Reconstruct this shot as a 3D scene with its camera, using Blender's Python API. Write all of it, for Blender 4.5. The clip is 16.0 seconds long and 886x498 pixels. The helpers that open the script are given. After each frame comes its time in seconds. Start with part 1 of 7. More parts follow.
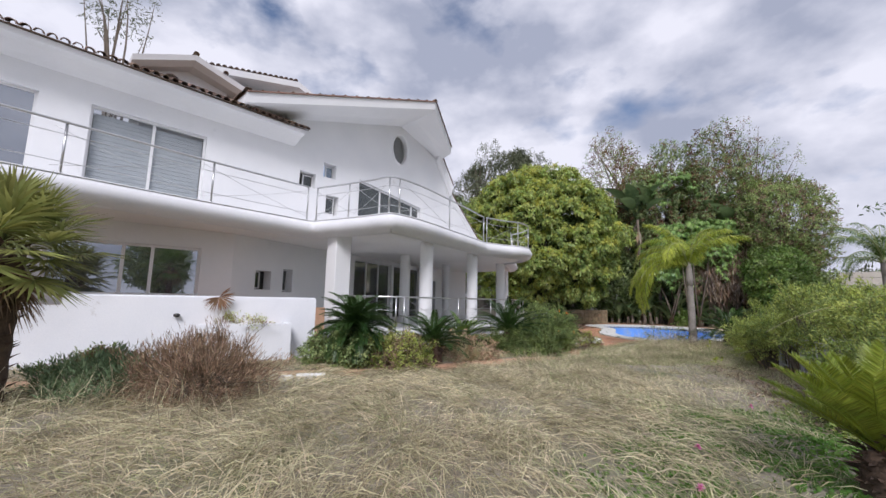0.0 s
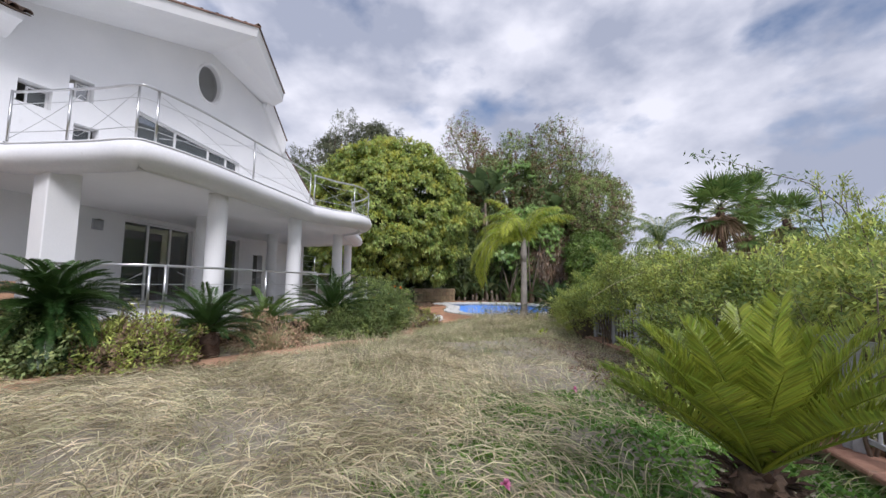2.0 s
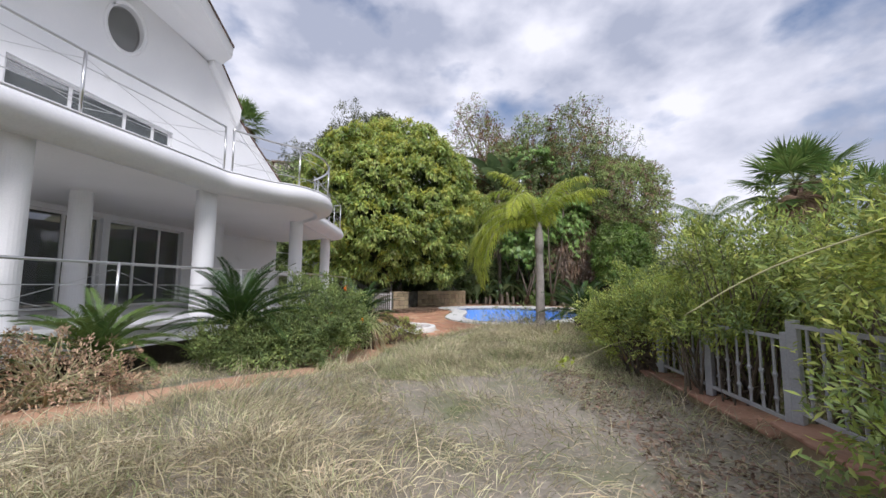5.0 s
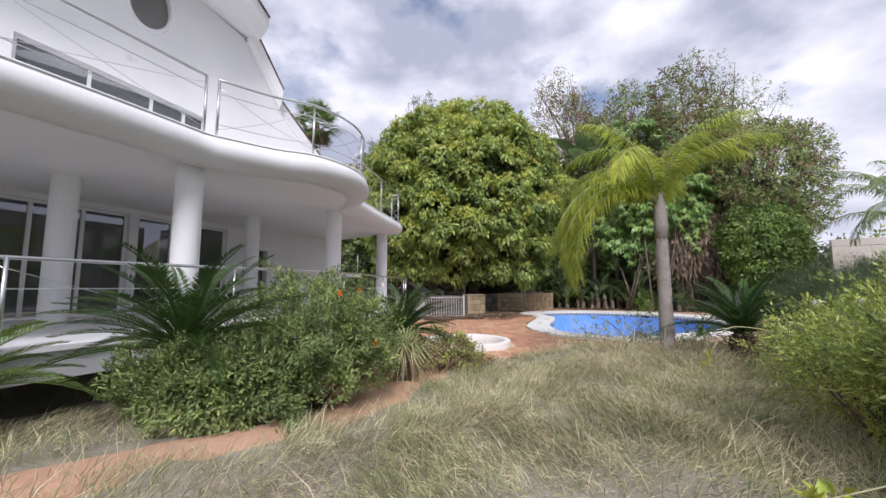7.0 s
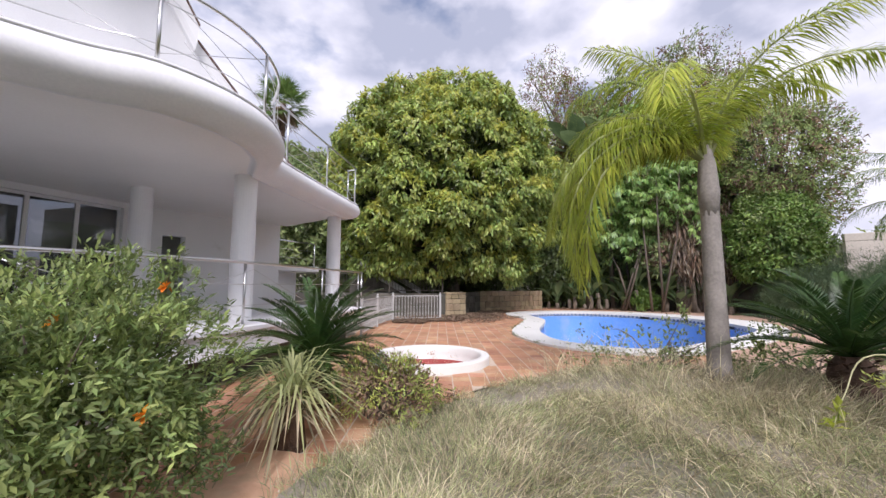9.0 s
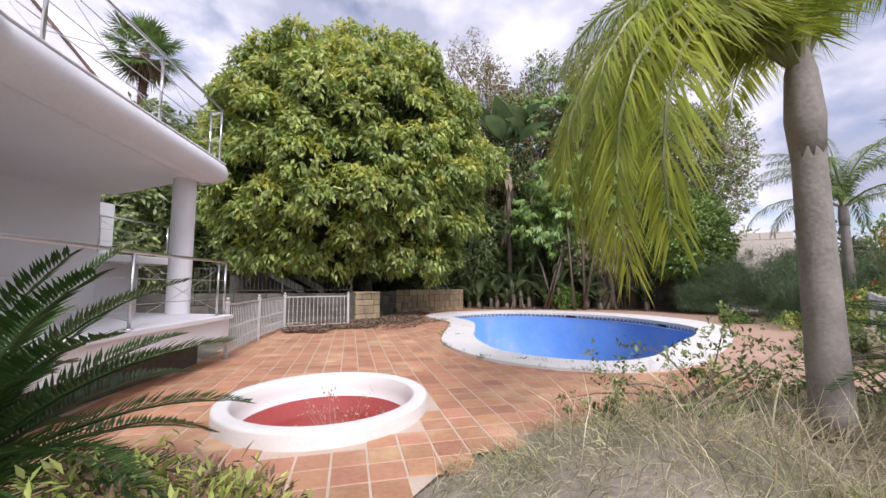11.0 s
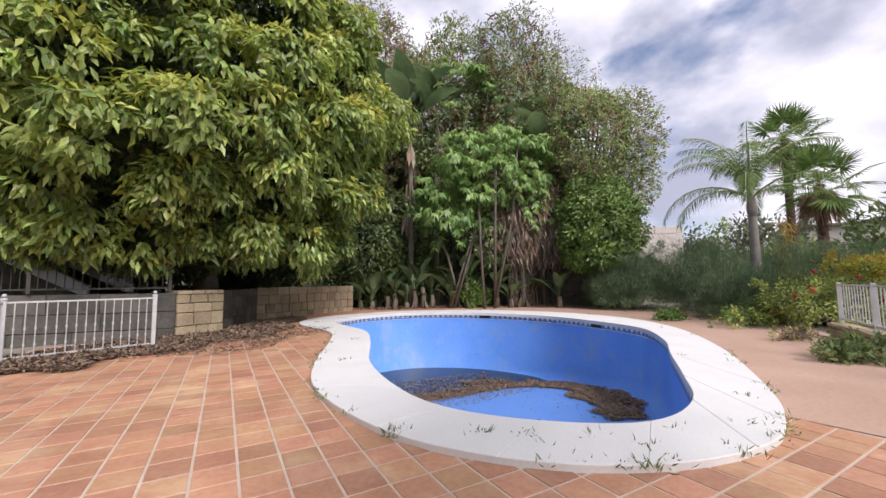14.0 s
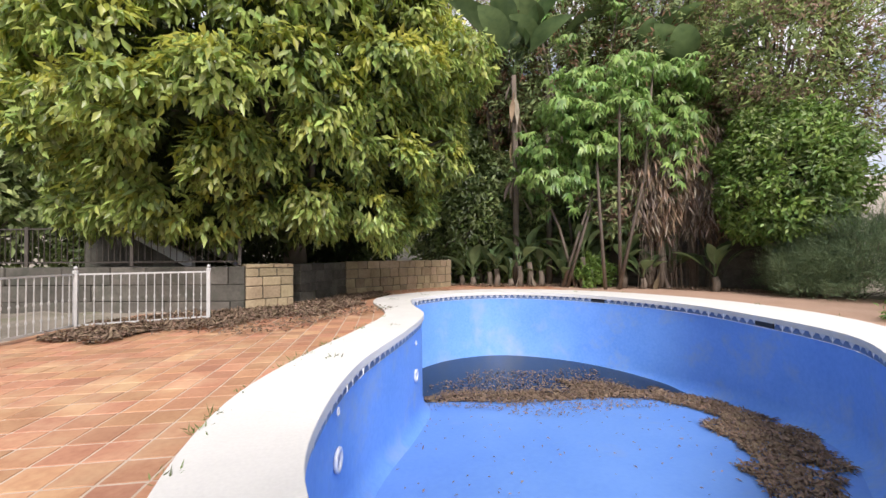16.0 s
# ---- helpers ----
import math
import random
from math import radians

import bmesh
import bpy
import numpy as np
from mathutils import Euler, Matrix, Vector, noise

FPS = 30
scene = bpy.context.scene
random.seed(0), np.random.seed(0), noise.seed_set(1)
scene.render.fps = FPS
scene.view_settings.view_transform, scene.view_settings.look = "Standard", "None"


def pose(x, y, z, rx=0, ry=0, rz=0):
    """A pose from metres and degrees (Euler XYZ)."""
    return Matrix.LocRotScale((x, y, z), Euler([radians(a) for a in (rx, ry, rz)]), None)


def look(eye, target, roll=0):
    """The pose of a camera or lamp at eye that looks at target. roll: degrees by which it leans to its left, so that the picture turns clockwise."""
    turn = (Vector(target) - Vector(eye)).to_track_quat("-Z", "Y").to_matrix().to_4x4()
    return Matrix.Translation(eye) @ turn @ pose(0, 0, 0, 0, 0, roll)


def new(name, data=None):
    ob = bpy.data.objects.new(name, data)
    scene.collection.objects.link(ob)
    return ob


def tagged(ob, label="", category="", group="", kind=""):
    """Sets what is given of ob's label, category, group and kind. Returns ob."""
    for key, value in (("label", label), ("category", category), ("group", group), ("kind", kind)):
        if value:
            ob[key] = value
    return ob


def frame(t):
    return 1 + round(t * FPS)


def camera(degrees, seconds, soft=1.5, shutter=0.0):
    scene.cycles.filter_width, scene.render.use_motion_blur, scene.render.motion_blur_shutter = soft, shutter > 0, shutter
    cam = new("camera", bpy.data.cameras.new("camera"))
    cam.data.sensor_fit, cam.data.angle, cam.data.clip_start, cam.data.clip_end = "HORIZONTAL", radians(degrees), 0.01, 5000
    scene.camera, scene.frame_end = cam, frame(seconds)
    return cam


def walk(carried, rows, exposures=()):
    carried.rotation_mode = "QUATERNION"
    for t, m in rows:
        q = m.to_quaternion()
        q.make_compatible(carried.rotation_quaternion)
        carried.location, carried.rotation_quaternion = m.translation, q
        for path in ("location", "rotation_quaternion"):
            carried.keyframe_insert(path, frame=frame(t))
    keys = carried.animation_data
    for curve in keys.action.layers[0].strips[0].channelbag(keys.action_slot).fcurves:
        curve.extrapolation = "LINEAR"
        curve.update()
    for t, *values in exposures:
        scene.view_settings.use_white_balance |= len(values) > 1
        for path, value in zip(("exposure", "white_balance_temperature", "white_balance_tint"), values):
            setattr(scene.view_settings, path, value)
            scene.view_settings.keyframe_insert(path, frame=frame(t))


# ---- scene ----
cam = camera(98.3, 16.0)
PATH = [
    (0, (0.752, 0.764, 1.762), (0.387, 2.713, 2.023), 1.1),
    (0.5, (0.883, 1.343, 1.644), (0.832, 3.328, 1.881), 0.9),
    (1, (1.028, 1.81, 1.59), (1.181, 3.793, 1.8), 0.6),
    (1.5, (1.288, 2.246, 1.543), (1.581, 4.215, 1.731), 0.7),
    (2, (1.655, 2.725, 1.545), (1.998, 4.687, 1.725), 0.7),
    (2.5, (1.995, 3.181, 1.532), (2.349, 5.142, 1.714), 0.9),
    (3, (2.351, 3.723, 1.55), (2.672, 5.689, 1.729), 0.7),
    (5.5, (3.429, 6.948, 1.465), (3.601, 8.931, 1.659), 0.1),
    (6, (3.585, 7.709, 1.511), (3.636, 9.699, 1.702), 0.2),
    (6.5, (3.689, 8.456, 1.549), (3.598, 10.444, 1.743), 0.1),
    (7, (3.9, 9.178, 1.487), (3.692, 11.157, 1.686), 0.0),
    (7.5, (3.975, 9.879, 1.494), (3.71, 11.851, 1.696), 0.0),
    (8, (4.082, 10.564, 1.443), (3.824, 12.538, 1.641), 0.2),
    (8.5, (4.179, 11.23, 1.467), (3.968, 13.21, 1.66), 0.2),
    (9, (4.241, 11.879, 1.47), (4.095, 13.865, 1.656), 0.2),
    (11.5, (3.981, 15.484, 1.343), (4.44, 17.422, 1.528), -0.2),
    (12, (3.949, 16.215, 1.301), (4.549, 18.114, 1.489), -0.2),
    (12.5, (3.954, 16.925, 1.287), (4.666, 18.784, 1.472), -0.3),
    (13, (4.064, 17.602, 1.305), (4.847, 19.433, 1.485), -0.4),
    (13.5, (4.447, 18.199, 1.319), (5.275, 20.012, 1.489), -0.5),
    (14, (4.89, 18.666, 1.287), (5.74, 20.469, 1.454), -0.6),
    (14.5, (5.461, 19.071, 1.279), (6.296, 20.883, 1.431), -0.6),
    (15, (6.036, 19.417, 1.277), (6.818, 21.253, 1.404), -0.7),
    (15.5, (6.569, 19.749, 1.283), (7.155, 21.659, 1.372), -0.6),
    (16, (7.101, 20.161, 1.296), (7.25, 22.155, 1.331), -0.4),
]
walk(cam, [(t, look(eye, target, roll)) for t, eye, target, roll in PATH], [(0, 0.0, 6150, 17), (3, 0.12, 6150, 16), (6, 0.22, 6200, 17), (9, 0.4, 6250, 21), (12.5, 0.43, 6280, 24), (14.5, 0.38, 6450, 20), (16, 0.68, 6700, 18)])

# ---- light ----
world = bpy.data.worlds.new("sky_world")
scene.world = world
world.use_nodes = True
wn, wl = world.node_tree.nodes, world.node_tree.links
wn.clear()


def wnode(kind, **values):
    nd = wn.new(kind)
    for key, value in values.items():
        nd.inputs[key].default_value = value
    return nd


w_out = wn.new("ShaderNodeOutputWorld")
sky = wn.new("ShaderNodeTexSky")
sky.sky_type, sky.sun_disc = "NISHITA", False
sky.sun_elevation, sky.sun_rotation = radians(42), radians(172)
w_co = wn.new("ShaderNodeTexCoord")
w_n1 = wnode("ShaderNodeTexNoise", Scale=3.6, Detail=9.0, Roughness=0.5, Distortion=0.0)
w_map = wnode("ShaderNodeMapping"); w_map.inputs["Location"].default_value = (3.1, 1.7, 0.4)
w_puff = wnode("ShaderNodeMapping"); w_puff.inputs["Scale"].default_value = (1.0, 1.0, 1.7)
wl.new(w_co.outputs["Generated"], w_puff.inputs["Vector"])
wl.new(w_puff.outputs[0], w_n1.inputs["Vector"])
wl.new(w_puff.outputs[0], w_map.inputs["Vector"])
w_n2 = wnode("ShaderNodeTexNoise", Scale=3.2, Detail=8.0, Roughness=0.5, Distortion=0.0)
wl.new(w_map.outputs[0], w_n2.inputs["Vector"])
w_cover = wn.new("ShaderNodeValToRGB")
w_cover.color_ramp.elements[0].position, w_cover.color_ramp.elements[1].position = 0.31, 0.45
wl.new(w_n1.outputs["Fac"], w_cover.inputs[0])
w_shade = wn.new("ShaderNodeValToRGB")
w_shade.color_ramp.elements[0].position, w_shade.color_ramp.elements[1].position = 0.40, 0.60
w_shade.color_ramp.elements[0].color = (0.43, 0.47, 0.56, 1)
w_shade.color_ramp.elements[1].color = (0.93, 0.94, 0.98, 1)
wl.new(w_n2.outputs["Fac"], w_shade.inputs[0])
b_sky = wnode("ShaderNodeBackground", Strength=0.115)
b_cloud = wnode("ShaderNodeBackground", Strength=0.92)
wl.new(sky.outputs[0], b_sky.inputs[0])
wl.new(w_shade.outputs[0], b_cloud.inputs[0])
w_mix = wn.new("ShaderNodeMixShader")
wl.new(w_cover.outputs[0], w_mix.inputs[0])
wl.new(b_sky.outputs[0], w_mix.inputs[1]); wl.new(b_cloud.outputs[0], w_mix.inputs[2])
wl.new(w_mix.outputs[0], w_out.inputs[0])

sun = new("sun", bpy.data.lights.new("sun", "SUN"))
sun.data.energy, sun.data.angle, sun.data.color = 2.7, radians(20), (1.0, 0.975, 0.94)
sun.matrix_world = look((4, -30, 27), (0, 0, 0))


# ---- materials ----
def material(name, low, high, scale=4.0, fine=40.0, rough=0.8, bump=0.3, metal=0.0, island=0.0, spread=(0.3, 0.7), distance=0.02, through_light=0.0, spots=None):
    """Two noises mix low and high; spots adds a third colour in blotches; island varies brightness piece by piece."""
    m = bpy.data.materials.new(name)
    m.use_nodes = True
    nt = m.node_tree
    nd, ln = nt.nodes, nt.links
    bs = nd["Principled BSDF"]
    co = nd.new("ShaderNodeTexCoord")
    geo = nd.new("ShaderNodeNewGeometry")
    n1 = nd.new("ShaderNodeTexNoise"); n1.inputs["Scale"].default_value = scale; n1.inputs["Detail"].default_value = 6
    n2 = nd.new("ShaderNodeTexNoise"); n2.inputs["Scale"].default_value = fine; n2.inputs["Detail"].default_value = 4
    for n in (n1, n2):
        ln.new(geo.outputs["Position"], n.inputs["Vector"])
    add = nd.new("ShaderNodeMath"); add.operation = "MULTIPLY_ADD"; add.inputs[1].default_value = 0.45; 
    ln.new(n2.outputs["Fac"], add.inputs[0])
    half = nd.new("ShaderNodeMath"); half.operation = "MULTIPLY"; half.inputs[1].default_value = 0.55
    ln.new(n1.outputs["Fac"], half.inputs[0]); ln.new(half.outputs[0], add.inputs[2])
    ramp = nd.new("ShaderNodeValToRGB")
    ramp.color_ramp.elements[0].position, ramp.color_ramp.elements[1].position = spread
    ramp.color_ramp.elements[0].color, ramp.color_ramp.elements[1].color = (*low, 1), (*high, 1)
    ln.new(add.outputs[0], ramp.inputs[0])
    col = ramp.outputs[0]
    if spots:
        n3 = nd.new("ShaderNodeTexNoise"); n3.inputs["Scale"].default_value = spots[1]; n3.inputs["Detail"].default_value = 7; n3.inputs["Roughness"].default_value = 0.65
        ln.new(geo.outputs["Position"], n3.inputs["Vector"])
        r3 = nd.new("ShaderNodeValToRGB"); r3.color_ramp.elements[0].position, r3.color_ramp.elements[1].position = spots[2], spots[3]
        ln.new(n3.outputs["Fac"], r3.inputs[0])
        mx = nd.new("ShaderNodeMix"); mx.data_type = "RGBA"
        mx.inputs[7].default_value = (*spots[0], 1)
        ln.new(r3.outputs[0], mx.inputs[0]); ln.new(col, mx.inputs[6])
        col = mx.outputs[2]
    if island:
        src = geo.outputs["Random Per Island"]
        info = nd.new("ShaderNodeObjectInfo")
        s = nd.new("ShaderNodeMath"); s.operation = "ADD"; ln.new(src, s.inputs[0]); ln.new(info.outputs["Random"], s.inputs[1])
        f = nd.new("ShaderNodeMath"); f.operation = "FRACT"; ln.new(s.outputs[0], f.inputs[0])
        mr = nd.new("ShaderNodeMapRange"); mr.inputs["To Min"].default_value = 1 - island; mr.inputs["To Max"].default_value = 1 + island
        ln.new(f.outputs[0], mr.inputs["Value"])
        hs = nd.new("ShaderNodeHueSaturation"); ln.new(mr.outputs[0], hs.inputs["Value"]); ln.new(col, hs.inputs["Color"])
        hr = nd.new("ShaderNodeMapRange"); hr.inputs["To Min"].default_value = 0.5 - island * 0.05; hr.inputs["To Max"].default_value = 0.5 + island * 0.05
        f2 = nd.new("ShaderNodeMath"); f2.operation = "MULTIPLY"; f2.inputs[1].default_value = 7.3; ln.new(f.outputs[0], f2.inputs[0])
        f3 = nd.new("ShaderNodeMath"); f3.operation = "FRACT"; ln.new(f2.outputs[0], f3.inputs[0])
        ln.new(f3.outputs[0], hr.inputs["Value"]); ln.new(hr.outputs[0], hs.inputs["Hue"])
        col = hs.outputs[0]
    ln.new(col, bs.inputs["Base Color"])
    bs.inputs["Roughness"].default_value, bs.inputs["Metallic"].default_value = rough, metal
    if bump:
        bp = nd.new("ShaderNodeBump"); bp.inputs["Strength"].default_value = bump; bp.inputs["Distance"].default_value = distance
        ln.new(add.outputs[0], bp.inputs["Height"]); ln.new(bp.outputs[0], bs.inputs["Normal"])
    if through_light:
        tr = nd.new("ShaderNodeBsdfTranslucent"); ln.new(col, tr.inputs["Color"])
        ms = nd.new("ShaderNodeMixShader"); ms.inputs[0].default_value = through_light
        ln.new(bs.outputs[0], ms.inputs[1]); ln.new(tr.outputs[0], ms.inputs[2])
        ln.new(ms.outputs[0], nd["Material Output"].inputs["Surface"])
    return m


def leafmat(name, low, high, island=0.35, rough=0.5, t=0.25, lift=1.5):
    low, high, t = tuple(c * lift for c in low), tuple(c * lift for c in high), min(0.45, t + 0.12)
    return material(name, low, high, scale=0.9, fine=3.0, rough=rough, bump=0.0, island=island, through_light=t, spread=(0.38, 0.62))


def glassmat(name, tint, rough=0.03, alpha=0.75):
    """Window glass: a dark sheet that reflects and lets some of the room through."""
    m = bpy.data.materials.new(name)
    m.use_nodes = True
    nd, ln = m.node_tree.nodes, m.node_tree.links
    bs = nd["Principled BSDF"]
    bs.inputs["Base Color"].default_value = (*tint, 1)
    bs.inputs["Roughness"].default_value = rough
    bs.inputs["Specular IOR Level"].default_value = 0.9
    bs.inputs["Coat Weight"].default_value = 0.35
    bs.inputs["Alpha"].default_value = alpha
    return m


M_WALL = material("white_render", (0.70, 0.71, 0.72), (0.82, 0.82, 0.82), 0.7, 60, 0.9, 0.15, spots=((0.55, 0.55, 0.53), 1.3, 0.66, 0.85), distance=0.004)
M_WALL_PLANTER = material("white_garden_wall", (0.72, 0.74, 0.78), (0.84, 0.85, 0.87), 1.0, 50, 0.9, 0.25, spots=((0.42, 0.40, 0.36), 2.2, 0.66, 0.8), distance=0.006)
M_SLAB = material("slab_paint", (0.68, 0.69, 0.71), (0.80, 0.80, 0.81), 1.2, 30, 0.85, 0.15, spots=((0.45, 0.43, 0.40), 2.0, 0.68, 0.82), distance=0.004)
M_CEIL = material("porch_ceiling_paint", (0.76, 0.75, 0.73), (0.84, 0.83, 0.81), 0.8, 30, 0.9, 0.1, distance=0.003)
M_RECESS = material("reveal_paint", (0.6, 0.58, 0.54), (0.7, 0.68, 0.64), 1.0, 30, 0.9, 0.1)
M_ROOF = material("clay_roof_tile", (0.10, 0.065, 0.05), (0.26, 0.17, 0.12), 3, 25, 0.9, 0.4, island=0.3, spots=((0.06, 0.055, 0.05), 2.5, 0.5, 0.7))
M_STEEL = material("brushed_steel", (0.55, 0.55, 0.55), (0.68, 0.68, 0.67), 5, 80, 0.28, 0.05, metal=1.0)
M_IRON_WHITE = material("white_painted_iron", (0.44, 0.44, 0.43), (0.60, 0.60, 0.58), 6, 60, 0.55, 0.1, spots=((0.30, 0.2, 0.13), 9, 0.66, 0.75))
M_IRON_DARK = material("dark_brown_iron", (0.05, 0.042, 0.036), (0.10, 0.085, 0.07), 6, 60, 0.6, 0.1)
M_IRON_GREY = material("grey_painted_iron", (0.28, 0.29, 0.31), (0.42, 0.43, 0.45), 6, 60, 0.5, 0.1)
M_ALU = material("white_aluminium", (0.70, 0.70, 0.70), (0.78, 0.78, 0.78), 3, 50, 0.4, 0.03)
M_GLASS = glassmat("window_glass", (0.10, 0.115, 0.112), 0.02, 0.55)
M_CLEAR = glassmat("clear_window_glass", (0.3, 0.32, 0.34), 0.02, 0.2)
M_MIRROR_GLASS = glassmat("mirror_film_glass", (0.35, 0.37, 0.4), 0.01, 1.0)
M_MIRROR_GLASS.node_tree.nodes["Principled BSDF"].inputs["Metallic"].default_value = 0.85
M_BLIND = material("grey_shutter", (0.36, 0.40, 0.42), (0.46, 0.50, 0.52), 2, 30, 0.6, 0.05)
# dark tone that stands for the shade inside unlit rooms
M_DARK = material("room_shade", (0.14, 0.145, 0.135), (0.22, 0.22, 0.205), 2, 10, 0.9, 0.0)
M_TILE = material("terracotta_tile", (0.37, 0.17, 0.095), (0.53, 0.295, 0.17), 2.3, 22, 0.75, 0.25, island=0.17, spots=((0.58, 0.40, 0.24), 1.1, 0.5, 0.72), distance=0.004)
M_GROUT = material("sandy_grout", (0.47, 0.37, 0.28), (0.62, 0.51, 0.41), 3, 40, 0.95, 0.3)
M_COPING = material("white_coping_stone", (0.66, 0.655, 0.62), (0.77, 0.765, 0.725), 1.4, 40, 0.8, 0.25, spots=((0.35, 0.31, 0.25), 3.0, 0.67, 0.8), distance=0.005)
M_POOL = material("blue_pool_mosaic", (0.106, 0.3, 0.8), (0.188, 0.413, 0.925), 0.8, 14, 0.45, 0.1, spots=((0.28, 0.42, 0.68), 1.1, 0.52, 0.74))
M_POOL_FLOOR = material("blue_pool_floor_mosaic", (0.11, 0.27, 0.70), (0.16, 0.34, 0.76), 0.8, 14, 0.45, 0.1, spots=((0.22, 0.34, 0.62), 1.1, 0.6, 0.85))
M_BAND_W = material("band_tile_white", (0.62, 0.66, 0.70), (0.74, 0.77, 0.8), 6, 60, 0.3, 0.05)
M_BAND_B = material("band_tile_blue", (0.10, 0.16, 0.30), (0.16, 0.24, 0.40), 6, 60, 0.3, 0.05)
M_WATER = material("stagnant_water", (0.012, 0.016, 0.02), (0.02, 0.026, 0.035), 1, 6, 0.16, 0.06)
M_WATER.node_tree.nodes["Principled BSDF"].inputs["Specular IOR Level"].default_value = 0.22
M_RED = material("red_spa_lining", (0.26, 0.04, 0.035), (0.36, 0.06, 0.05), 1.5, 30, 0.6, 0.1, spots=((0.2, 0.09, 0.07), 2.5, 0.6, 0.8))
M_STONE = material("sandstone_block", (0.26, 0.20, 0.12), (0.45, 0.36, 0.23), 2.5, 18, 0.95, 0.6, island=0.22, spots=((0.16, 0.13, 0.09), 3, 0.6, 0.8), distance=0.03)
# weathered stone; its dark tone also stands for shade below the terrace slab
M_STONE_DARK = material("weathered_shade_block", (0.0806, 0.0744, 0.062), (0.167, 0.155, 0.13), 2.5, 14, 0.95, 0.6, island=0.25, spots=((0.06, 0.07, 0.05), 2, 0.5, 0.75), distance=0.03)
M_CAP = material("clay_wall_cap", (0.30, 0.15, 0.10), (0.46, 0.27, 0.19), 3, 30, 0.9, 0.4, island=0.15, spots=((0.2, 0.15, 0.11), 4, 0.55, 0.75))
M_GROUND = material("dry_lawn_soil", (0.19, 0.168, 0.128), (0.40, 0.355, 0.29), 1.3, 24, 1.0, 1.0, spots=((0.15, 0.17, 0.075), 0.7, 0.52, 0.68), distance=0.05)
M_PINK_PAVE = material("worn_pink_paving", (0.4, 0.252, 0.174), (0.522, 0.357, 0.261), 0.9, 20, 0.9, 0.2, spots=((0.40, 0.33, 0.25), 1.4, 0.58, 0.75), distance=0.006)
M_EARTH = material("red_earth_path", (0.43, 0.245, 0.15), (0.57, 0.36, 0.235), 1.5, 14, 0.95, 0.5, spots=((0.35, 0.27, 0.17), 1.8, 0.55, 0.75))
M_LITTER = material("dry_leaf_litter", (0.125, 0.085, 0.057), (0.28, 0.2, 0.135), 5, 40, 0.9, 0.3, island=0.45)
M_BARK = material("grey_bark", (0.10, 0.08, 0.06), (0.22, 0.18, 0.14), 3, 25, 0.95, 0.8, distance=0.03)
M_PALM_BARK = material("ringed_palm_bark", (0.17, 0.155, 0.14), (0.32, 0.29, 0.26), 4, 30, 0.95, 0.6, distance=0.02)
M_FIBRE = material("brown_palm_fibre", (0.045, 0.03, 0.022), (0.14, 0.085, 0.055), 8, 40, 0.95, 0.8, island=0.3, distance=0.03)
M_TREE_LEAF = leafmat("glossy_tree_leaf", (0.058, 0.084, 0.022), (0.15, 0.175, 0.05), 0.5, 0.36, 0.3, lift=3.35)
# leaf colour darkened to stand for shade deep in crowns and undergrowth
M_SHADE_LEAF = leafmat("shade_dark_leaf", (0.02, 0.035, 0.008), (0.05, 0.07, 0.015), 0.3, 0.5, 0.1, lift=1.8)
M_TREE_NEW = leafmat("yellow_new_leaf", (0.25, 0.29, 0.05), (0.42, 0.41, 0.09), 0.25, 0.4, 0.35, lift=1.45)
M_THICKET = leafmat("thicket_leaf", (0.046, 0.066, 0.026), (0.115, 0.14, 0.055), 0.5, 0.5, 0.25, lift=3.2)
M_PADDLE = leafmat("paddle_leaf", (0.05, 0.08, 0.035), (0.10, 0.14, 0.06), 0.3, 0.4, 0.25, lift=1.9)
M_PALE_DEAD = leafmat("pale_dead_leaf", (0.17, 0.135, 0.10), (0.33, 0.275, 0.22), 0.45, 0.85, 0.15, lift=1.3)
M_THICKET_LIGHT = leafmat("umbrella_leaf", (0.07, 0.125, 0.035), (0.14, 0.205, 0.06), 0.35, 0.4, 0.25, lift=2.5)
M_GREEN_BUSH = leafmat("bright_shrub_leaf", (0.055, 0.10, 0.022), (0.12, 0.18, 0.04), 0.4, 0.45, 0.25, lift=2.0)
M_CREEPER = leafmat("creeper_leaf", (0.06, 0.085, 0.03), (0.13, 0.16, 0.05), 0.4, 0.6, 0.25, lift=2.9)
M_DRY_LEAF = leafmat("dead_brown_leaf", (0.13, 0.085, 0.05), (0.27, 0.19, 0.125), 0.4, 0.8, 0.15, lift=1.25)
M_RED_TWIG = leafmat("reddish_dry_leaf", (0.11, 0.06, 0.035), (0.19, 0.11, 0.06), 0.35, 0.8, 0.15)
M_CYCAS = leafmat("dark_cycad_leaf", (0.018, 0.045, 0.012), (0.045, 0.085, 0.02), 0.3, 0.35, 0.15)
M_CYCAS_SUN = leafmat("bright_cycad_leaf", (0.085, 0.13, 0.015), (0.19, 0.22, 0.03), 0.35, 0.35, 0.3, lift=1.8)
M_PALM_LEAF = leafmat("yellow_green_palm_leaf", (0.175, 0.225, 0.028), (0.36, 0.40, 0.065), 0.35, 0.45, 0.35, lift=1.5)
M_FAN_LEAF = leafmat("fan_palm_leaf", (0.06, 0.11, 0.03), (0.13, 0.19, 0.05), 0.3, 0.5, 0.25)
M_FAN_OLIVE = leafmat("olive_fan_leaf", (0.11, 0.13, 0.035), (0.24, 0.25, 0.08), 0.35, 0.5, 0.3, lift=1.4)
M_GOLD_LEAF = leafmat("golden_dead_frond", (0.33, 0.22, 0.04), (0.52, 0.38, 0.08), 0.3, 0.6, 0.3, lift=1.2)
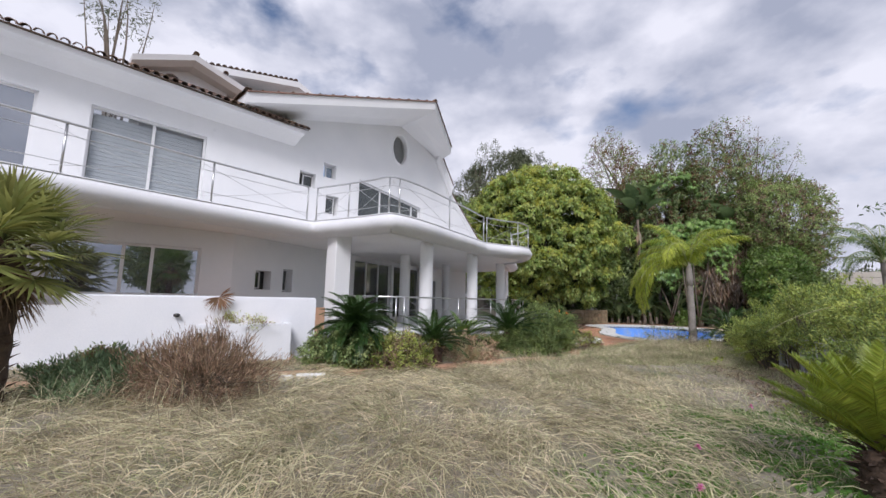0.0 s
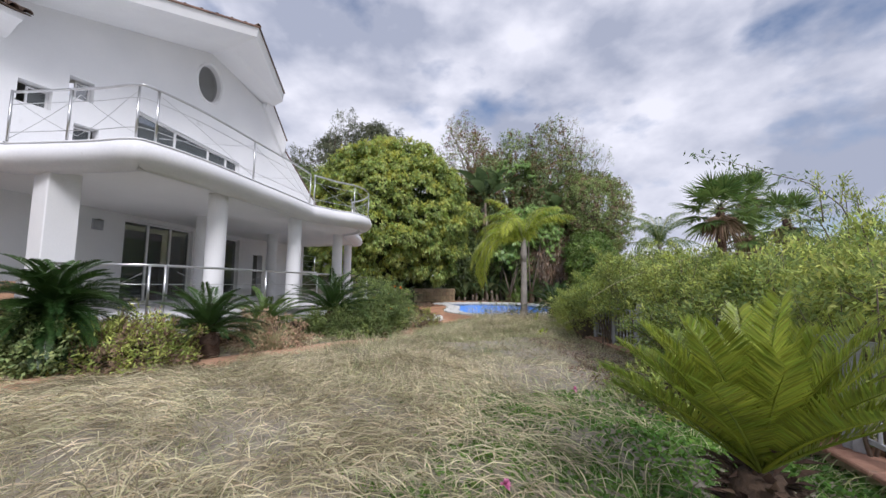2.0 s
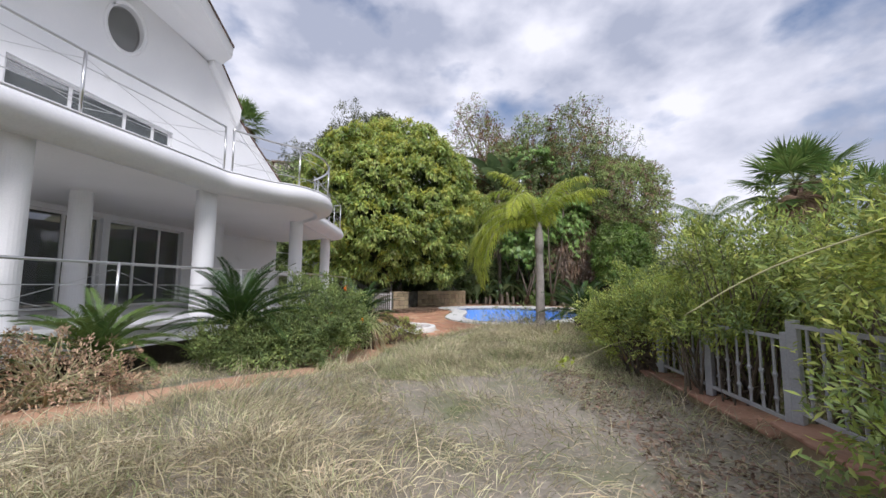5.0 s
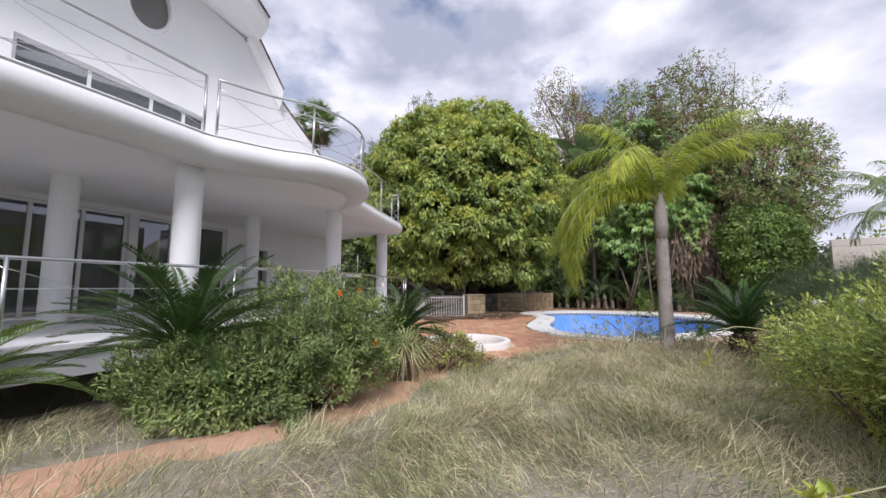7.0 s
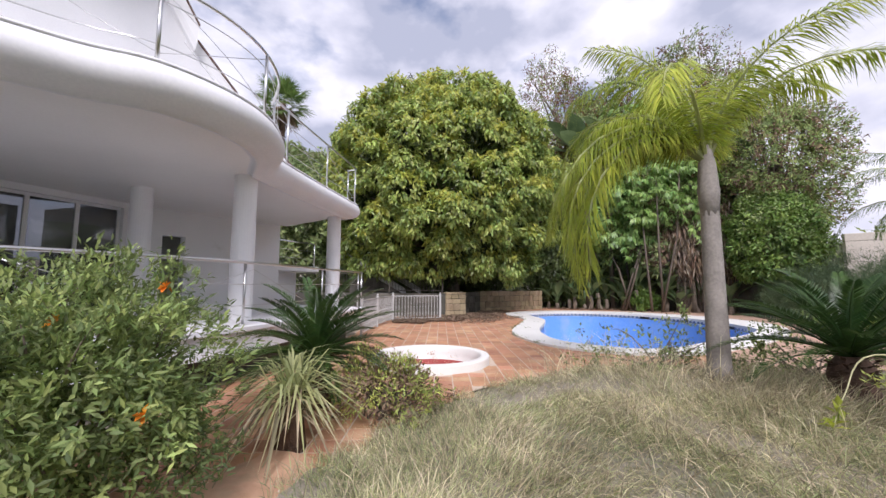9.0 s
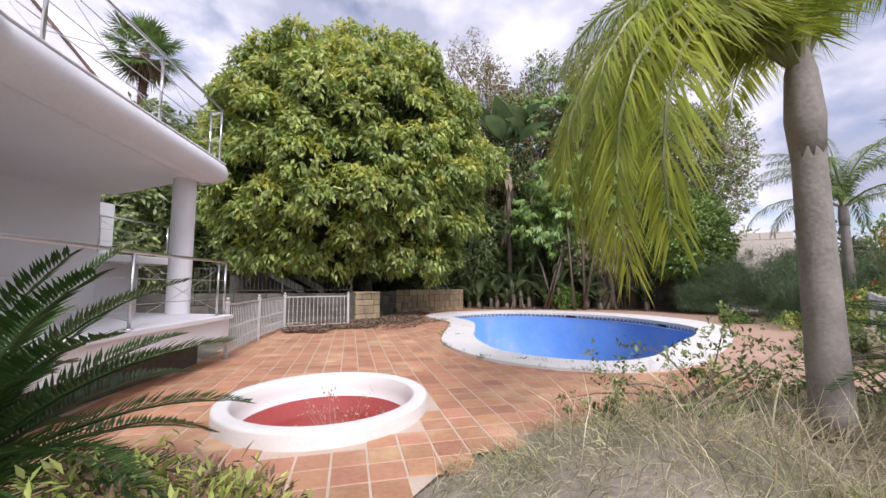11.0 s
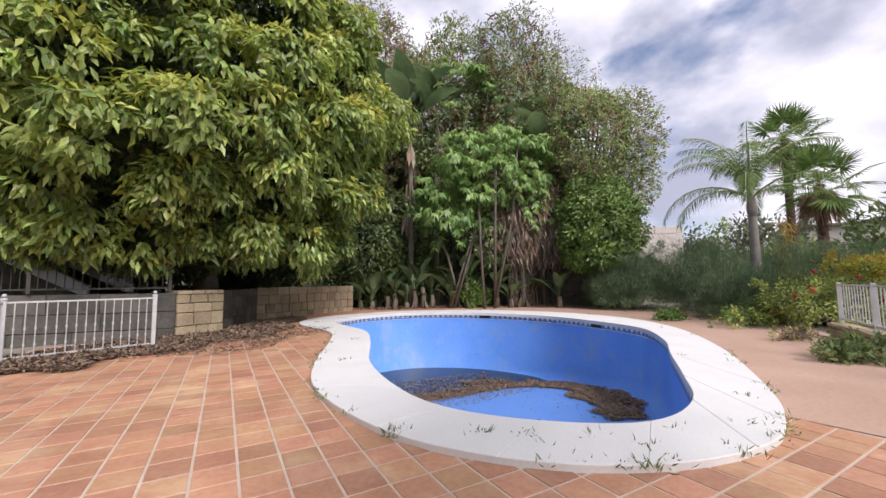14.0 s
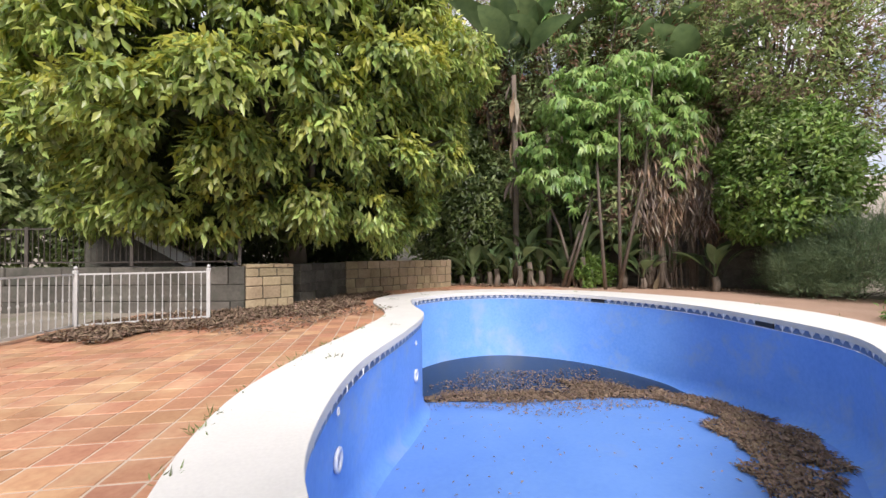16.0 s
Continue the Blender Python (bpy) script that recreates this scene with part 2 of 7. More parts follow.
M_BUSH = leafmat("feathery_shrub_leaf", (0.055, 0.08, 0.03), (0.125, 0.16, 0.055), 0.45, 0.6, 0.3, lift=2.0)
M_BUSH_OLIVE = leafmat("olive_shrub_leaf", (0.10, 0.13, 0.03), (0.24, 0.26, 0.07), 0.4, 0.6, 0.3, lift=2.5)
M_BLUE_BUSH = leafmat("blue_green_shrub_leaf", (0.065, 0.102, 0.052), (0.125, 0.17, 0.085), 0.3, 0.7, 0.2, lift=1.7)
M_FAR_LEAF = leafmat("far_eucalyptus_leaf", (0.07, 0.085, 0.05), (0.15, 0.16, 0.10), 0.35, 0.8, 0.2)
M_GRASS_DRY = leafmat("dry_grass_blade", (0.27, 0.238, 0.145), (0.51, 0.46, 0.32), 0.55, 0.8, 0.3, lift=1.4)
M_GRASS = leafmat("green_grass_blade", (0.14, 0.162, 0.075), (0.29, 0.305, 0.16), 0.6, 0.7, 0.3, lift=1.8)
M_CLOVER = leafmat("ground_clover_leaf", (0.045, 0.11, 0.015), (0.10, 0.19, 0.03), 0.35, 0.6, 0.25)
M_SEED = leafmat("dry_seed_head", (0.34, 0.22, 0.13), (0.55, 0.40, 0.28), 0.35, 0.9, 0.2, lift=1.15)
M_PINK = leafmat("pink_petal", (0.55, 0.14, 0.33), (0.75, 0.35, 0.5), 0.2, 0.6, 0.2, lift=1.15)
M_ORANGE = leafmat("orange_petal", (0.75, 0.18, 0.03), (0.85, 0.38, 0.03), 0.2, 0.6, 0.2, lift=1.15)
M_REDF = leafmat("red_petal", (0.6, 0.02, 0.05), (0.75, 0.05, 0.1), 0.2, 0.6, 0.2, lift=1.15)
M_STRAP = leafmat("pale_strap_leaf", (0.19, 0.22, 0.09), (0.36, 0.38, 0.19), 0.3, 0.5, 0.3)
M_CANE = material("pale_cane", (0.34, 0.33, 0.17), (0.5, 0.47, 0.27), 6, 40, 0.7, 0.1)
M_HILL = material("scrub_hillside", (0.06, 0.075, 0.035), (0.17, 0.165, 0.09), 0.25, 1.6, 1.0, 0.8, distance=0.4, spots=((0.2, 0.17, 0.12), 0.3, 0.55, 0.7))
M_PLASTER_FAR = material("cream_far_plaster", (0.55, 0.50, 0.44), (0.68, 0.63, 0.56), 1, 12, 0.9, 0.1)
M_BLACK = material("black_plastic_slot_shade", (0.015, 0.015, 0.016), (0.03, 0.03, 0.03), 5, 40, 0.5, 0.05)
M_SOFA = material("red_cabinet_wood", (0.16, 0.03, 0.02), (0.24, 0.05, 0.03), 3, 20, 0.5, 0.1)


# ---- building helpers ----
def link_mesh(name, verts, faces, mat, parent=None, label="", smooth=False):
    me = bpy.data.meshes.new(name)
    me.from_pydata([tuple(v) for v in verts], [], [tuple(f) for f in faces])
    for m in (mat if isinstance(mat, (list, tuple)) else [mat]):
        me.materials.append(m)
    if smooth:
        me.polygons.foreach_set("use_smooth", [True] * len(me.polygons))
    ob = new(name, me)
    if parent:
        ob.parent = parent
        if parent.matrix_basis != Matrix.Identity(4):
            ob.matrix_parent_inverse = parent.matrix_basis.inverted()
    if label:
        ob["label"] = label
    return ob


def part(name, bm, mat, parent=None, label="", smooth=False):
    me = bpy.data.meshes.new(name)
    bm.normal_update()
    bm.to_mesh(me)
    bm.free()
    me.materials.append(mat)
    if smooth:
        me.polygons.foreach_set("use_smooth", [True] * len(me.polygons))
    ob = new(name, me)
    if parent:
        ob.parent = parent
        if parent.matrix_basis != Matrix.Identity(4):
            ob.matrix_parent_inverse = parent.matrix_basis.inverted()
    if label:
        ob["label"] = label
    return ob


def empty(name, x, y, z, label, category, group="", kind=""):
    ob = new(name)
    ob.matrix_basis = Matrix.Translation((x, y, z))
    ob.empty_display_size = 0.2
    return tagged(ob, label, category, group, kind)


def box(bm, m, sx, sy, sz, bevel=0.0):
    """A box with its base centre at the pose m."""
    res = bmesh.ops.create_cube(bm, size=1.0, matrix=m @ Matrix.Translation((0, 0, sz / 2)) @ Matrix.Diagonal((sx, sy, sz, 1)))
    if bevel:
        edges = list({e for v in res["verts"] for e in v.link_edges})
        bmesh.ops.bevel(bm, geom=edges, offset=bevel, segments=1, affect="EDGES")


def tube_data(points, radii, sides=8, closed_ends=True):
    """Verts and faces of a tube along points."""
    pts = [Vector(p) for p in points]
    if not isinstance(radii, (list, tuple)):
        radii = [radii] * len(pts)
    verts, faces = [], []
    up = Vector((0.13, 0.21, 0.97))
    for i, p in enumerate(pts):
        t = (pts[min(i + 1, len(pts) - 1)] - pts[max(i - 1, 0)]).normalized()
        u = t.cross(up if abs(t.dot(up)) < 0.95 else Vector((1, 0, 0))).normalized()
        v = t.cross(u)
        for k in range(sides):
            a = 2 * math.pi * k / sides
            verts.append(p + (u * math.cos(a) + v * math.sin(a)) * radii[i])
    for i in range(len(pts) - 1):
        for k in range(sides):
            k2 = (k + 1) % sides
            faces.append((i * sides + k, i * sides + k2, (i + 1) * sides + k2, (i + 1) * sides + k))
    if closed_ends:
        faces.append(tuple(reversed(range(sides))))
        faces.append(tuple(range((len(pts) - 1) * sides, len(pts) * sides)))
    return verts, faces


def tube(name, points, radii, mat, parent=None, sides=8, label=""):
    v, f = tube_data(points, radii, sides)
    return link_mesh(name, v, f, mat, parent, label, smooth=True)


def tubes(name, runs, mat, parent=None, sides=5, label=""):
    verts, faces = [], []
    for pts, rad in runs:
        v, f = tube_data(pts, rad, sides)
        o = len(verts)
        verts += v
        faces += [tuple(o + i for i in q) for q in f]
    return link_mesh(name, verts, faces, mat, parent, label, smooth=True)


def prism(bm, outline, z0, z1, m=Matrix.Identity(4)):
    """An upright prism over a plan outline."""
    lo = [bm.verts.new(m @ Vector((x, y, z0))) for x, y in outline]
    hi = [bm.verts.new(m @ Vector((x, y, z1))) for x, y in outline]
    n = len(outline)
    bm.faces.new(hi)
    bm.faces.new(list(reversed(lo)))
    for i in range(n):
        bm.faces.new((lo[i], lo[(i + 1) % n], hi[(i + 1) % n], hi[i]))
    bmesh.ops.recalc_face_normals(bm, faces=bm.faces[:])


def spline(points, per=8, closed=False):
    """Catmull-Rom through plan points."""
    p = [np.array(q, float) for q in points]
    n = len(p)
    out = []
    for i in range(n if closed else n - 1):
        a, b, c, d = (p[(i + k) % n] if closed else p[min(max(i + k, 0), n - 1)] for k in (-1, 0, 1, 2))
        for j in range(per):
            t = j / per
            out.append(0.5 * (2 * b + (c - a) * t + (2 * a - 5 * b + 4 * c - d) * t * t + (3 * b - a - 3 * c + d) * t ** 3))
    if not closed:
        out.append(p[-1])
    return [tuple(q) for q in out]


def inside(x, y, poly):
    """Whether plan points lie in a polygon (arrays welcome)."""
    x, y = np.asarray(x, float), np.asarray(y, float)
    res = np.zeros(x.shape, bool)
    n = len(poly)
    for i in range(n):
        (x1, y1), (x2, y2) = poly[i][:2], poly[(i + 1) % n][:2]
        if y1 == y2:
            continue
        hit = ((y1 > y) != (y2 > y)) & (x < (x2 - x1) * (y - y1) / (y2 - y1) + x1)
        res ^= hit
    return res


def leaves(name, P, D, U, length, width, mat, parent=None, label="", fold=0.25, droop=0.0):
    """Folded leaves: base P, direction D, upper side U, as one mesh."""
    P, D, U = (np.asarray(a, float) for a in (P, D, U))
    n = len(P)
    D = D / np.linalg.norm(D, axis=1, keepdims=True)
    S = np.cross(D, U)
    S /= np.linalg.norm(S, axis=1, keepdims=True) + 1e-9
    N = np.cross(S, D)
    L = np.broadcast_to(np.asarray(length, float), (n,))[:, None]
    W = np.broadcast_to(np.asarray(width, float), (n,))[:, None]
    mid = P + D * L * 0.45
    tip = P + D * L + np.array([0, 0, -1.0]) * L * droop
    V = np.stack([P, mid - S * W / 2 + N * W * fold, tip, mid + S * W / 2 + N * W * fold], 1).reshape(-1, 3)
    i = np.arange(n)[:, None] * 4
    tri = np.concatenate([i + [0, 3, 1], i + [1, 3, 2]] if droop else [i + [0, 2, 1], i + [0, 3, 2]], 1).reshape(-1)
    me = bpy.data.meshes.new(name)
    me.vertices.add(len(V)); me.vertices.foreach_set("co", V.astype(np.float32).reshape(-1))
    me.loops.add(len(tri)); me.loops.foreach_set("vertex_index", tri.astype(np.int32))
    me.polygons.add(len(tri) // 3); me.polygons.foreach_set("loop_start", np.arange(0, len(tri), 3, dtype=np.int32))
    me.update(calc_edges=True)
    me.validate()
    me.materials.append(mat)
    ob = new(name, me)
    if parent:
        ob.parent = parent
        if parent.matrix_basis != Matrix.Identity(4):
            ob.matrix_parent_inverse = parent.matrix_basis.inverted()
    if label:
        ob["label"] = label
    return ob


def unit(n, rng):
    v = rng.normal(size=(n, 3))
    return v / np.linalg.norm(v, axis=1, keepdims=True)

from mathutils.geometry import tessellate_polygon


# ---- ground ----
def ground_z(x, y):
    """Height of the garden: the lawn falls gently to the pool deck and away beyond the boundary wall."""
    x, y = np.asarray(x, float), np.asarray(y, float)
    def ease(v):
        v = np.clip(v, 0, 1)
        return v * v * (3 - 2 * v)
    z = 0.2 + 0.16 * ease((12 - y) / 8)
    z = z * (1 - ease((y - 11.2) / 3.0) * (1 - ease((x - 4.2) / 1.6))) * (1 - ease((y - 18.9) / 1.1))
    edge = 4.3 + np.clip((y - 3) * 0.42, -3, 5.0)
    fall = np.clip((x - edge - 0.9) / 9.0, 0, 1) * np.clip((19 - y) / 3.0, 0, 1)
    z = z - 1.6 * fall * fall * (3 - 2 * fall)
    back = np.clip((y - 39 - np.clip((12 - x) * 0.0, 0, 3)) / 25.0, 0, 1)
    z = z + 5.0 * back * np.clip((16 - x) / 10, 0, 1)
    return z


POOL_IN = spline([(6.32, 23.2), (6.42, 24.8), (6.95, 26.8), (7.25, 28.5), (7.0, 30.2), (7.1, 31.5), (8.4, 32.7), (10.3, 33.0), (12.4, 31.8), (13.75, 29.6), (14.0, 27.6),
                  (13.7, 25.5), (12.4, 23.95), (11.05, 22.9), (9.8, 21.88), (8.88, 21.2), (7.95, 21.0), (7.1, 21.45), (6.5, 22.2)], 6, True)
POOL_OUT = spline([(5.48, 23.6), (5.7, 25.2), (6.15, 26.9), (6.45, 28.7), (5.95, 30.9), (6.3, 32.4), (7.8, 33.6), (10.4, 34.1), (13.2, 32.9), (15.1, 30.4), (15.5, 27.6),
                   (14.5, 25.2), (12.5, 23.0), (10.2, 21.2), (9.0, 20.5), (8.2, 20.32), (7.25, 20.5), (6.42, 21.05), (5.8, 22.0)], 6, True)
POOL_MID = [((POOL_IN[i][0] + POOL_OUT[i][0]) / 2, (POOL_IN[i][1] + POOL_OUT[i][1]) / 2) for i in range(len(POOL_IN))]
DECK = [(0.9, 14.2), (2.2, 13.4), (2.75, 14.6), (3.25, 15.6), (3.6, 16.3), (4.5, 17.7), (5.6, 18.35), (7.0, 18.8), (8.6, 18.85), (10.2, 18.8), (12.0, 19.5), (15.0, 21.6), (19.5, 25.5), (20.5, 29.0),
        (18.4, 32.5), (15.5, 35.5), (12.0, 37.2), (8.6, 37.0), (8.4, 36.3), (4.9, 34.0), (4.0, 31.0), (3.0, 29.6), (0.8, 29.6), (0.7, 15.5)]
SPA = (3.44, 19.38)


def ground_sheet(name, xs, ys, mat, keep=None, lift=0.0, height=ground_z):
    X, Y = np.meshgrid(xs, ys)
    Z = height(X, Y) + lift
    nx = len(xs)
    V = np.stack([X, Y, Z], -1).reshape(-1, 3)
    faces = []
    for j in range(len(ys) - 1):
        cy = (ys[j] + ys[j + 1]) / 2
        cx = (xs[:-1] + xs[1:]) / 2
        ok = np.ones(nx - 1, bool) if keep is None else keep(cx, np.full(nx - 1, cy))
        for i in np.nonzero(ok)[0]:
            a = j * nx + i
            faces.append((a, a + 1, a + nx + 1, a + nx))
    used = sorted({i for f in faces for i in f})
    back = {o: k for k, o in enumerate(used)}
    return link_mesh(name, V[used], [tuple(back[i] for i in f) for f in faces], mat, smooth=True)


def edge_distance(x, y, poly):
    x, y = np.asarray(x, float), np.asarray(y, float)
    best = np.full(x.shape, 1e9)
    for i in range(len(poly)):
        (x1, y1), (x2, y2) = poly[i], poly[(i + 1) % len(poly)]
        t = np.clip(((x - x1) * (x2 - x1) + (y - y1) * (y2 - y1)) / ((x2 - x1) ** 2 + (y2 - y1) ** 2), 0, 1)
        best = np.minimum(best, np.hypot(x - x1 - t * (x2 - x1), y - y1 - t * (y2 - y1)))
    return best


def lawn_height(x, y):
    z = ground_z(x, y)
    z = z * np.clip(edge_distance(x, y, DECK) / 0.7, 0, 1)
    rough = 0.03 * np.sin(x * 1.9 + np.sin(y * 1.3) * 1.5) * np.sin(y * 2.3 + x * 0.4) + 0.02 * np.sin(x * 5.1 + y * 3.7)
    deck = inside(x, y, DECK)
    d = np.hypot(x, y - 15)
    return np.where(deck, -0.05, z + rough * (d < 60))


xs = np.concatenate([np.linspace(-900, -60, 12), np.linspace(-50, -14, 13), np.arange(-12, 24.01, 0.25), np.linspace(26, 60, 12), np.linspace(75, 900, 12)])
ys = np.concatenate([np.linspace(-900, -60, 10), np.linspace(-50, -8, 12), np.arange(-6, 42.01, 0.25), np.linspace(44, 80, 12), np.linspace(95, 1200, 12)])
ground = ground_sheet("ground", xs, ys, M_GROUND, keep=lambda x, y: ~inside(x, y, POOL_MID) & (np.hypot(x - SPA[0], y - SPA[1]) > 1.2), height=lawn_height)
tagged(ground, "overgrown dry lawn soil with green patches", "ground", kind="structure")

deck_loops = [spline(DECK, 4, True), list(reversed(POOL_MID)), [(SPA[0] + 1.05 * math.cos(a * 0.2618), SPA[1] + 1.05 * math.sin(a * 0.2618)) for a in range(24)]]
mortar = link_mesh("deck_bed", [(x, y, -0.006) for lp in deck_loops for x, y in lp], tessellate_polygon([[Vector((x, y, 0)) for x, y in lp] for lp in deck_loops]), M_GROUT)
tagged(mortar, "sandy mortar bed of the terracotta pool deck", "paving", kind="structure")


def strip(name, centre, widths, mat, label, category, lift=0.02):
    """A ribbon of bare ground along a centre line."""
    c = spline(centre, 8)
    V, F = [], []
    rng = np.random.default_rng(5)
    for i, p in enumerate(c):
        a, b = np.array(c[max(i - 1, 0)]), np.array(c[min(i + 1, len(c) - 1)])
        t = (b - a) / np.linalg.norm(b - a)
        nrm = np.array([-t[1], t[0]])
        w = widths[0] + (widths[1] - widths[0]) * i / (len(c) - 1)
        for k in range(5):
            q = np.array(p) + nrm * w * (k / 4 - 0.5) * (1 + 0.18 * rng.normal() * (k in (0, 4)))
            V.append((q[0], q[1], float(ground_z(q[0], q[1])) + lift + 0.025 * (1 - abs(k - 2) / 2) - 0.045 * (k in (0, 4))))
    for i in range(len(c) - 1):
        for k in range(4):
            a = i * 5 + k
            F.append((a, a + 1, a + 6, a + 5))
    return tagged(link_mesh(name, V, F, mat, smooth=True), label, category, kind="structure")


strip("path", [(-9.5, 4.2), (-6.2, 5.7), (-3.6, 7.6), (-1.4, 9.2), (0.4, 11.0), (1.5, 12.4), (2.3, 13.9), (2.7, 15.2)], (0.9, 0.72), M_EARTH, "bare reddish earth path beside the lawn", "path")

# ---- pool ----
pool = empty("swimming_pool", 9.5, 26.5, 0, "drained kidney-shaped pool with blue mosaic and white coping", "swimming pool")
n_in = len(POOL_IN)


def floor_z(x, y):
    return -1.25 - 1.15 * np.clip((y - 22.5) / 9.0, 0, 1)


V, F = [], []
for k, (f, drop) in enumerate(((1.0, 0.02), (1.0, -0.17), (1.0, -0.175), (0.995, None), (0.975, None), (0.93, None))):
    for x, y in POOL_IN:
        px, py = 9.8 + (x - 9.8) * f, 26.8 + (y - 26.8) * f
        fz = float(floor_z(px, py))
        V.append((px, py, drop if drop is not None else fz + (0.32 if f == 0.995 else 0.1 if f == 0.975 else 0.0)))
for k in range(2, 5):
    for i in range(n_in):
        j = (i + 1) % n_in
        F.append((k * n_in + i, (k + 1) * n_in + i, (k + 1) * n_in + j, k * n_in + j))
link_mesh("basin_wall", V, F, M_POOL, pool, "blue mosaic basin wall", smooth=True)
ring = [(9.8 + (x - 9.8) * 0.94, 26.8 + (y - 26.8) * 0.94) for x, y in POOL_IN]
fl = [(x, y, float(floor_z(x, y)) + 0.004) for x, y in ring]
link_mesh("basin_floor", fl, tessellate_polygon([[Vector((x, y, 0)) for x, y, _ in fl]]), M_POOL_FLOOR, pool, "light blue mosaic floor sloping to the deep end")


def loop_walk(loop, step):
    """Even steps along a closed loop: place and unit tangent."""
    out, carry = [], 0.0
    for i in range(len(loop)):
        a, b = np.array(loop[i]), np.array(loop[(i + 1) % len(loop)])
        d = np.linalg.norm(b - a)
        t = (b - a) / d
        s = carry
        while s < d:
            out.append((a + t * s, t))
            s += step
        carry = s - d
    return out


# frieze band of wave tiles: white ground, a blue wave on each tile
V, F, V2, F2 = [], [], [], []
for p, t in loop_walk(POOL_IN, 0.2):
    c = np.array([9.8, 26.8]) - p
    nrm = np.array([-t[1], t[0]])
    nrm = nrm if nrm @ c > 0 else -nrm
    def q(u, z, off):
        w = p + t * u + nrm * off
        return (w[0], w[1], z)
    o = len(V)
    V += [q(0.004, 0.02, 0.006), q(0.196, 0.02, 0.006), q(0.196, -0.17, 0.006), q(0.004, -0.17, 0.006)]
    F.append((o, o + 1, o + 2, o + 3))
    o = len(V2)
    curve = [(0.0, -0.165), (0.196, -0.165), (0.196, -0.13), (0.15, -0.1), (0.14, -0.06), (0.16, -0.035), (0.12, -0.02), (0.075, -0.045), (0.055, -0.09), (0.02, -0.13)]
    V2 += [q(u, z, 0.009) for u, z in curve]
    F2.append(tuple(range(o, o + len(curve))))
link_mesh("frieze_band", V, F, M_BAND_W, pool, "white tile band under the coping")
link_mesh("wave_pattern", V2, F2, M_BAND_B, pool, "blue wave pattern on the tile band")

# coping stones
for i in range(0, n_in, 6):
    ids = [(i + k) % n_in for k in range(7)]
    bm = bmesh.new()
    shr = 0.0012
    inner = [np.array(POOL_IN[j]) for j in ids]
    outer = [np.array(POOL_OUT[j]) for j in ids]
    for arr in (inner, outer):
        arr[0] = arr[0] + (arr[1] - arr[0]) * shr / (np.linalg.norm(arr[1] - arr[0]) + 1e-6)
        arr[6] = arr[6] + (arr[5] - arr[6]) * shr / (np.linalg.norm(arr[5] - arr[6]) + 1e-6)
    inner = [a + (a - b) * 0.05 / np.linalg.norm(a - b) for a, b in zip(inner, outer)]
    prism(bm, [tuple(a) for a in inner] + [tuple(a) for a in reversed(outer)], -0.05, 0.055)
    bmesh.ops.bevel(bm, geom=[e for e in bm.edges if all(v.co.z > 0.05 for v in e.verts)], offset=0.006, segments=1, affect="EDGES")
    part("coping_stone", bm, M_COPING, pool)

# round lamps and inlets on the basin wall
for (x, y, z, r) in ((6.40, 23.9, -0.66, 0.1), (7.06, 27.3, -0.94, 0.1), (6.40, 23.9, -0.2, 0.035), (7.06, 27.3, -0.34, 0.04)):
    j = int(np.argmin([np.hypot(px - x, py - y) for px, py in POOL_IN]))
    a, b = np.array(POOL_IN[(j - 1) % n_in]), np.array(POOL_IN[(j + 1) % n_in])
    t = (b - a) / np.linalg.norm(b - a)
    c = np.array(POOL_IN[j]); nrm = np.array([-t[1], t[0]]); nrm = nrm if nrm @ (np.array([9.8, 26.8]) - c) > 0 else -nrm
    c = c * 0.998 + np.array([9.8, 26.8]) * 0.002
    lp = [(c[0] + t[0] * r * math.cos(k * 0.3142) + nrm[0] * 0.03, c[1] + t[1] * r * math.cos(k * 0.3142) + nrm[1] * 0.03, z + r * math.sin(k * 0.3142)) for k in range(21)]
    v, f = tube_data(lp, r * 0.22, 6, False)
    link_mesh("pool_lamp_ring", v, f, M_BAND_W, pool, "white plastic ring on the basin wall", smooth=True)
# skimmer openings as solid blocks; their black stands for the shade inside
for x, y in ((12.75, 31.5), (13.98, 27.3)):
    j = int(np.argmin([np.hypot(px - x, py - y) for px, py in POOL_IN]))
    a, b = np.array(POOL_IN[(j - 1) % n_in]), np.array(POOL_IN[(j + 1) % n_in])
    bm = bmesh.new()
    box(bm, pose(POOL_IN[j][0], POOL_IN[j][1], -0.15, 0, 0, math.degrees(math.atan2(b[1] - a[1], b[0] - a[0]))), 0.42, 0.06, 0.15, 0.01)
    part("skimmer", bm, M_BLACK, pool, "solid black block for the shaded skimmer opening in the tile band")
for k in range(4):
    run = [(x, 24.4 - 0.11 * k - 0.2 * (x - 6.9) ** 2, float(floor_z(x, 24.3)) + 0.02) for x in np.linspace(6.75, 8.3, 14)]
    tube("floor_ridge", run, 0.014, M_BAND_W, pool, 6, "thin raised mosaic ridge on the shallow floor")
# smooth worn paving east of the basin
pave = [(9.7, 18.83), (10.2, 18.8), (12.0, 19.5), (15.0, 21.6), (19.5, 25.5), (20.5, 29.0), (18.4, 32.5), (15.5, 35.5), (12.5, 36.9)] + [POOL_MID[i % n_in] for i in range(48, 86)]
tagged(link_mesh("worn_paving", [(x, y, 0.002) for x, y in pave], tessellate_polygon([[Vector((x, y, 0)) for x, y in pave]]), M_PINK_PAVE), "smooth worn pinkish paving beside the pool", "paving", kind="structure")

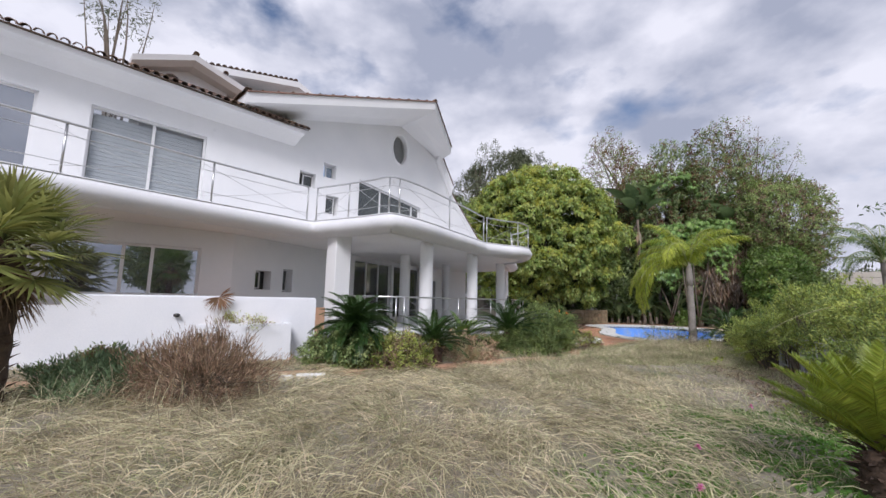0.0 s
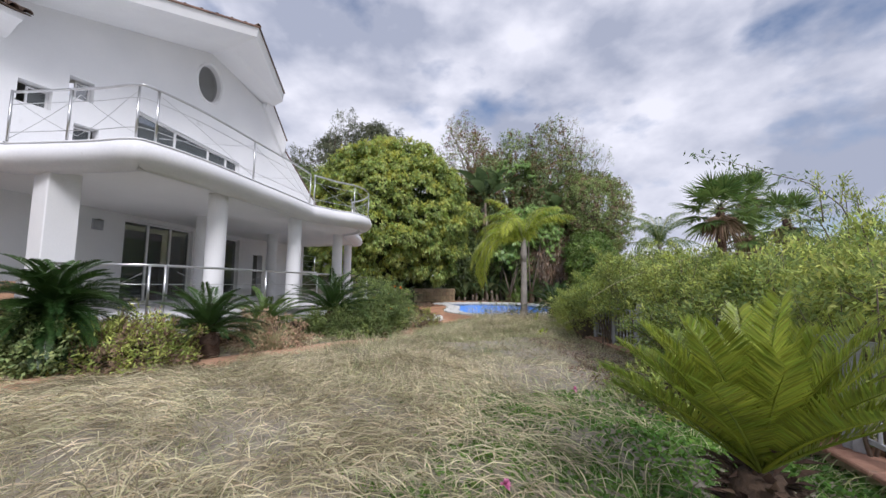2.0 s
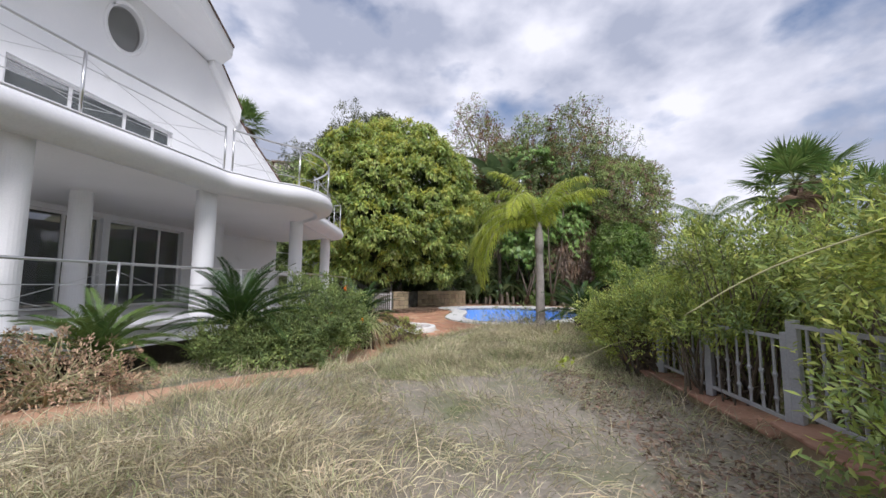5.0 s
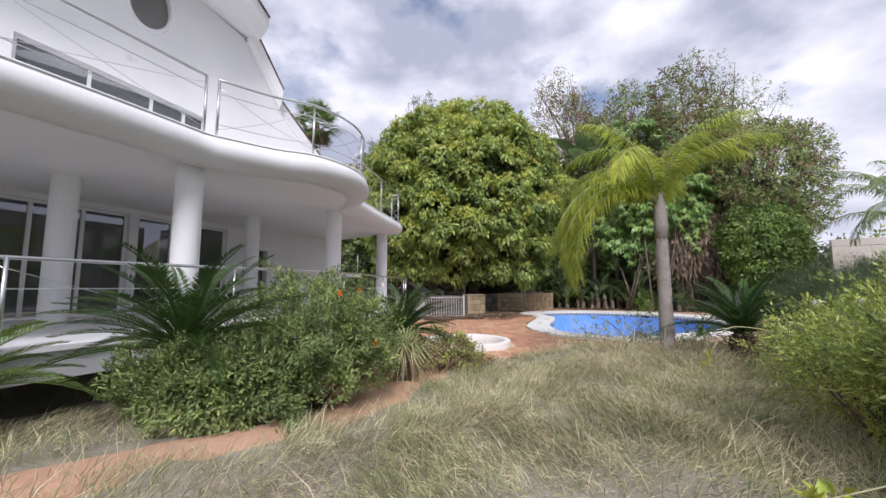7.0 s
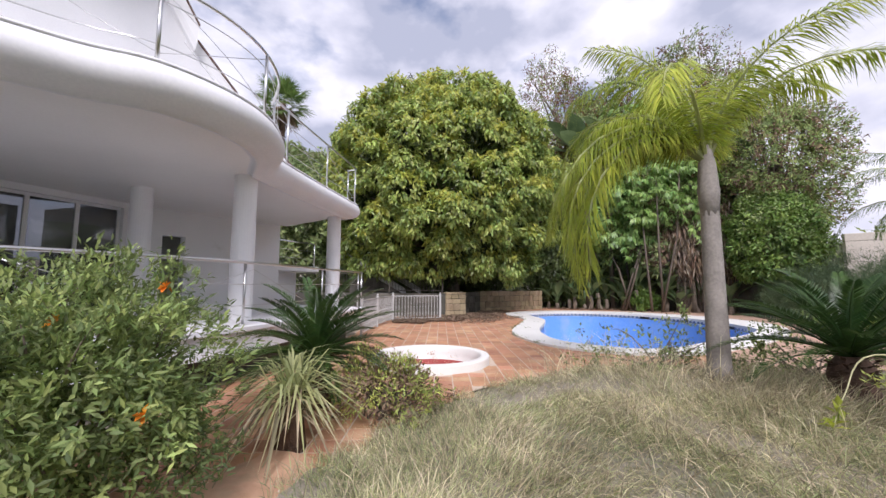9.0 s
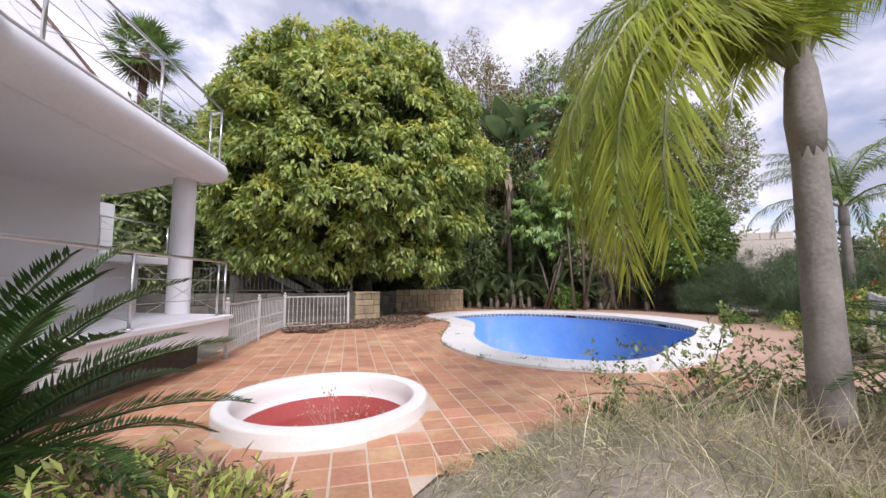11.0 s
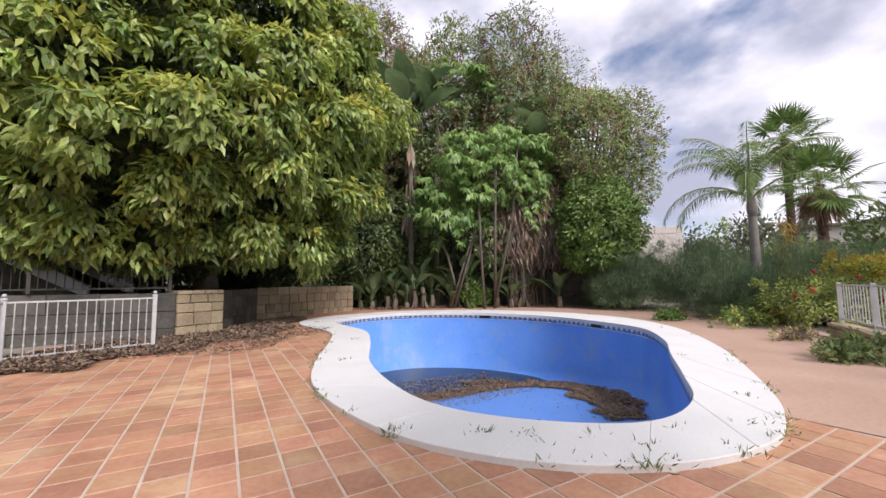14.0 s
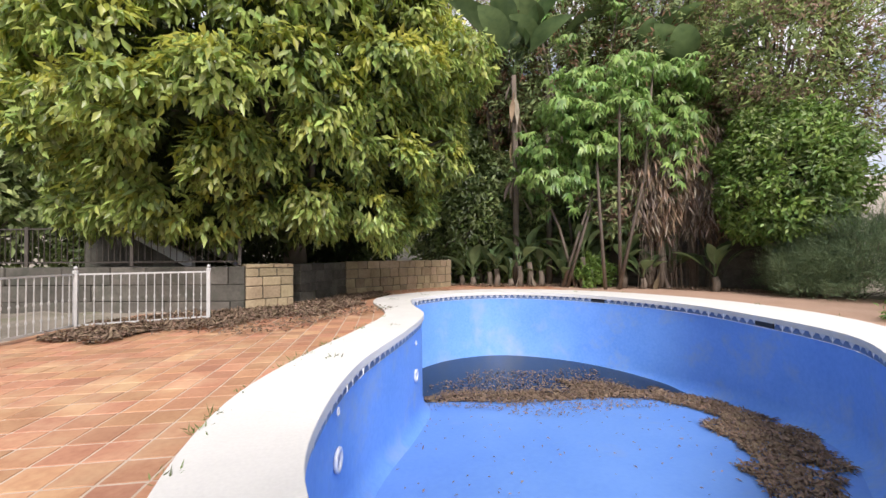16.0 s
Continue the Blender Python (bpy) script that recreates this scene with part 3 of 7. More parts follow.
wd = np.random.default_rng(90)
wp, wdr = [], []
for k in range(70):
    j = wd.integers(0, n_in) if k % 3 else wd.integers(78, 114) % n_in
    q = np.array(POOL_OUT[j]) * 0.995 + np.array([9.8, 26.8]) * 0.005 if k % 4 else np.array(POOL_IN[j]) * wd.uniform(0.2, 0.8) + np.array(POOL_OUT[j]) * 0.5
    q = q if k % 4 else np.array(POOL_IN[j]) + (np.array(POOL_OUT[j]) - np.array(POOL_IN[j])) * wd.uniform(0.2, 0.9)
    for _ in range(wd.integers(6, 26)):
        wp.append([q[0] + wd.normal() * 0.05, q[1] + wd.normal() * 0.05, 0.03])
        wdr.append(wd.normal(size=3) * [1, 1, 0.4] + [0, 0, 0.9])
tagged(leaves("joint_weeds", wp, wdr, wd.normal(size=(len(wp), 3)), wd.uniform(0.03, 0.11, len(wp)), 0.012, M_BUSH), "small weeds along the coping joints", "weeds", kind="stuff")

# stagnant water and leaf litter in the deep end
wl_z = -2.07
ring = [(x, y) for x, y in [(9.8 + (x - 9.8) * 0.985, 26.8 + (y - 26.8) * 0.985) for x, y in POOL_IN] if float(floor_z(x, y)) < wl_z + 0.02]
part_w = [(x, y, wl_z) for x, y in ring]
water = link_mesh("puddle", part_w, tessellate_polygon([[Vector(p) for p in part_w]]), M_WATER)
tagged(water, "dark stagnant rainwater in the deep end", "water", kind="structure")


def litter(name, spots, n, label, zf, seed, size=0.07, keep=None):
    """Fallen leaves scattered over blobs (x, y, rx, ry, turn)."""
    rng = np.random.default_rng(seed)
    P = []
    for (cx, cy, rx, ry, turn), share in spots:
        k = int(n * share)
        r, a = np.sqrt(rng.random(k)), rng.random(k) * 2 * np.pi
        r = r * (0.85 + 0.15 * np.sin(a * 5 + cx))
        u, v = r * np.cos(a) * rx, r * np.sin(a) * ry
        c, s = math.cos(radians(turn)), math.sin(radians(turn))
        P.append(np.stack([cx + u * c - v * s, cy + u * s + v * c], 1))
    P = np.concatenate(P)
    if keep is not None:
        P = P[inside(P[:, 0], P[:, 1], keep)]
    Z = zf(P[:, 0], P[:, 1]) + rng.random(len(P)) * 0.05 + 0.006
    D = rng.normal(size=(len(P), 3)) * [1, 1, 0.25]
    U = rng.normal(size=(len(P), 3)) * 0.35 + [0, 0, 1]
    ob = leaves(name, np.column_stack([P, Z]), D, U, size * (0.6 + 0.8 * rng.random(len(P))), size * 0.4, M_LITTER)
    return tagged(ob, label, "leaf litter", kind="stuff")


BASIN = [(9.8 + (x - 9.8) * 0.94, 26.8 + (y - 26.8) * 0.94) for x, y in POOL_IN]
litter("leaf_litter", [((9.6, 29.15, 2.9, 0.5, -3), 0.22), ((11.9, 29.4, 1.4, 0.55, -35), 0.14), ((13.2, 28.0, 0.6, 1.5, 10), 0.2), ((12.75, 26.0, 0.8, 1.5, -22), 0.3), ((11.75, 24.6, 0.55, 0.75, -40), 0.09), ((10.3, 28.8, 3.4, 1.3, -4), 0.06), ((10.2, 30.2, 2.8, 1.2, 0), 0.06)], 21000,
       "brown fallen leaves on the pool floor", lambda x, y: np.maximum(floor_z(x, y) + 0.01, wl_z), 3, 0.075, BASIN)
litter("leaf_litter", [((9.6, 26.6, 3.6, 4.0, 0), 1.0)], 260, "single dead leaves strewn over the pool floor", lambda x, y: np.maximum(floor_z(x, y) + 0.01, wl_z), 4, 0.06, BASIN)

# ---- spa ----
spa = empty("plunge_pool", SPA[0], SPA[1], 0, "round plunge pool with white rim and faded red lining", "plunge pool")


def lathe(name, profile, centre, mat, parent, label="", sides=56, close=False):
    V, F = [], []
    for r, z in profile:
        for k in range(sides):
            a = 2 * math.pi * k / sides
            V.append((centre[0] + r * math.cos(a), centre[1] + r * math.sin(a), z))
    for i in range(len(profile) - 1):
        for k in range(sides):
            k2 = (k + 1) % sides
            F.append((i * sides + k, i * sides + k2, (i + 1) * sides + k2, (i + 1) * sides + k))
    if close:
        F.append(tuple(range((len(profile) - 1) * sides, len(profile) * sides)))
    return link_mesh(name, V, F, mat, parent, label, smooth=True)


lathe("rim", [(1.14, -0.05), (1.14, 0.12), (1.136, 0.135), (1.122, 0.148), (1.10, 0.152), (1.01, 0.152), (0.988, 0.147), (0.972, 0.13), (0.955, 0.0), (0.935, -0.12), (0.925, -0.13)], SPA, M_COPING, spa, "white rendered rim")
lathe("lining", [(0.927, -0.125), (0.90, -0.15), (0.80, -0.25), (0.775, -0.275), (0.76, -0.31), (0.735, -0.50), (0.70, -0.53), (0.01, -0.535)], SPA, M_RED, spa, "faded red painted lining with a sloping bench", close=True)
twig_rng = np.random.default_rng(66)
deadp = empty("dead_plant", 3.6, 19.2, -0.53, "dead pinkish twiggy plant in the plunge pool", "dead plant")
runs = []
for k in range(38):
    d = unit(1, twig_rng)[0] * [0.5, 0.5, 0.3] + [0, 0, 0.42]
    s = np.array([3.6, 19.2, -0.53])
    runs.append(([s, s + d * 0.5 + twig_rng.normal(size=3) * 0.03, s + d + twig_rng.normal(size=3) * 0.05], [0.005, 0.004, 0.002]))
tubes("branchwork", runs, M_CAP, deadp, 4)
tips = np.array([r[0][2] for r in runs for _ in range(9)])
leaves("seed_head", tips + twig_rng.normal(size=tips.shape) * 0.04, twig_rng.normal(size=tips.shape), twig_rng.normal(size=tips.shape), 0.035, 0.018, M_SEED, deadp)

# ---- house ----
house = empty("house", -6.5, 16.0, 0, "white rendered villa with curved balcony and clay tile roofs", "house")
HO, HEAD = Vector((-4.55, 17.52, 0)), radians(32)
HD, HN = Vector((math.sin(HEAD), math.cos(HEAD), 0)), Vector((math.cos(HEAD), -math.sin(HEAD), 0))
# facade frame: x along the facade, y into the house, z up
HM = Matrix.Translation(HO) @ Matrix(((HD.x, -HN.x, 0, 0), (HD.y, -HN.y, 0, 0), (0, 0, 1, 0), (0, 0, 0, 1)))


def holed(outline, holes, depth, m, name, mat, parent, label=""):
    """A slab in the x-z plane of m with openings through it, depth along +y."""
    loops = [list(outline)] + [list(h) for h in holes]
    tris = tessellate_polygon([[Vector((x, z, 0)) for x, z in lp] for lp in loops])
    flat = [p for lp in loops for p in lp]
    n = len(flat)
    V = [m @ Vector((x, 0, z)) for x, z in flat] + [m @ Vector((x, depth, z)) for x, z in flat]
    F = [tuple(t) for t in tris] + [tuple(n + i for i in reversed(t)) for t in tris]
    o = 0
    for lp in loops:
        k = len(lp)
        for i in range(k):
            a, b = o + i, o + (i + 1) % k
            F.append((a, b, n + b, n + a))
        o += k
    ob = link_mesh(name, V, F, mat, parent, label)
    bm = bmesh.new()
    bm.from_mesh(ob.data)
    bmesh.ops.recalc_face_normals(bm, faces=bm.faces[:])
    bm.to_mesh(ob.data)
    bm.free()
    return ob


def rect(x0, x1, z0, z1):
    return [(x0, z0), (x1, z0), (x1, z1), (x0, z1)]


def oval(cx, cz, rx, rz, n=28):
    return [(cx + rx * math.cos(2 * math.pi * k / n), cz + rz * math.sin(2 * math.pi * k / n)) for k in range(n)]


FLOOR1 = 3.83
BLIND_WIN = rect(-10.69, -7.97, FLOOR1, 6.72)
LEFT_WIN = rect(-14.2, -11.66, FLOOR1, 6.68)
SMALL_A, SMALL_B, SMALL_C = rect(-4.86, -4.2, 5.9, 6.47), rect(-3.9, -3.34, 6.47, 7.05), rect(-3.72, -3.15, 5.0, 5.78)
SLIDER = [(-2.2, FLOOR1), (1.45, FLOOR1), (1.45, 6.2), (-2.2, 6.78)]
facade = [(-17, 3.5), (6.9, 3.5), (6.4, 4.6), (3.45, 7.45), (2.35, 9.08), (0.05, 9.98), (-7.0, 8.0), (-7.0, 7.62), (-17, 7.62)]
holed(facade, [BLIND_WIN, LEFT_WIN, SMALL_A, SMALL_B, SMALL_C, SLIDER, oval(0.02, 8.78, 0.44, 0.68)], 0.34, HM, "wall", M_WALL, house, "white rendered upper facade with gable")
# an added dark wall closes the rooms; its colour stands for their shade
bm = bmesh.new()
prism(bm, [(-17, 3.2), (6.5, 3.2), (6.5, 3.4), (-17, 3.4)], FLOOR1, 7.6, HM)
part("room_shade_wall", bm, M_DARK, house)


def window(parent, m, x0, x1, z0, z1, inset, bars=(), rails=(), glass=M_GLASS, fw=0.06, top=None, name="window", label="white aluminium window"):
    """A glazed frame set back in its opening."""
    top = top or (z1, z1)
    fr = bmesh.new()
    mm = m @ Matrix.Translation((0, inset, 0))
    def post(xa, xb, za, zb0, zb1):
        lo = [fr.verts.new(mm @ Vector(p)) for p in ((xa, 0, za), (xb, 0, za), (xb, 0.06, za), (xa, 0.06, za))]
        hi = [fr.verts.new(mm @ Vector(p)) for p in ((xa, 0, zb0), (xb, 0, zb1), (xb, 0.06, zb1), (xa, 0.06, zb0))]
        fr.faces.new(hi); fr.faces.new(list(reversed(lo)))
        for i in range(4):
            fr.faces.new((lo[i], lo[(i + 1) % 4], hi[(i + 1) % 4], hi[i]))
    def zt(x):
        return top[0] + (top[1] - top[0]) * (x - x0) / (x1 - x0)
    post(x0, x0 + fw, z0, zt(x0), zt(x0 + fw)); post(x1 - fw, x1, z0, zt(x1 - fw), zt(x1))
    post(x0 + fw, x1 - fw, z0, z0 + fw, z0 + fw)
    lo_z = [zt(x0 + fw) - fw, zt(x1 - fw) - fw]
    lo = [fr.verts.new(mm @ Vector(p)) for p in ((x0 + fw, 0, lo_z[0]), (x1 - fw, 0, lo_z[1]), (x1 - fw, 0.06, lo_z[1]), (x0 + fw, 0.06, lo_z[0]))]
    hi = [fr.verts.new(mm @ Vector(p)) for p in ((x0 + fw, 0, zt(x0 + fw)), (x1 - fw, 0, zt(x1 - fw)), (x1 - fw, 0.06, zt(x1 - fw)), (x0 + fw, 0.06, zt(x0 + fw)))]
    fr.faces.new(hi); fr.faces.new(list(reversed(lo)))
    for i in range(4):
        fr.faces.new((lo[i], lo[(i + 1) % 4], hi[(i + 1) % 4], hi[i]))
    for b in bars:
        post(b - fw * 0.6, b + fw * 0.6, z0 + fw, zt(b) - fw, zt(b) - fw)
    for r in rails:
        post(x0 + fw, x1 - fw, r - 0.02, r + 0.02, r + 0.02)
    bmesh.ops.recalc_face_normals(fr, faces=fr.faces[:])
    w = part(name, fr, M_ALU, parent, label)
    edges = [x0 + fw, *sorted(bars), x1 - fw]
    for a, b in zip(edges, edges[1:]):
        V = [mm @ Vector((a, 0.03, z0 + fw)), mm @ Vector((b, 0.03, z0 + fw)), mm @ Vector((b, 0.03, zt(b) - fw)), mm @ Vector((a, 0.03, zt(a) - fw))]
        V += [v + mm.to_3x3() @ Vector((0, 0.012, 0)) for v in V]
        pane = link_mesh("pane", V, [(0, 1, 2, 3), (7, 6, 5, 4), (0, 4, 5, 1), (1, 5, 6, 2), (2, 6, 7, 3), (3, 7, 4, 0)], glass, w)
        pane.visible_shadow = False
    return w


def slats(parent, m, x0, x1, z0, z1, y, pitch=0.115, name="shutter_slat"):
    """Closed horizontal shutter slats behind a window."""
    k = int((z1 - z0) / pitch)
    V = [m @ Vector(p) for p in ((x0, y, 0), (x1, y, 0), (x1, y + 0.025, -0.02), (x0, y + 0.025, -0.02), (x0, y, pitch - 0.012), (x1, y, pitch - 0.012), (x1, y + 0.025, pitch - 0.012), (x0, y + 0.025, pitch - 0.012))]
    me = None
    for i in range(k):
        if me is None:
            ob = link_mesh(name, V, [(0, 1, 5, 4), (3, 2, 6, 7), (0, 3, 2, 1), (4, 5, 6, 7), (0, 4, 7, 3), (1, 2, 6, 5)], M_BLIND, parent)
            me = ob.data
        else:
            ob = new(name, me)
            ob.parent = parent
            ob.matrix_parent_inverse = parent.matrix_basis.inverted() if parent.parent is None else Matrix.Identity(4)
        ob.location = (0, 0, z0 + i * pitch)


w = window(house, HM, -10.69, -7.97, FLOOR1, 6.72, 0.12, bars=(-9.3,), glass=M_CLEAR, label="white sliding window with closed grey shutter")
slats(w, HM, -10.6, -8.05, FLOOR1 + 0.1, 6.6, 0.2)
window(house, HM, -14.2, -11.66, FLOOR1, 6.68, 0.12, bars=(-12.5,), glass=M_MIRROR_GLASS, label="white glazed balcony door")
window(house, HM, -4.62, -4.2, 5.95, 6.42, 0.24, fw=0.04)
window(house, HM, -3.68, -3.34, 6.52, 7.0, 0.24, fw=0.04)
window(house, HM, -3.72, -3.25, 5.05, 5.73, 0.2, fw=0.04)
window(house, HM, -2.2, 1.45, FLOOR1, 6.7, 0.14, bars=(-0.98, 0.22, 0.95), top=(6.78, 6.2), label="wide sliding window with sloping white head")
V = [HM @ Vector((x, 0.22, z)) for x, z in oval(0.02, 8.78, 0.46, 0.7)]
link_mesh("oculus_pane", V, [tuple(range(len(V)))], M_GLASS, house, "oval window glass")
ringv, ringf = tube_data([HM @ Vector((x, 0.0, z)) for x, z in oval(0.02, 8.78, 0.5, 0.75) + [oval(0.02, 8.78, 0.5, 0.75)[0]]], 0.05, 6, False)
link_mesh("oculus_frame", ringv, ringf, M_WALL, house, "moulded white oval surround", smooth=True)


def extrude_profile(name, section, a, b, mat, parent, m=HM, label="", smooth=False):
    """A moulding: section points (y, z) swept from a to b, each (x, shift in y, shift in z)."""
    V = []
    for x, dy, dz in (a, b):
        V += [m @ Vector((x, y + dy, z + dz)) for y, z in section]
    n = len(section)
    F = [(i, (i + 1) % n, n + (i + 1) % n, n + i) for i in range(n)] + [tuple(range(n)), tuple(reversed(range(n, 2 * n)))]
    ob = link_mesh(name, V, F, mat, parent, label, smooth)
    bm = bmesh.new(); bm.from_mesh(ob.data); bmesh.ops.recalc_face_normals(bm, faces=bm.faces[:]); bm.to_mesh(ob.data); bm.free()
    return ob


# left wing roof: moulded eave, sloping tile field, barrel tiles
extrude_profile("eave_moulding", [(0, 7.3), (-0.25, 7.36), (-0.55, 7.5), (-0.78, 7.55), (-0.8, 7.68), (0.0, 7.9), (0.3, 7.9)], (-17, 0, 0), (-5.15, 0, 0), M_WALL, house, label="white moulded eave")
extrude_profile("roof", [(-0.86, 7.68), (-0.86, 7.71), (5.0, 10.5), (5.0, 10.4)], (-17, 0, 0), (-5.05, 0, 0), M_ROOF, house, label="clay tile roof field of the low wing")


def barrel(length, r0=0.1, r1=0.085, th=0.014, n=6):
    V, F = [], []
    for y, r in ((0, r0), (length, r1)):
        for rr in (r, r - th):
            for k in range(n + 1):
                a = math.pi * k / n
                V.append((rr * math.cos(a), y, rr * math.sin(a)))
    k1 = n + 1
    for i in range(n):
        F += [(i, i + 1, 2 * k1 + i + 1, 2 * k1 + i), (k1 + i + 1, k1 + i, 3 * k1 + i, 3 * k1 + i + 1), (i + 1, i, k1 + i, k1 + i + 1), (2 * k1 + i, 2 * k1 + i + 1, 3 * k1 + i + 1, 3 * k1 + i)]
    me = bpy.data.meshes.new("roof_tile")
    me.from_pydata(V, [], F)
    me.materials.append(M_ROOF)
    return me


TILE_ME = barrel(0.5)
roof_rng = random.Random(4)


def lay_tile(m, name="roof_tile"):
    ob = new(name, TILE_ME)
    ob.parent = house
    ob.matrix_parent_inverse = house.matrix_basis.inverted()
    ob.matrix_basis = m @ pose(0, 0, 0, roof_rng.uniform(-2, 2), roof_rng.uniform(-5, 5), roof_rng.uniform(-3, 3))


slope = math.degrees(math.atan2(2.79, 5.86))
for i in range(54):
    for row in range(2):
        lay_tile(HM @ pose(-16.9 + i * 0.222, -0.92 + row * 0.4, 7.70 + row * 0.19, slope))

# gable roof: two pitches with a deep prow over the oval window
APEX, LEFT, STEP, FOOT = (0.0, 10.36), (-7.3, 8.12), (2.65, 9.48), (6.7, 4.6)


def roof_slab(name, pa, pb, ya, yb, th, mat, label="", back=7.0):
    """A pitched slab between two (x, z) points; ya, yb: overhang of its front edge at each."""
    V = []
    for (x, z), y in ((pa, ya), (pb, yb)):
        V += [HM @ Vector((x, -y, z)), HM @ Vector((x, back, z)), HM @ Vector((x, back, z - th)), HM @ Vector((x, 0.1, z - th)), HM @ Vector((x, -y * 0.45, z - th * 1.05)), HM @ Vector((x, -y + 0.06, z - th * 0.75))]
    F = [(i, (i + 1) % 6, 6 + (i + 1) % 6, 6 + i) for i in range(6)] + [tuple(range(6)), tuple(reversed(range(6, 12)))]
    ob = link_mesh(name, V, F, mat, house, label)
    bm = bmesh.new(); bm.from_mesh(ob.data); bmesh.ops.recalc_face_normals(bm, faces=bm.faces[:]); bm.to_mesh(ob.data); bm.free()
    return ob


roof_slab("gable_eave", LEFT, APEX, 1.1, 2.3, 0.42, M_WALL, "white moulded gable overhang")
roof_slab("gable_prow", APEX, STEP, 2.3, 0.9, 0.42, M_WALL, "white prow of the gable overhang")
roof_slab("gable_rake", (2.42, 9.46), (3.5, 7.78), 0.3, 0.32, 0.52, M_WALL, "white descending gable overhang")
roof_slab("gable_foot", (3.3, 7.78), FOOT, 0.06, 0.06, 0.36, M_WALL, "white sloping foot of the gable")


def roof_cover(pa, pb, ya, yb):
    V = []
    for (x, z), y in ((pa, ya), (pb, yb)):
        V += [HM @ Vector((x, -y - 0.05, z + 0.005)), HM @ Vector((x, 7.05, z + 0.005)), HM @ Vector((x, 7.05, z + 0.05)), HM @ Vector((x, -y - 0.05, z + 0.05))]
    F = [(i, (i + 1) % 4, 4 + (i + 1) % 4, 4 + i) for i in range(4)] + [(0, 1, 2, 3), (7, 6, 5, 4)]
    link_mesh("roof", V, F, M_ROOF, house, "clay tile roof field of the gable")


roof_cover(LEFT, APEX, 1.1, 2.3)
roof_cover(APEX, STEP, 2.3, 0.9)
roof_cover((2.42, 9.46), (3.5, 7.78), 0.3, 0.32)
roof_cover((3.3, 7.78), FOOT, 0.06, 0.06)
for k in range(16):
    t = k / 16
    x, z = LEFT[0] + (APEX[0] - LEFT[0]) * t, LEFT[1] + (APEX[1] - LEFT[1]) * t
    lay_tile(HM @ Matrix.Translation((x, -1.1 - 1.2 * t + 0.06, z + 0.03)) @ pose(0, 0, 0, 0, -17, -83))
for k in range(18):
    lay_tile(HM @ pose(APEX[0], -2.32 + k * 0.42, APEX[1] + 0.05))
    lay_tile(HM @ pose(LEFT[0], -1.15 + k * 0.42, LEFT[1] + 0.05))
# side wall below the left end of the gable roof
bm = bmesh.new()
prism(bm, [(-7.0, 0.3), (-6.7, 0.3), (-6.7, 6.5), (-7.0, 6.5)], 7.4, 8.0, HM)
part("wall_return", bm, M_WALL, house)

# upper tower with an arched window and its own gable
TM = HM @ Matrix.Translation((-7.65, 3.4, -0.3))
holed([(-1.6, 7.8), (1.1, 7.8), (1.1, 10.55), (-0.1, 10.75), (-1.6, 10.2)], [[(-1.1, 8.4), (-0.5, 8.4), (-0.5, 10.0), (-0.62, 10.25), (-0.8, 10.33), (-0.98, 10.25), (-1.1, 10.0)]], 0.3, TM, "tower_wall", M_WALL, house, "white tower wall with arched opening")
bm = bmesh.new()
prism(bm, [(0.8, 0.3), (1.1, 0.3), (1.1, 5.0), (0.8, 5.0)], 7.8, 10.5, TM)
prism(bm, [(-1.6, 2.4), (0.8, 2.4), (0.8, 2.6), (-1.6, 2.6)], 7.8, 10.2, TM)
part("tower_side_wall", bm, M_WALL, house)
V = []
for x, z, y in ((-2.1, 10.15, 0.75), (-0.3, 10.98, 0.85), (1.7, 10.5, 0.7)):
    V += [TM @ Vector((x, -y, z)), TM @ Vector((x, 5.5, z)), TM @ Vector((x, 5.5, z - 0.3)), TM @ Vector((x, -y * 0.6, z - 0.34)), TM @ Vector((x, -y + 0.05, z - 0.2))]
F = []
for j in range(2):
    F += [(j * 5 + i, j * 5 + (i + 1) % 5, j * 5 + 5 + (i + 1) % 5, j * 5 + 5 + i) for i in range(5)]
F += [(0, 1, 2, 3, 4), (14, 13, 12, 11, 10)]
link_mesh("tower_roof", V, F, M_WALL, house, "white moulded tower overhang")
for k in range(13):
    lay_tile(TM @ pose(1.72, -0.75 + k * 0.42, 10.5))
    lay_tile(TM @ pose(-0.3, -0.9 + k * 0.42, 11.0))
    lay_tile(TM @ pose(0.75, -0.85 + k * 0.42, 10.74))
# rear ridge
V = []
for y in (3.5, 6.9):
    V += [HM @ Vector((x, y, z)) for x, z in ((-7.4, 11.0), (-3.5, 12.0), (-2.5, 11.65), (-2.5, 11.4), (-3.5, 11.72), (-7.4, 10.72))]
link_mesh("rear_roof", V, [tuple(range(6)), tuple(reversed(range(6, 12)))] + [(i, 6 + i, 6 + (i + 1) % 6, (i + 1) % 6) for i in range(6)], M_WALL, house, "white-edged rear roof")
bm = bmesh.new()
prism(bm, [(-7.2, 3.7), (-2.6, 3.7), (-2.6, 6.8), (-7.2, 6.8)], 8.0, 10.74, HM)
part("rear_wall", bm, M_WALL, house, "white wall below the rear roof")
for k in range(17):
    lay_tile(HM @ Matrix.Translation((-7.4 + k * 0.235, 3.52, 11.03 + k * 0.0603)) @ pose(0, 0, 0, 12, 0, 0))

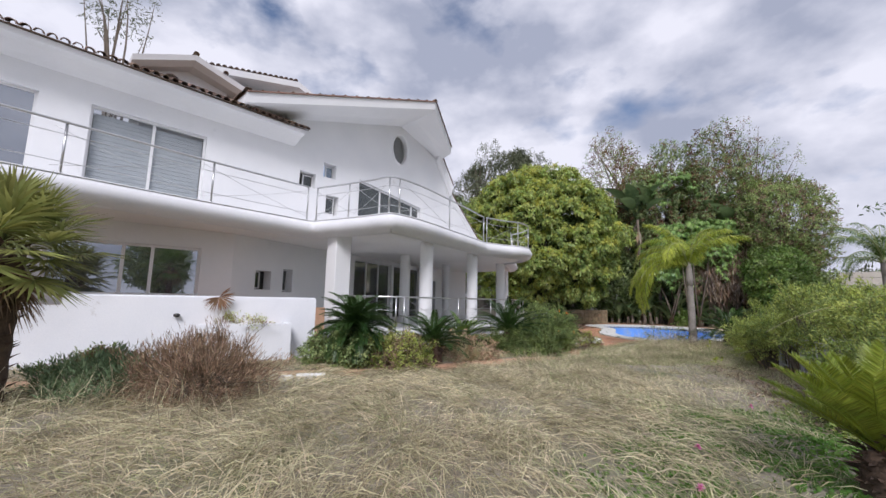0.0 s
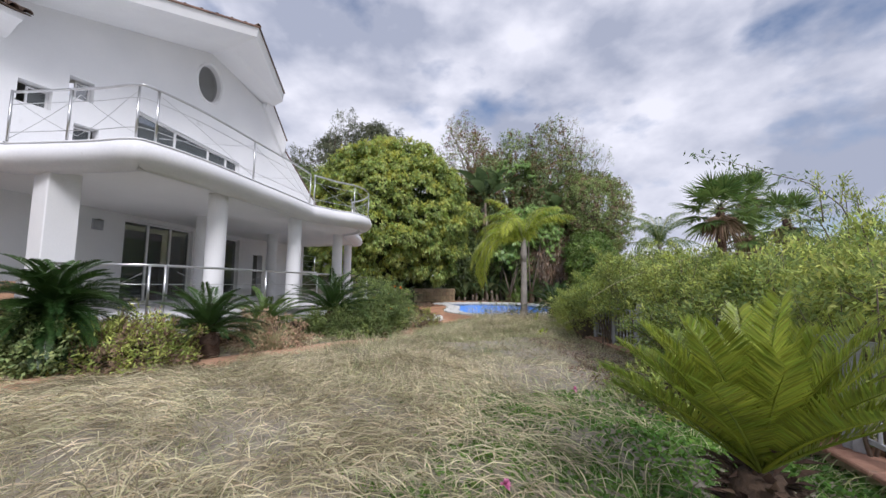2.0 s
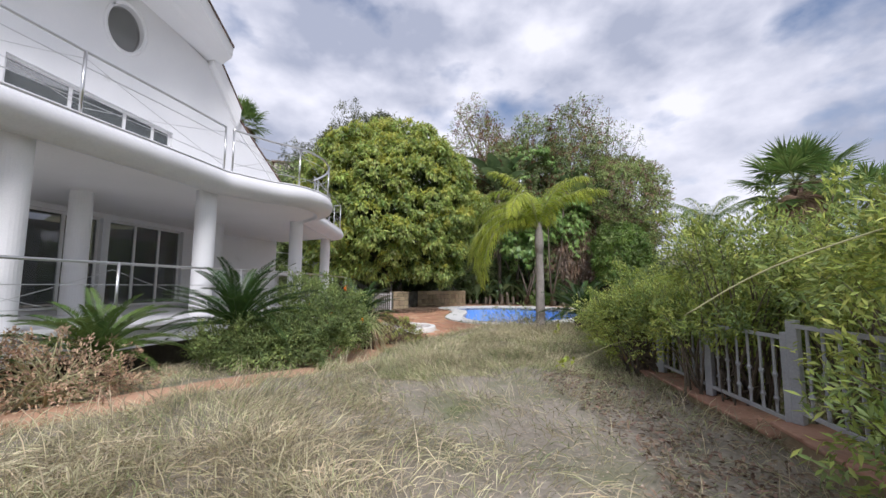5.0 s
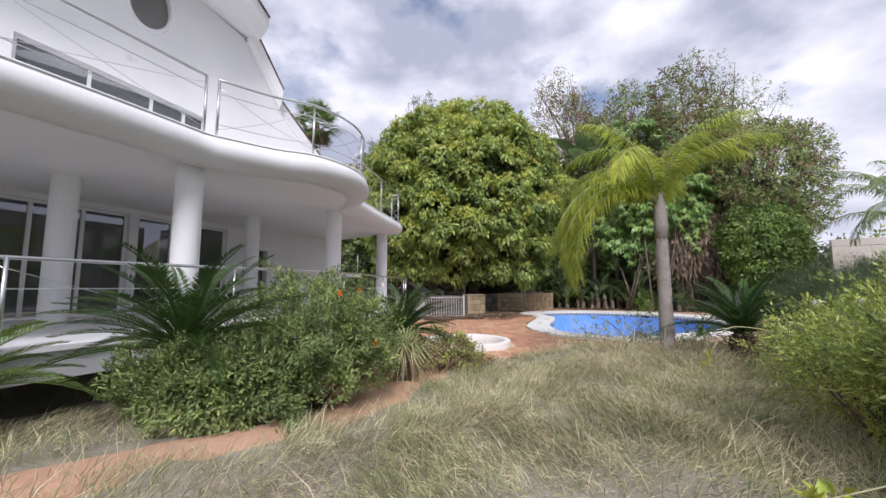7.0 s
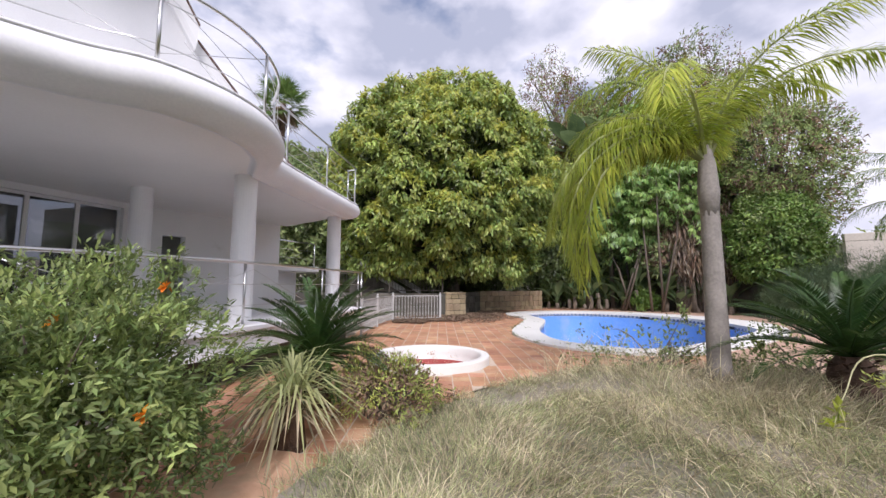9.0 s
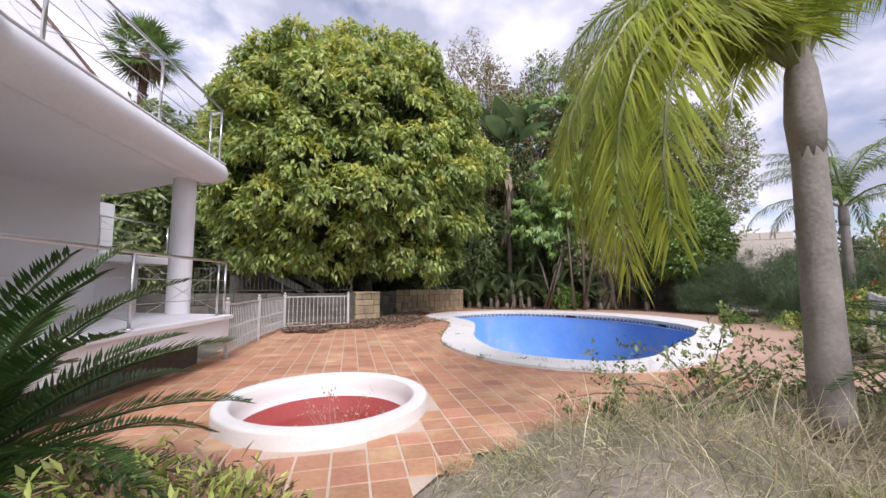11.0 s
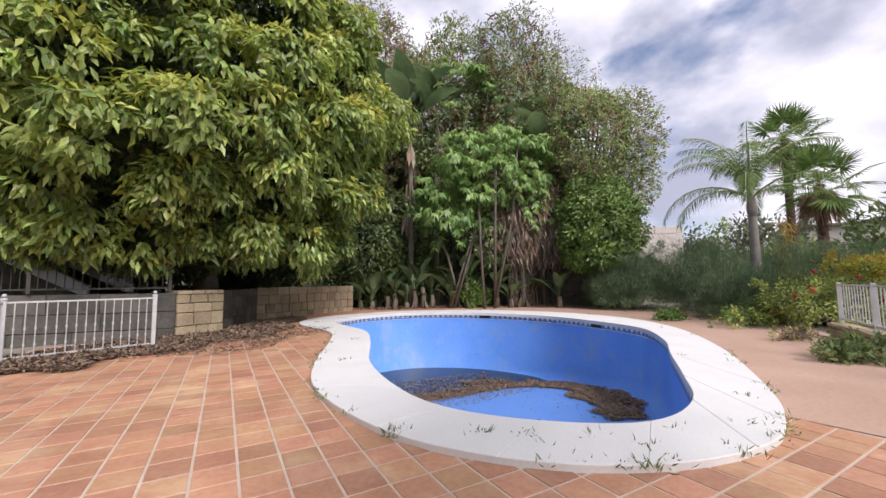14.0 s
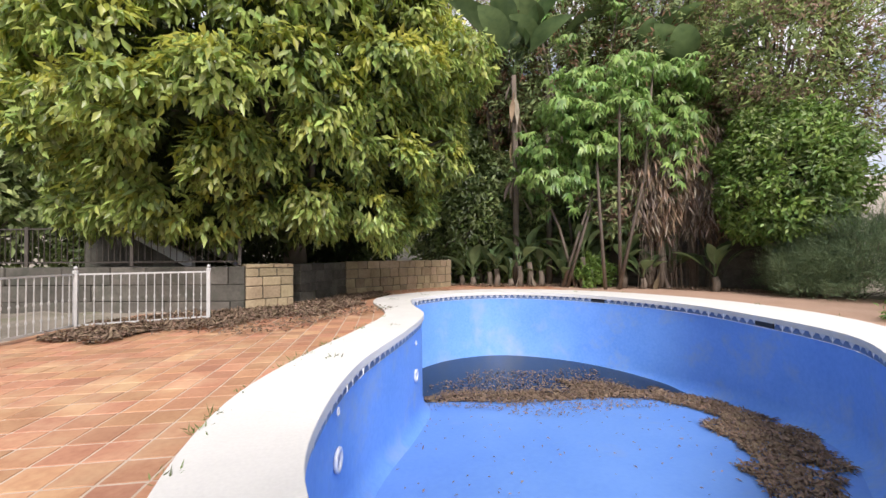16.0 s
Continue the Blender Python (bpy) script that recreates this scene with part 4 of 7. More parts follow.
# balcony slab with a rounded nose
SLAB = [(-9.9, 0.8), (-7.4, 5.2), (-6.0, 7.9), (-4.75, 10.1)] + spline([(-4.6, 10.22), (-3.06, 9.78), (-2.35, 9.52), (-2.05, 9.62), (-1.6, 10.45), (-1.1, 11.9), (-0.65, 13.2), (-0.28, 14.4)], 5) + \
    spline([(-0.2, 14.5), (0.4, 15.12), (0.95, 15.5), (1.3, 16.15), (1.38, 16.85), (1.2, 17.6), (0.85, 18.15), (0.66, 18.4)], 5) + \
    spline([(0.64, 18.6), (0.7, 20.2), (0.85, 22.6), (0.8, 23.0), (0.5, 23.15)], 4)
BACK = [(-2.0, 24.4), (-6.0, 20.0), (-8.0, 13.5), (-14.5, 3.2)]


def nosed_slab(name, edge, back, profile, mat, parent, label):
    pts = [np.array(p) for p in edge]
    n = len(pts)
    rings = []
    for off, z in profile:
        row = []
        for i in range(n):
            t = pts[min(i + 1, n - 1)] - pts[max(i - 1, 0)]
            t = t / np.linalg.norm(t)
            row.append((pts[i][0] + t[1] * off, pts[i][1] - t[0] * off, z))
        rings.append(row)
    V = [v for r in rings for v in r]
    F = [(i * n + k, i * n + k + 1, (i + 1) * n + k + 1, (i + 1) * n + k) for i in range(len(rings) - 1) for k in range(n - 1)]
    ob = link_mesh(name, V, F, mat, parent, label, smooth=True)
    for suffix, r, z, m2 in (("soffit", rings[0], profile[0][1], M_CEIL), ("balcony_floor", rings[-1], profile[-1][1], M_SLAB)):
        poly = list(r) + [(x, y, z) for x, y in back]
        link_mesh(suffix, poly, tessellate_polygon([[Vector((x, y, 0)) for x, y, _ in poly]]), m2, parent, "pale painted porch ceiling" if suffix == "soffit" else "pale balcony floor")
    return ob


nosed_slab("balcony_slab", SLAB, BACK, [(-0.42, 3.435), (-0.35, 3.434), (-0.345, 3.375), (-0.29, 3.37), (-0.285, 3.385), (-0.14, 3.40), (-0.01, 3.455), (0.07, 3.54), (0.09, 3.63), (0.07, 3.71), (0.03, 3.78), (0.0, 3.80), (0.0, 3.805), (0.03, 3.806), (0.03, 3.83), (-0.05, 3.832)], M_SLAB, house, "white rounded balcony edge")

# columns
def column(x, y, z0, z1, r, parent, square=False):
    bm = bmesh.new()
    if square:
        box(bm, Matrix.Translation((x, y, z0)) @ pose(0, 0, 0, 0, 0, -32), r * 2, r * 2, z1 - z0, 0.015)
    else:
        bmesh.ops.create_cone(bm, cap_ends=True, segments=28, radius1=r, radius2=r * 0.97, depth=z1 - z0, matrix=Matrix.Translation((x, y, (z0 + z1) / 2)))
    part("column", bm, M_WALL, parent, "", smooth=False)


TERR = 0.85
column(-4.02, 10.6, TERR, 3.45, 0.24, house, True)
for x, y in ((-1.8, 11.78), (-0.76, 14.72), (0.12, 18.5), (0.22, 22.8), (-3.4, 15.05), (-2.5, 19.15)):
    column(x, y, TERR, 3.45, 0.2, house)

# ground-floor walls
def wall_run(name, a, b, z0, z1, holes, th=0.3, label="", mat=M_WALL):
    """A wall from plan point a to b; holes in metres from a."""
    a, b = Vector((*a, 0)), Vector((*b, 0))
    d = (b - a).normalized()
    m = Matrix.Translation(a) @ Matrix(((d.x, -d.y, 0, 0), (d.y, d.x, 0, 0), (0, 0, 1, 0), (0, 0, 0, 1)))
    holed([(0, z0), ((b - a).length, z0), ((b - a).length, z1), (0, z1)], holes, th, m, name, mat, house, label)
    return m


GA, GB, GC, GE = (-12.5, 3.0), (-6.75, 9.9), (-6.1, 12.6), (-4.05, 20.9)
lab = (Vector(GB) - Vector(GA)).length
m1 = wall_run("lower_wall", GA, GB, 0.2, 3.45, [rect(lab - 3.6, lab - 0.75, 1.72, 2.95)], label="white lower wall with wide window")
window(house, m1, lab - 3.6, lab - 0.75, 1.72, 2.95, 0.1, bars=(lab - 2.3, lab - 1.75), glass=M_MIRROR_GLASS, label="wide reflecting window")
m2 = wall_run("lower_wall", GB, GC, 0.2, 3.45, [rect(0.75, 1.3, 1.95, 2.5), rect(1.75, 2.15, 1.9, 2.62)], label="white lower wall with two small windows")
window(house, m2, 0.75, 1.08, 1.98, 2.48, 0.2, fw=0.03)
window(house, m2, 1.75, 2.12, 1.93, 2.6, 0.2, bars=(1.93,), fw=0.03)
lce = (Vector(GE) - Vector(GC)).length
m3 = wall_run("lower_wall", GC, GE, 0.2, 3.45, [rect(2.55, 5.3, TERR, 3.3), rect(5.5, 8.1, TERR, 3.3)], label="white porch wall with glazed doors")
window(house, m3, 2.55, 5.3, TERR, 3.3, 0.12, bars=(3.5, 4.4), label="sliding glass porch doors")
window(house, m3, 5.5, 8.1, TERR, 3.3, 0.12, bars=(6.4, 7.25), label="sliding glass porch doors")
m4 = wall_run("lower_wall", GE, (-2.2, 24.3), 0.2, 3.45, [rect(0.45, 1.0, TERR, 2.75)], label="white porch end wall with a dark door")
# added dark sheets behind the openings, with the rooms' shade in their colour
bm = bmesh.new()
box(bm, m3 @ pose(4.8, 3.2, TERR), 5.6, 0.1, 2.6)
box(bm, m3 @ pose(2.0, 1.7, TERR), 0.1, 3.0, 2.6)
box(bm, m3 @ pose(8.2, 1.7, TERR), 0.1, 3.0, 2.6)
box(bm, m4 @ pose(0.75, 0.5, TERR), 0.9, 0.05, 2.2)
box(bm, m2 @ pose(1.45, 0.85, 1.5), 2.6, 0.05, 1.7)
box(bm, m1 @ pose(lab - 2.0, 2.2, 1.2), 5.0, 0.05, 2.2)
part("room_shade_wall", bm, M_DARK, house)
bm = bmesh.new()
box(bm, m3 @ pose(6.6, 2.0, TERR), 1.3, 0.5, 1.15, 0.02)
box(bm, m3 @ pose(6.6, 2.0, TERR + 1.15), 1.4, 0.56, 0.05, 0.01)
tagged(part("sideboard", bm, M_SOFA), "dark red wooden sideboard behind the glass doors", "sideboard")

bm = bmesh.new()
box(bm, m3 @ pose(1.72, -0.02, 2.86), 0.3, 0.05, 0.28, 0.008)
vent = part("wall_vent", bm, M_IRON_GREY, house, "grey square ventilation grille")
for k in range(5):
    bm = bmesh.new()
    box(bm, m3 @ pose(1.72, -0.052, 2.89 + k * 0.048, 20), 0.25, 0.012, 0.03)
    part("vent_slat", bm, M_ALU, vent).matrix_parent_inverse = Matrix.Translation(-house.location)

# terrace
terrace = empty("terrace", -1.0, 17.0, 0, "raised porch terrace with stained white edge", "terrace", kind="structure")
TEDGE = [(-4.4, 9.95), (-2.15, 9.95)] + spline([(-2.0, 10.05), (-1.15, 12.1), (-0.5, 14.1), (0.45, 15.9), (0.95, 17.6), (1.1, 20.0), (1.28, 21.8), (1.3, 22.35)], 4)
# the base is set back and dark, painting the shaded space under the slab
bm = bmesh.new()
rec = []
for i, p in enumerate(TEDGE):
    a, b = np.array(TEDGE[max(i - 1, 0)]), np.array(TEDGE[min(i + 1, len(TEDGE) - 1)])
    t = (b - a) / np.linalg.norm(b - a)
    rec.append((p[0] - t[1] * 0.5, p[1] + t[0] * 0.5))
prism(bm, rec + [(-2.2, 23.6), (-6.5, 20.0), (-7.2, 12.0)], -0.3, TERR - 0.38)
part("terrace_base", bm, M_STONE_DARK, terrace, "dark recessed base standing for the shade under the terrace slab")
bm = bmesh.new()
prism(bm, TEDGE + [(-2.2, 23.9), (-6.5, 20.0), (-7.2, 12.0)], TERR - 0.38, TERR - 0.06)
part("terrace_slab", bm, M_WALL_PLANTER, terrace, "water-stained white terrace slab edge")
bm = bmesh.new()
out = []
for i, p in enumerate(TEDGE):
    a, b = np.array(TEDGE[max(i - 1, 0)]), np.array(TEDGE[min(i + 1, len(TEDGE) - 1)])
    t = (b - a) / np.linalg.norm(b - a)
    out.append((p[0] + t[1] * 0.07, p[1] - t[0] * 0.07))
prism(bm, out + [(-2.2, 23.9), (-6.5, 20.0), (-7.2, 12.0)], TERR - 0.06, TERR)
part("terrace_top", bm, M_SLAB, terrace, "pale terrace paving slab")


# ---- railings ----
def along(path, z):
    return [(x, y, z) for x, y in path]


def resample(path, step):
    out = [np.array(path[0], float)]
    left = step
    for a, b in zip(path, path[1:]):
        a, b = np.array(a, float), np.array(b, float)
        d = np.linalg.norm(b - a)
        s = left
        while s <= d:
            out.append(a + (b - a) * s / d)
            s += step
        left = s - d
    return out


def railing(name, path, z, label, height=0.92, wires=(0.2, 0.7), step=1.5, ends=True, mat=M_STEEL, posts=None, cross=True):
    r = empty(name, path[0][0], path[0][1], z, label, "railing", "steel railings")
    tube("handrail", along(path, z + height), 0.024, mat, r, 10)
    for h in wires:
        tube("wire", along(path, z + h), 0.007, mat, r, 6)
    spots = posts if posts is not None else [tuple(p) for p in resample(path, step)] + ([tuple(path[-1])] if ends else [])
    pts = [np.array(p, float) for p in path]
    reach = np.concatenate([[0], np.cumsum([np.linalg.norm(b - a) for a, b in zip(pts, pts[1:])])])
    if cross:
        marks = sorted(float(reach[int(np.argmin([np.hypot(p[0] - x, p[1] - y) for p in pts]))]) for x, y in spots)
        px, py = [p[0] for p in pts], [p[1] for p in pts]
        for s0, s1 in zip(marks, marks[1:]):
            if s1 - s0 > 0.7:
                for za, zb in ((0.1, height - 0.1), (height - 0.1, 0.1)):
                    run = [(float(np.interp(s0 + (s1 - s0) * u, reach, px)), float(np.interp(s0 + (s1 - s0) * u, reach, py)), z + za + (zb - za) * u - 0.16 * u * (1 - u)) for u in np.linspace(0, 1, 9)]
                    tube("cross_wire", run, 0.005, mat, r, 5)
    for x, y in spots:
        tube("post", [(x, y, z - 0.02), (x, y, z + height)], 0.021, mat, r, 8)
        tube("post_foot", [(x, y, z - 0.005), (x, y, z + 0.012)], 0.045, mat, r, 10)
    return r


def inset(path, off):
    out = []
    for i, p in enumerate(path):
        a, b = np.array(path[max(i - 1, 0)]), np.array(path[min(i + 1, len(path) - 1)])
        t = (b - a) / np.linalg.norm(b - a)
        out.append((p[0] - t[1] * off, p[1] + t[0] * off))
    return out


railing("railing", spline([(-9.9, 0.8), (-7.4, 5.2), (-6.0, 7.9), (-4.78, 10.12)], 6), 3.83, "brushed steel balcony railing of the low wing", posts=[(-7.05, 5.9), (-5.93, 8.05), (-4.78, 10.12)])
railing("railing", inset(SLAB[4:40], 0.05), 3.83, "brushed steel railing along the balcony front", posts=[(-4.55, 10.2), (-3.5, 9.95), (-2.28, 9.6), (-2.05, 9.72), (-1.15, 11.9), (-0.32, 14.4)])
railing("railing", inset(SLAB[40:76], 0.05), 3.83, "brushed steel railing round the curved balcony end", posts=[(-0.22, 14.55), (0.9, 15.53), (1.33, 16.9), (0.65, 18.4)])
railing("railing", inset(SLAB[76:], 0.06), 3.83, "brushed steel railing of the rear balcony", height=1.1, wires=(0.25, 0.5, 0.8), posts=[(0.62, 19.0), (0.66, 21.0), (0.8, 22.85), (0.5, 23.1)])
railing("railing", [(-3.7, 10.05), (-2.2, 10.05)] + inset(TEDGE[3:], 0.08), TERR, "brushed steel railing along the porch terrace", height=0.95, wires=(0.3, 0.62), posts=[(-3.7, 10.05), (-2.15, 10.05), (-2.0, 10.25), (-0.95, 12.6), (-0.1, 15.0), (0.8, 17.5), (1.02, 20.0), (1.2, 22.05), (1.22, 22.3)])

# white garden wall in front of the low wing
gw = empty("garden_wall", -6.0, 8.3, 0, "white rendered garden wall with planting trough", "garden wall", kind="structure")
bm = bmesh.new()
ga, gb = (-7.75, 6.7), (-4.15, 9.75)
def thick(a, b, th):
    a, b = np.array(a), np.array(b)
    t = (b - a) / np.linalg.norm(b - a)
    n = np.array([-t[1], t[0]]) * th
    return [tuple(a), tuple(b), tuple(b + n), tuple(a + n)]
prism(bm, thick(ga, gb, 0.22), -0.2, 1.74)
bmesh.ops.bevel(bm, geom=[e for e in bm.edges if all(v.co.z > 1.7 for v in e.verts)], offset=0.03, segments=2, affect="EDGES")
part("wall_face", bm, M_WALL_PLANTER, gw)
bm = bmesh.new()
prism(bm, thick((-13.0, 2.3), (-7.7, 6.745), 0.215), -0.2, 1.52)
part("low_wall_face", bm, M_WALL_PLANTER, gw)
bm = bmesh.new()
prism(bm, thick((-5.75, 7.83), (-4.45, 8.93), 0.14), 0.0, 1.15)
prism(bm, [(-4.45, 8.93), (-4.33, 9.02), (-4.62, 9.34), (-4.74, 9.24)], 0.0, 1.15)
bmesh.ops.bevel(bm, geom=[e for e in bm.edges if all(v.co.z > 1.14 for v in e.verts)], offset=0.02, segments=2, affect="EDGES")
part("trough", bm, M_WALL_PLANTER, gw, "projecting white planting trough")
bm = bmesh.new()
prism(bm, [(-4.15, 9.75), (-4.0, 9.95), (-6.8, 9.9), (-12.6, 3.2), (-12.9, 2.6), (-7.7, 6.95)], 0.2, 1.5)
part("bed_soil", bm, M_EARTH, gw, "dry soil behind the wall")

bm = bmesh.new()
prism(bm, thick((-5.8, 7.95), (-4.6, 8.97), 0.3), 0.0, 1.08)
part("trough_soil", bm, M_EARTH, gw, "dry soil in the trough")
kerb = empty("path_kerb", -3.2, 6.9, 0.3, "broken white kerb stones beside the path", "kerb", kind="structure")
for x, y, a, w in ((-3.75, 6.62, 24, 0.5), (-3.25, 6.9, 32, 0.55), (-2.78, 7.22, 36, 0.5)):
    bm = bmesh.new()
    box(bm, pose(x, y, 0.3, 3, 2, a), w, 0.13, 0.12, 0.02)
    part("kerb_stone", bm, M_COPING, kerb)

# side landing with its own railing beyond the porch
landing = empty("side_landing", -3.4, 26.2, 0, "white raised side landing beyond the porch", "landing", kind="structure")
bm = bmesh.new()
box(bm, pose(-3.7, 26.3, 1.95, 0, 0, -20), 3.2, 2.2, 0.2, 0.02)
part("landing_slab", bm, M_WALL, landing)
bm = bmesh.new()
box(bm, pose(-4.1, 26.5, -0.1, 0, 0, -20), 2.2, 1.6, 2.05)
part("landing_base", bm, M_WALL_PLANTER, landing)
bm = bmesh.new()
box(bm, pose(-4.0, 27.0, 2.14, 0, 0, -20), 0.5, 0.5, 1.6)
part("landing_pillar", bm, M_WALL, landing)
railing("railing", [(-4.9, 25.7), (-2.6, 24.95), (-1.95, 26.6)], 2.15, "brushed steel railing of the side landing", height=0.9, wires=(0.3, 0.6), posts=[(-4.9, 25.7), (-3.7, 25.3), (-2.6, 24.95), (-1.95, 26.6)])

# garden spotlight and a withered palm leaf on the garden wall
gdir = (Vector((*gb, 0)) - Vector((*ga, 0))).normalized()
gout = Vector((gdir.y, -gdir.x, 0))
sp = Vector((*ga, 0)) + gdir * 1.85 + gout * 0.02 + Vector((0, 0, 1.32))
bm = bmesh.new()
bmesh.ops.create_uvsphere(bm, u_segments=14, v_segments=8, radius=0.055, matrix=Matrix.Translation(sp + gout * 0.05) @ Matrix.Diagonal((1.2, 1.2, 0.75, 1)))
bmesh.ops.create_cone(bm, cap_ends=True, segments=12, radius1=0.03, radius2=0.03, depth=0.08, matrix=Matrix.Translation(sp) @ gout.to_track_quat("Z", "Y").to_matrix().to_4x4())
tagged(part("wall_spotlight", bm, M_BLACK, smooth=True), "small black spotlight on the white garden wall", "spotlight")
wl_rng = np.random.default_rng(71)
base = Vector((*ga, 0)) + gdir * 2.6 + gout * 0.12 + Vector((0, 0, 1.72))
n = 34
aa = np.radians(np.linspace(-170, 60, n))
D = np.array([list(gdir * float(math.cos(a)) + Vector((0, 0, float(math.sin(a)))) + gout * 0.25) for a in aa]) + wl_rng.normal(size=(n, 3)) * 0.08
tagged(leaves("withered_palm_leaf", np.tile(list(base), (n, 1)), D, np.tile(list(gout), (n, 1)), 0.34, 0.03, M_RED_TWIG, None, "", 0.25, 0.1), "withered reddish fan leaf hanging on the wall", "dead leaf")


# ---- fences and garden walls ----
def bar_mesh(name, h, r, mat, knuckle=False):
    prof = [(r, 0), (r, h)] if not knuckle else [(r, 0), (r, h * 0.16), (r * 2.0, h * 0.2), (r, h * 0.24), (r, h * 0.46), (r * 2.0, h * 0.5), (r, h * 0.54), (r, h)]
    V, F, n = [], [], 6
    for rr, z in prof:
        V += [(rr * math.cos(2 * math.pi * k / n), rr * math.sin(2 * math.pi * k / n), z) for k in range(n)]
    for i in range(len(prof) - 1):
        F += [(i * n + k, i * n + (k + 1) % n, (i + 1) * n + (k + 1) % n, (i + 1) * n + k) for k in range(n)]
    me = bpy.data.meshes.new(name)
    me.from_pydata(V, [], F)
    me.materials.append(mat)
    return me


def bar_fence(name, pts, z, height, mat, label, step=0.13, knuckle=False, finial=True, post_r=0.035, clear=0.08, r=0.009):
    """An iron fence between posts at the plan points."""
    f = empty(name, pts[0][0], pts[0][1], z, label, "fence", "garden fences")
    me = bar_mesh("bar", height - clear - 0.06, r, mat, knuckle)
    inv = f.matrix_basis.inverted()
    for a, b in zip(pts, pts[1:]):
        A, B = np.array(a, float), np.array(b, float)
        d = np.linalg.norm(B - A)
        t = (B - A) / d
        ang = math.degrees(math.atan2(t[1], t[0]))
        mid = (A + B) / 2
        for hz in (clear, height - 0.06):
            bm = bmesh.new()
            box(bm, pose(mid[0], mid[1], z + hz, 0, 0, ang), d, 0.022, 0.03)
            part("rail", bm, mat, f)
        for i in range(1, int(d / step)):
            p = A + t * d * i / int(d / step)
            ob = new("bar", me)
            ob.parent, ob.matrix_parent_inverse = f, inv
            ob.location = (p[0], p[1], z + clear + 0.02)
    for p in pts:
        bm = bmesh.new()
        box(bm, pose(p[0], p[1], z, 0, 0, 20), post_r * 2, post_r * 2, height, 0.006)
        if finial:
            bmesh.ops.create_cone(bm, cap_ends=True, segments=8, radius1=post_r * 1.5, radius2=post_r * 1.1, depth=0.03, matrix=Matrix.Translation((p[0], p[1], z + height + 0.015)))
            bmesh.ops.create_uvsphere(bm, u_segments=10, v_segments=8, radius=post_r * 0.95, matrix=Matrix.Translation((p[0], p[1], z + height + 0.07)))
        part("post", bm, mat, f)
    return f


bar_fence("fence", [(1.12, 22.75), (0.97, 25.2), (1.05, 27.5), (2.92, 28.3)], 0.0, 1.05, M_IRON_WHITE, "white iron pool fence with ball finials", step=0.12, knuckle=True)
bar_fence("fence", [(-8.0, 30.9), (-5.0, 30.5), (-2.2, 30.1), (0.4, 29.8), (2.9, 29.75)], 1.1, 0.95, M_IRON_DARK, "dark iron fence on the stone wall", step=0.14, finial=False)


def block_wall(name, a, b, z0, z1, th, mat, label, seed, course=0.26, wide=(0.3, 0.6), lean=0.0):
    """A wall of separate squared blocks, each a part."""
    rng = random.Random(seed)
    w = empty(name, a[0], a[1], z0, label, "stone wall", kind="structure")
    A, B = np.array(a, float), np.array(b, float)
    L = np.linalg.norm(B - A)
    ang = math.degrees(math.atan2(B[1] - A[1], B[0] - A[0]))
    m = pose(a[0], a[1], 0, 0, 0, ang)
    bm = bmesh.new()
    box(bm, m @ pose(L / 2, th / 2, z0 - 0.1), L - 0.04, th - 0.08, z1 - z0 + 0.06)
    part("core", bm, M_STONE_DARK, w, "dark mortar core")
    z = z0
    while z < z1 - 0.05:
        h = min(course * rng.uniform(0.8, 1.25), z1 - z)
        x = 0.0
        while x < L - 0.02:
            ww = min(rng.uniform(*wide), L - x)
            if L - x - ww < 0.12:
                ww = L - x
            bm = bmesh.new()
            box(bm, m @ pose(x + ww / 2, th / 2 + rng.uniform(-0.012, 0.012), z + 0.006), ww - 0.014, th + rng.uniform(-0.01, 0.03), h - 0.014, 0.014)
            for v in bm.verts:
                v.co += Vector((rng.uniform(-1, 1), rng.uniform(-1, 1), rng.uniform(-1, 1))) * 0.007
            part("block", bm, mat, w)
            x += ww
        z += h
    return w


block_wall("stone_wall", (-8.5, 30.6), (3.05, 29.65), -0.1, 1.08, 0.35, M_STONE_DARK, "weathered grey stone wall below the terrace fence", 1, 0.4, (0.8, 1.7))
block_wall("stone_pillar", (3.08, 29.65), (4.0, 30.3), -0.05, 1.13, 0.5, M_STONE, "buff sandstone block pillar beside the steps", 2, 0.26, (0.22, 0.45))
block_wall("stone_wall", (4.75, 33.6), (8.65, 36.3), -0.05, 1.13, 0.5, M_STONE, "buff sandstone block retaining wall", 3, 0.27, (0.25, 0.5))
block_wall("stone_wall", (8.8, 38.6), (15.5, 36.9), -0.1, 2.2, 0.4, M_STONE_DARK, "dark rough stone wall behind the thicket", 4, 0.42, (0.5, 1.1))
block_wall("stone_wall", (15.5, 36.9), (20.5, 31.9), -0.1, 2.2, 0.4, M_STONE_DARK, "dark rough stone wall behind the thicket", 5, 0.42, (0.5, 1.1))
# added dark wall that fills in for the shaded opening beside the pillar
block_wall("stone_wall", (3.9, 31.2), (4.75, 33.6), -0.05, 1.1, 0.3, M_STONE_DARK, "dark stone wall standing in for the shaded opening by the steps", 6, 0.3, (0.4, 0.8))

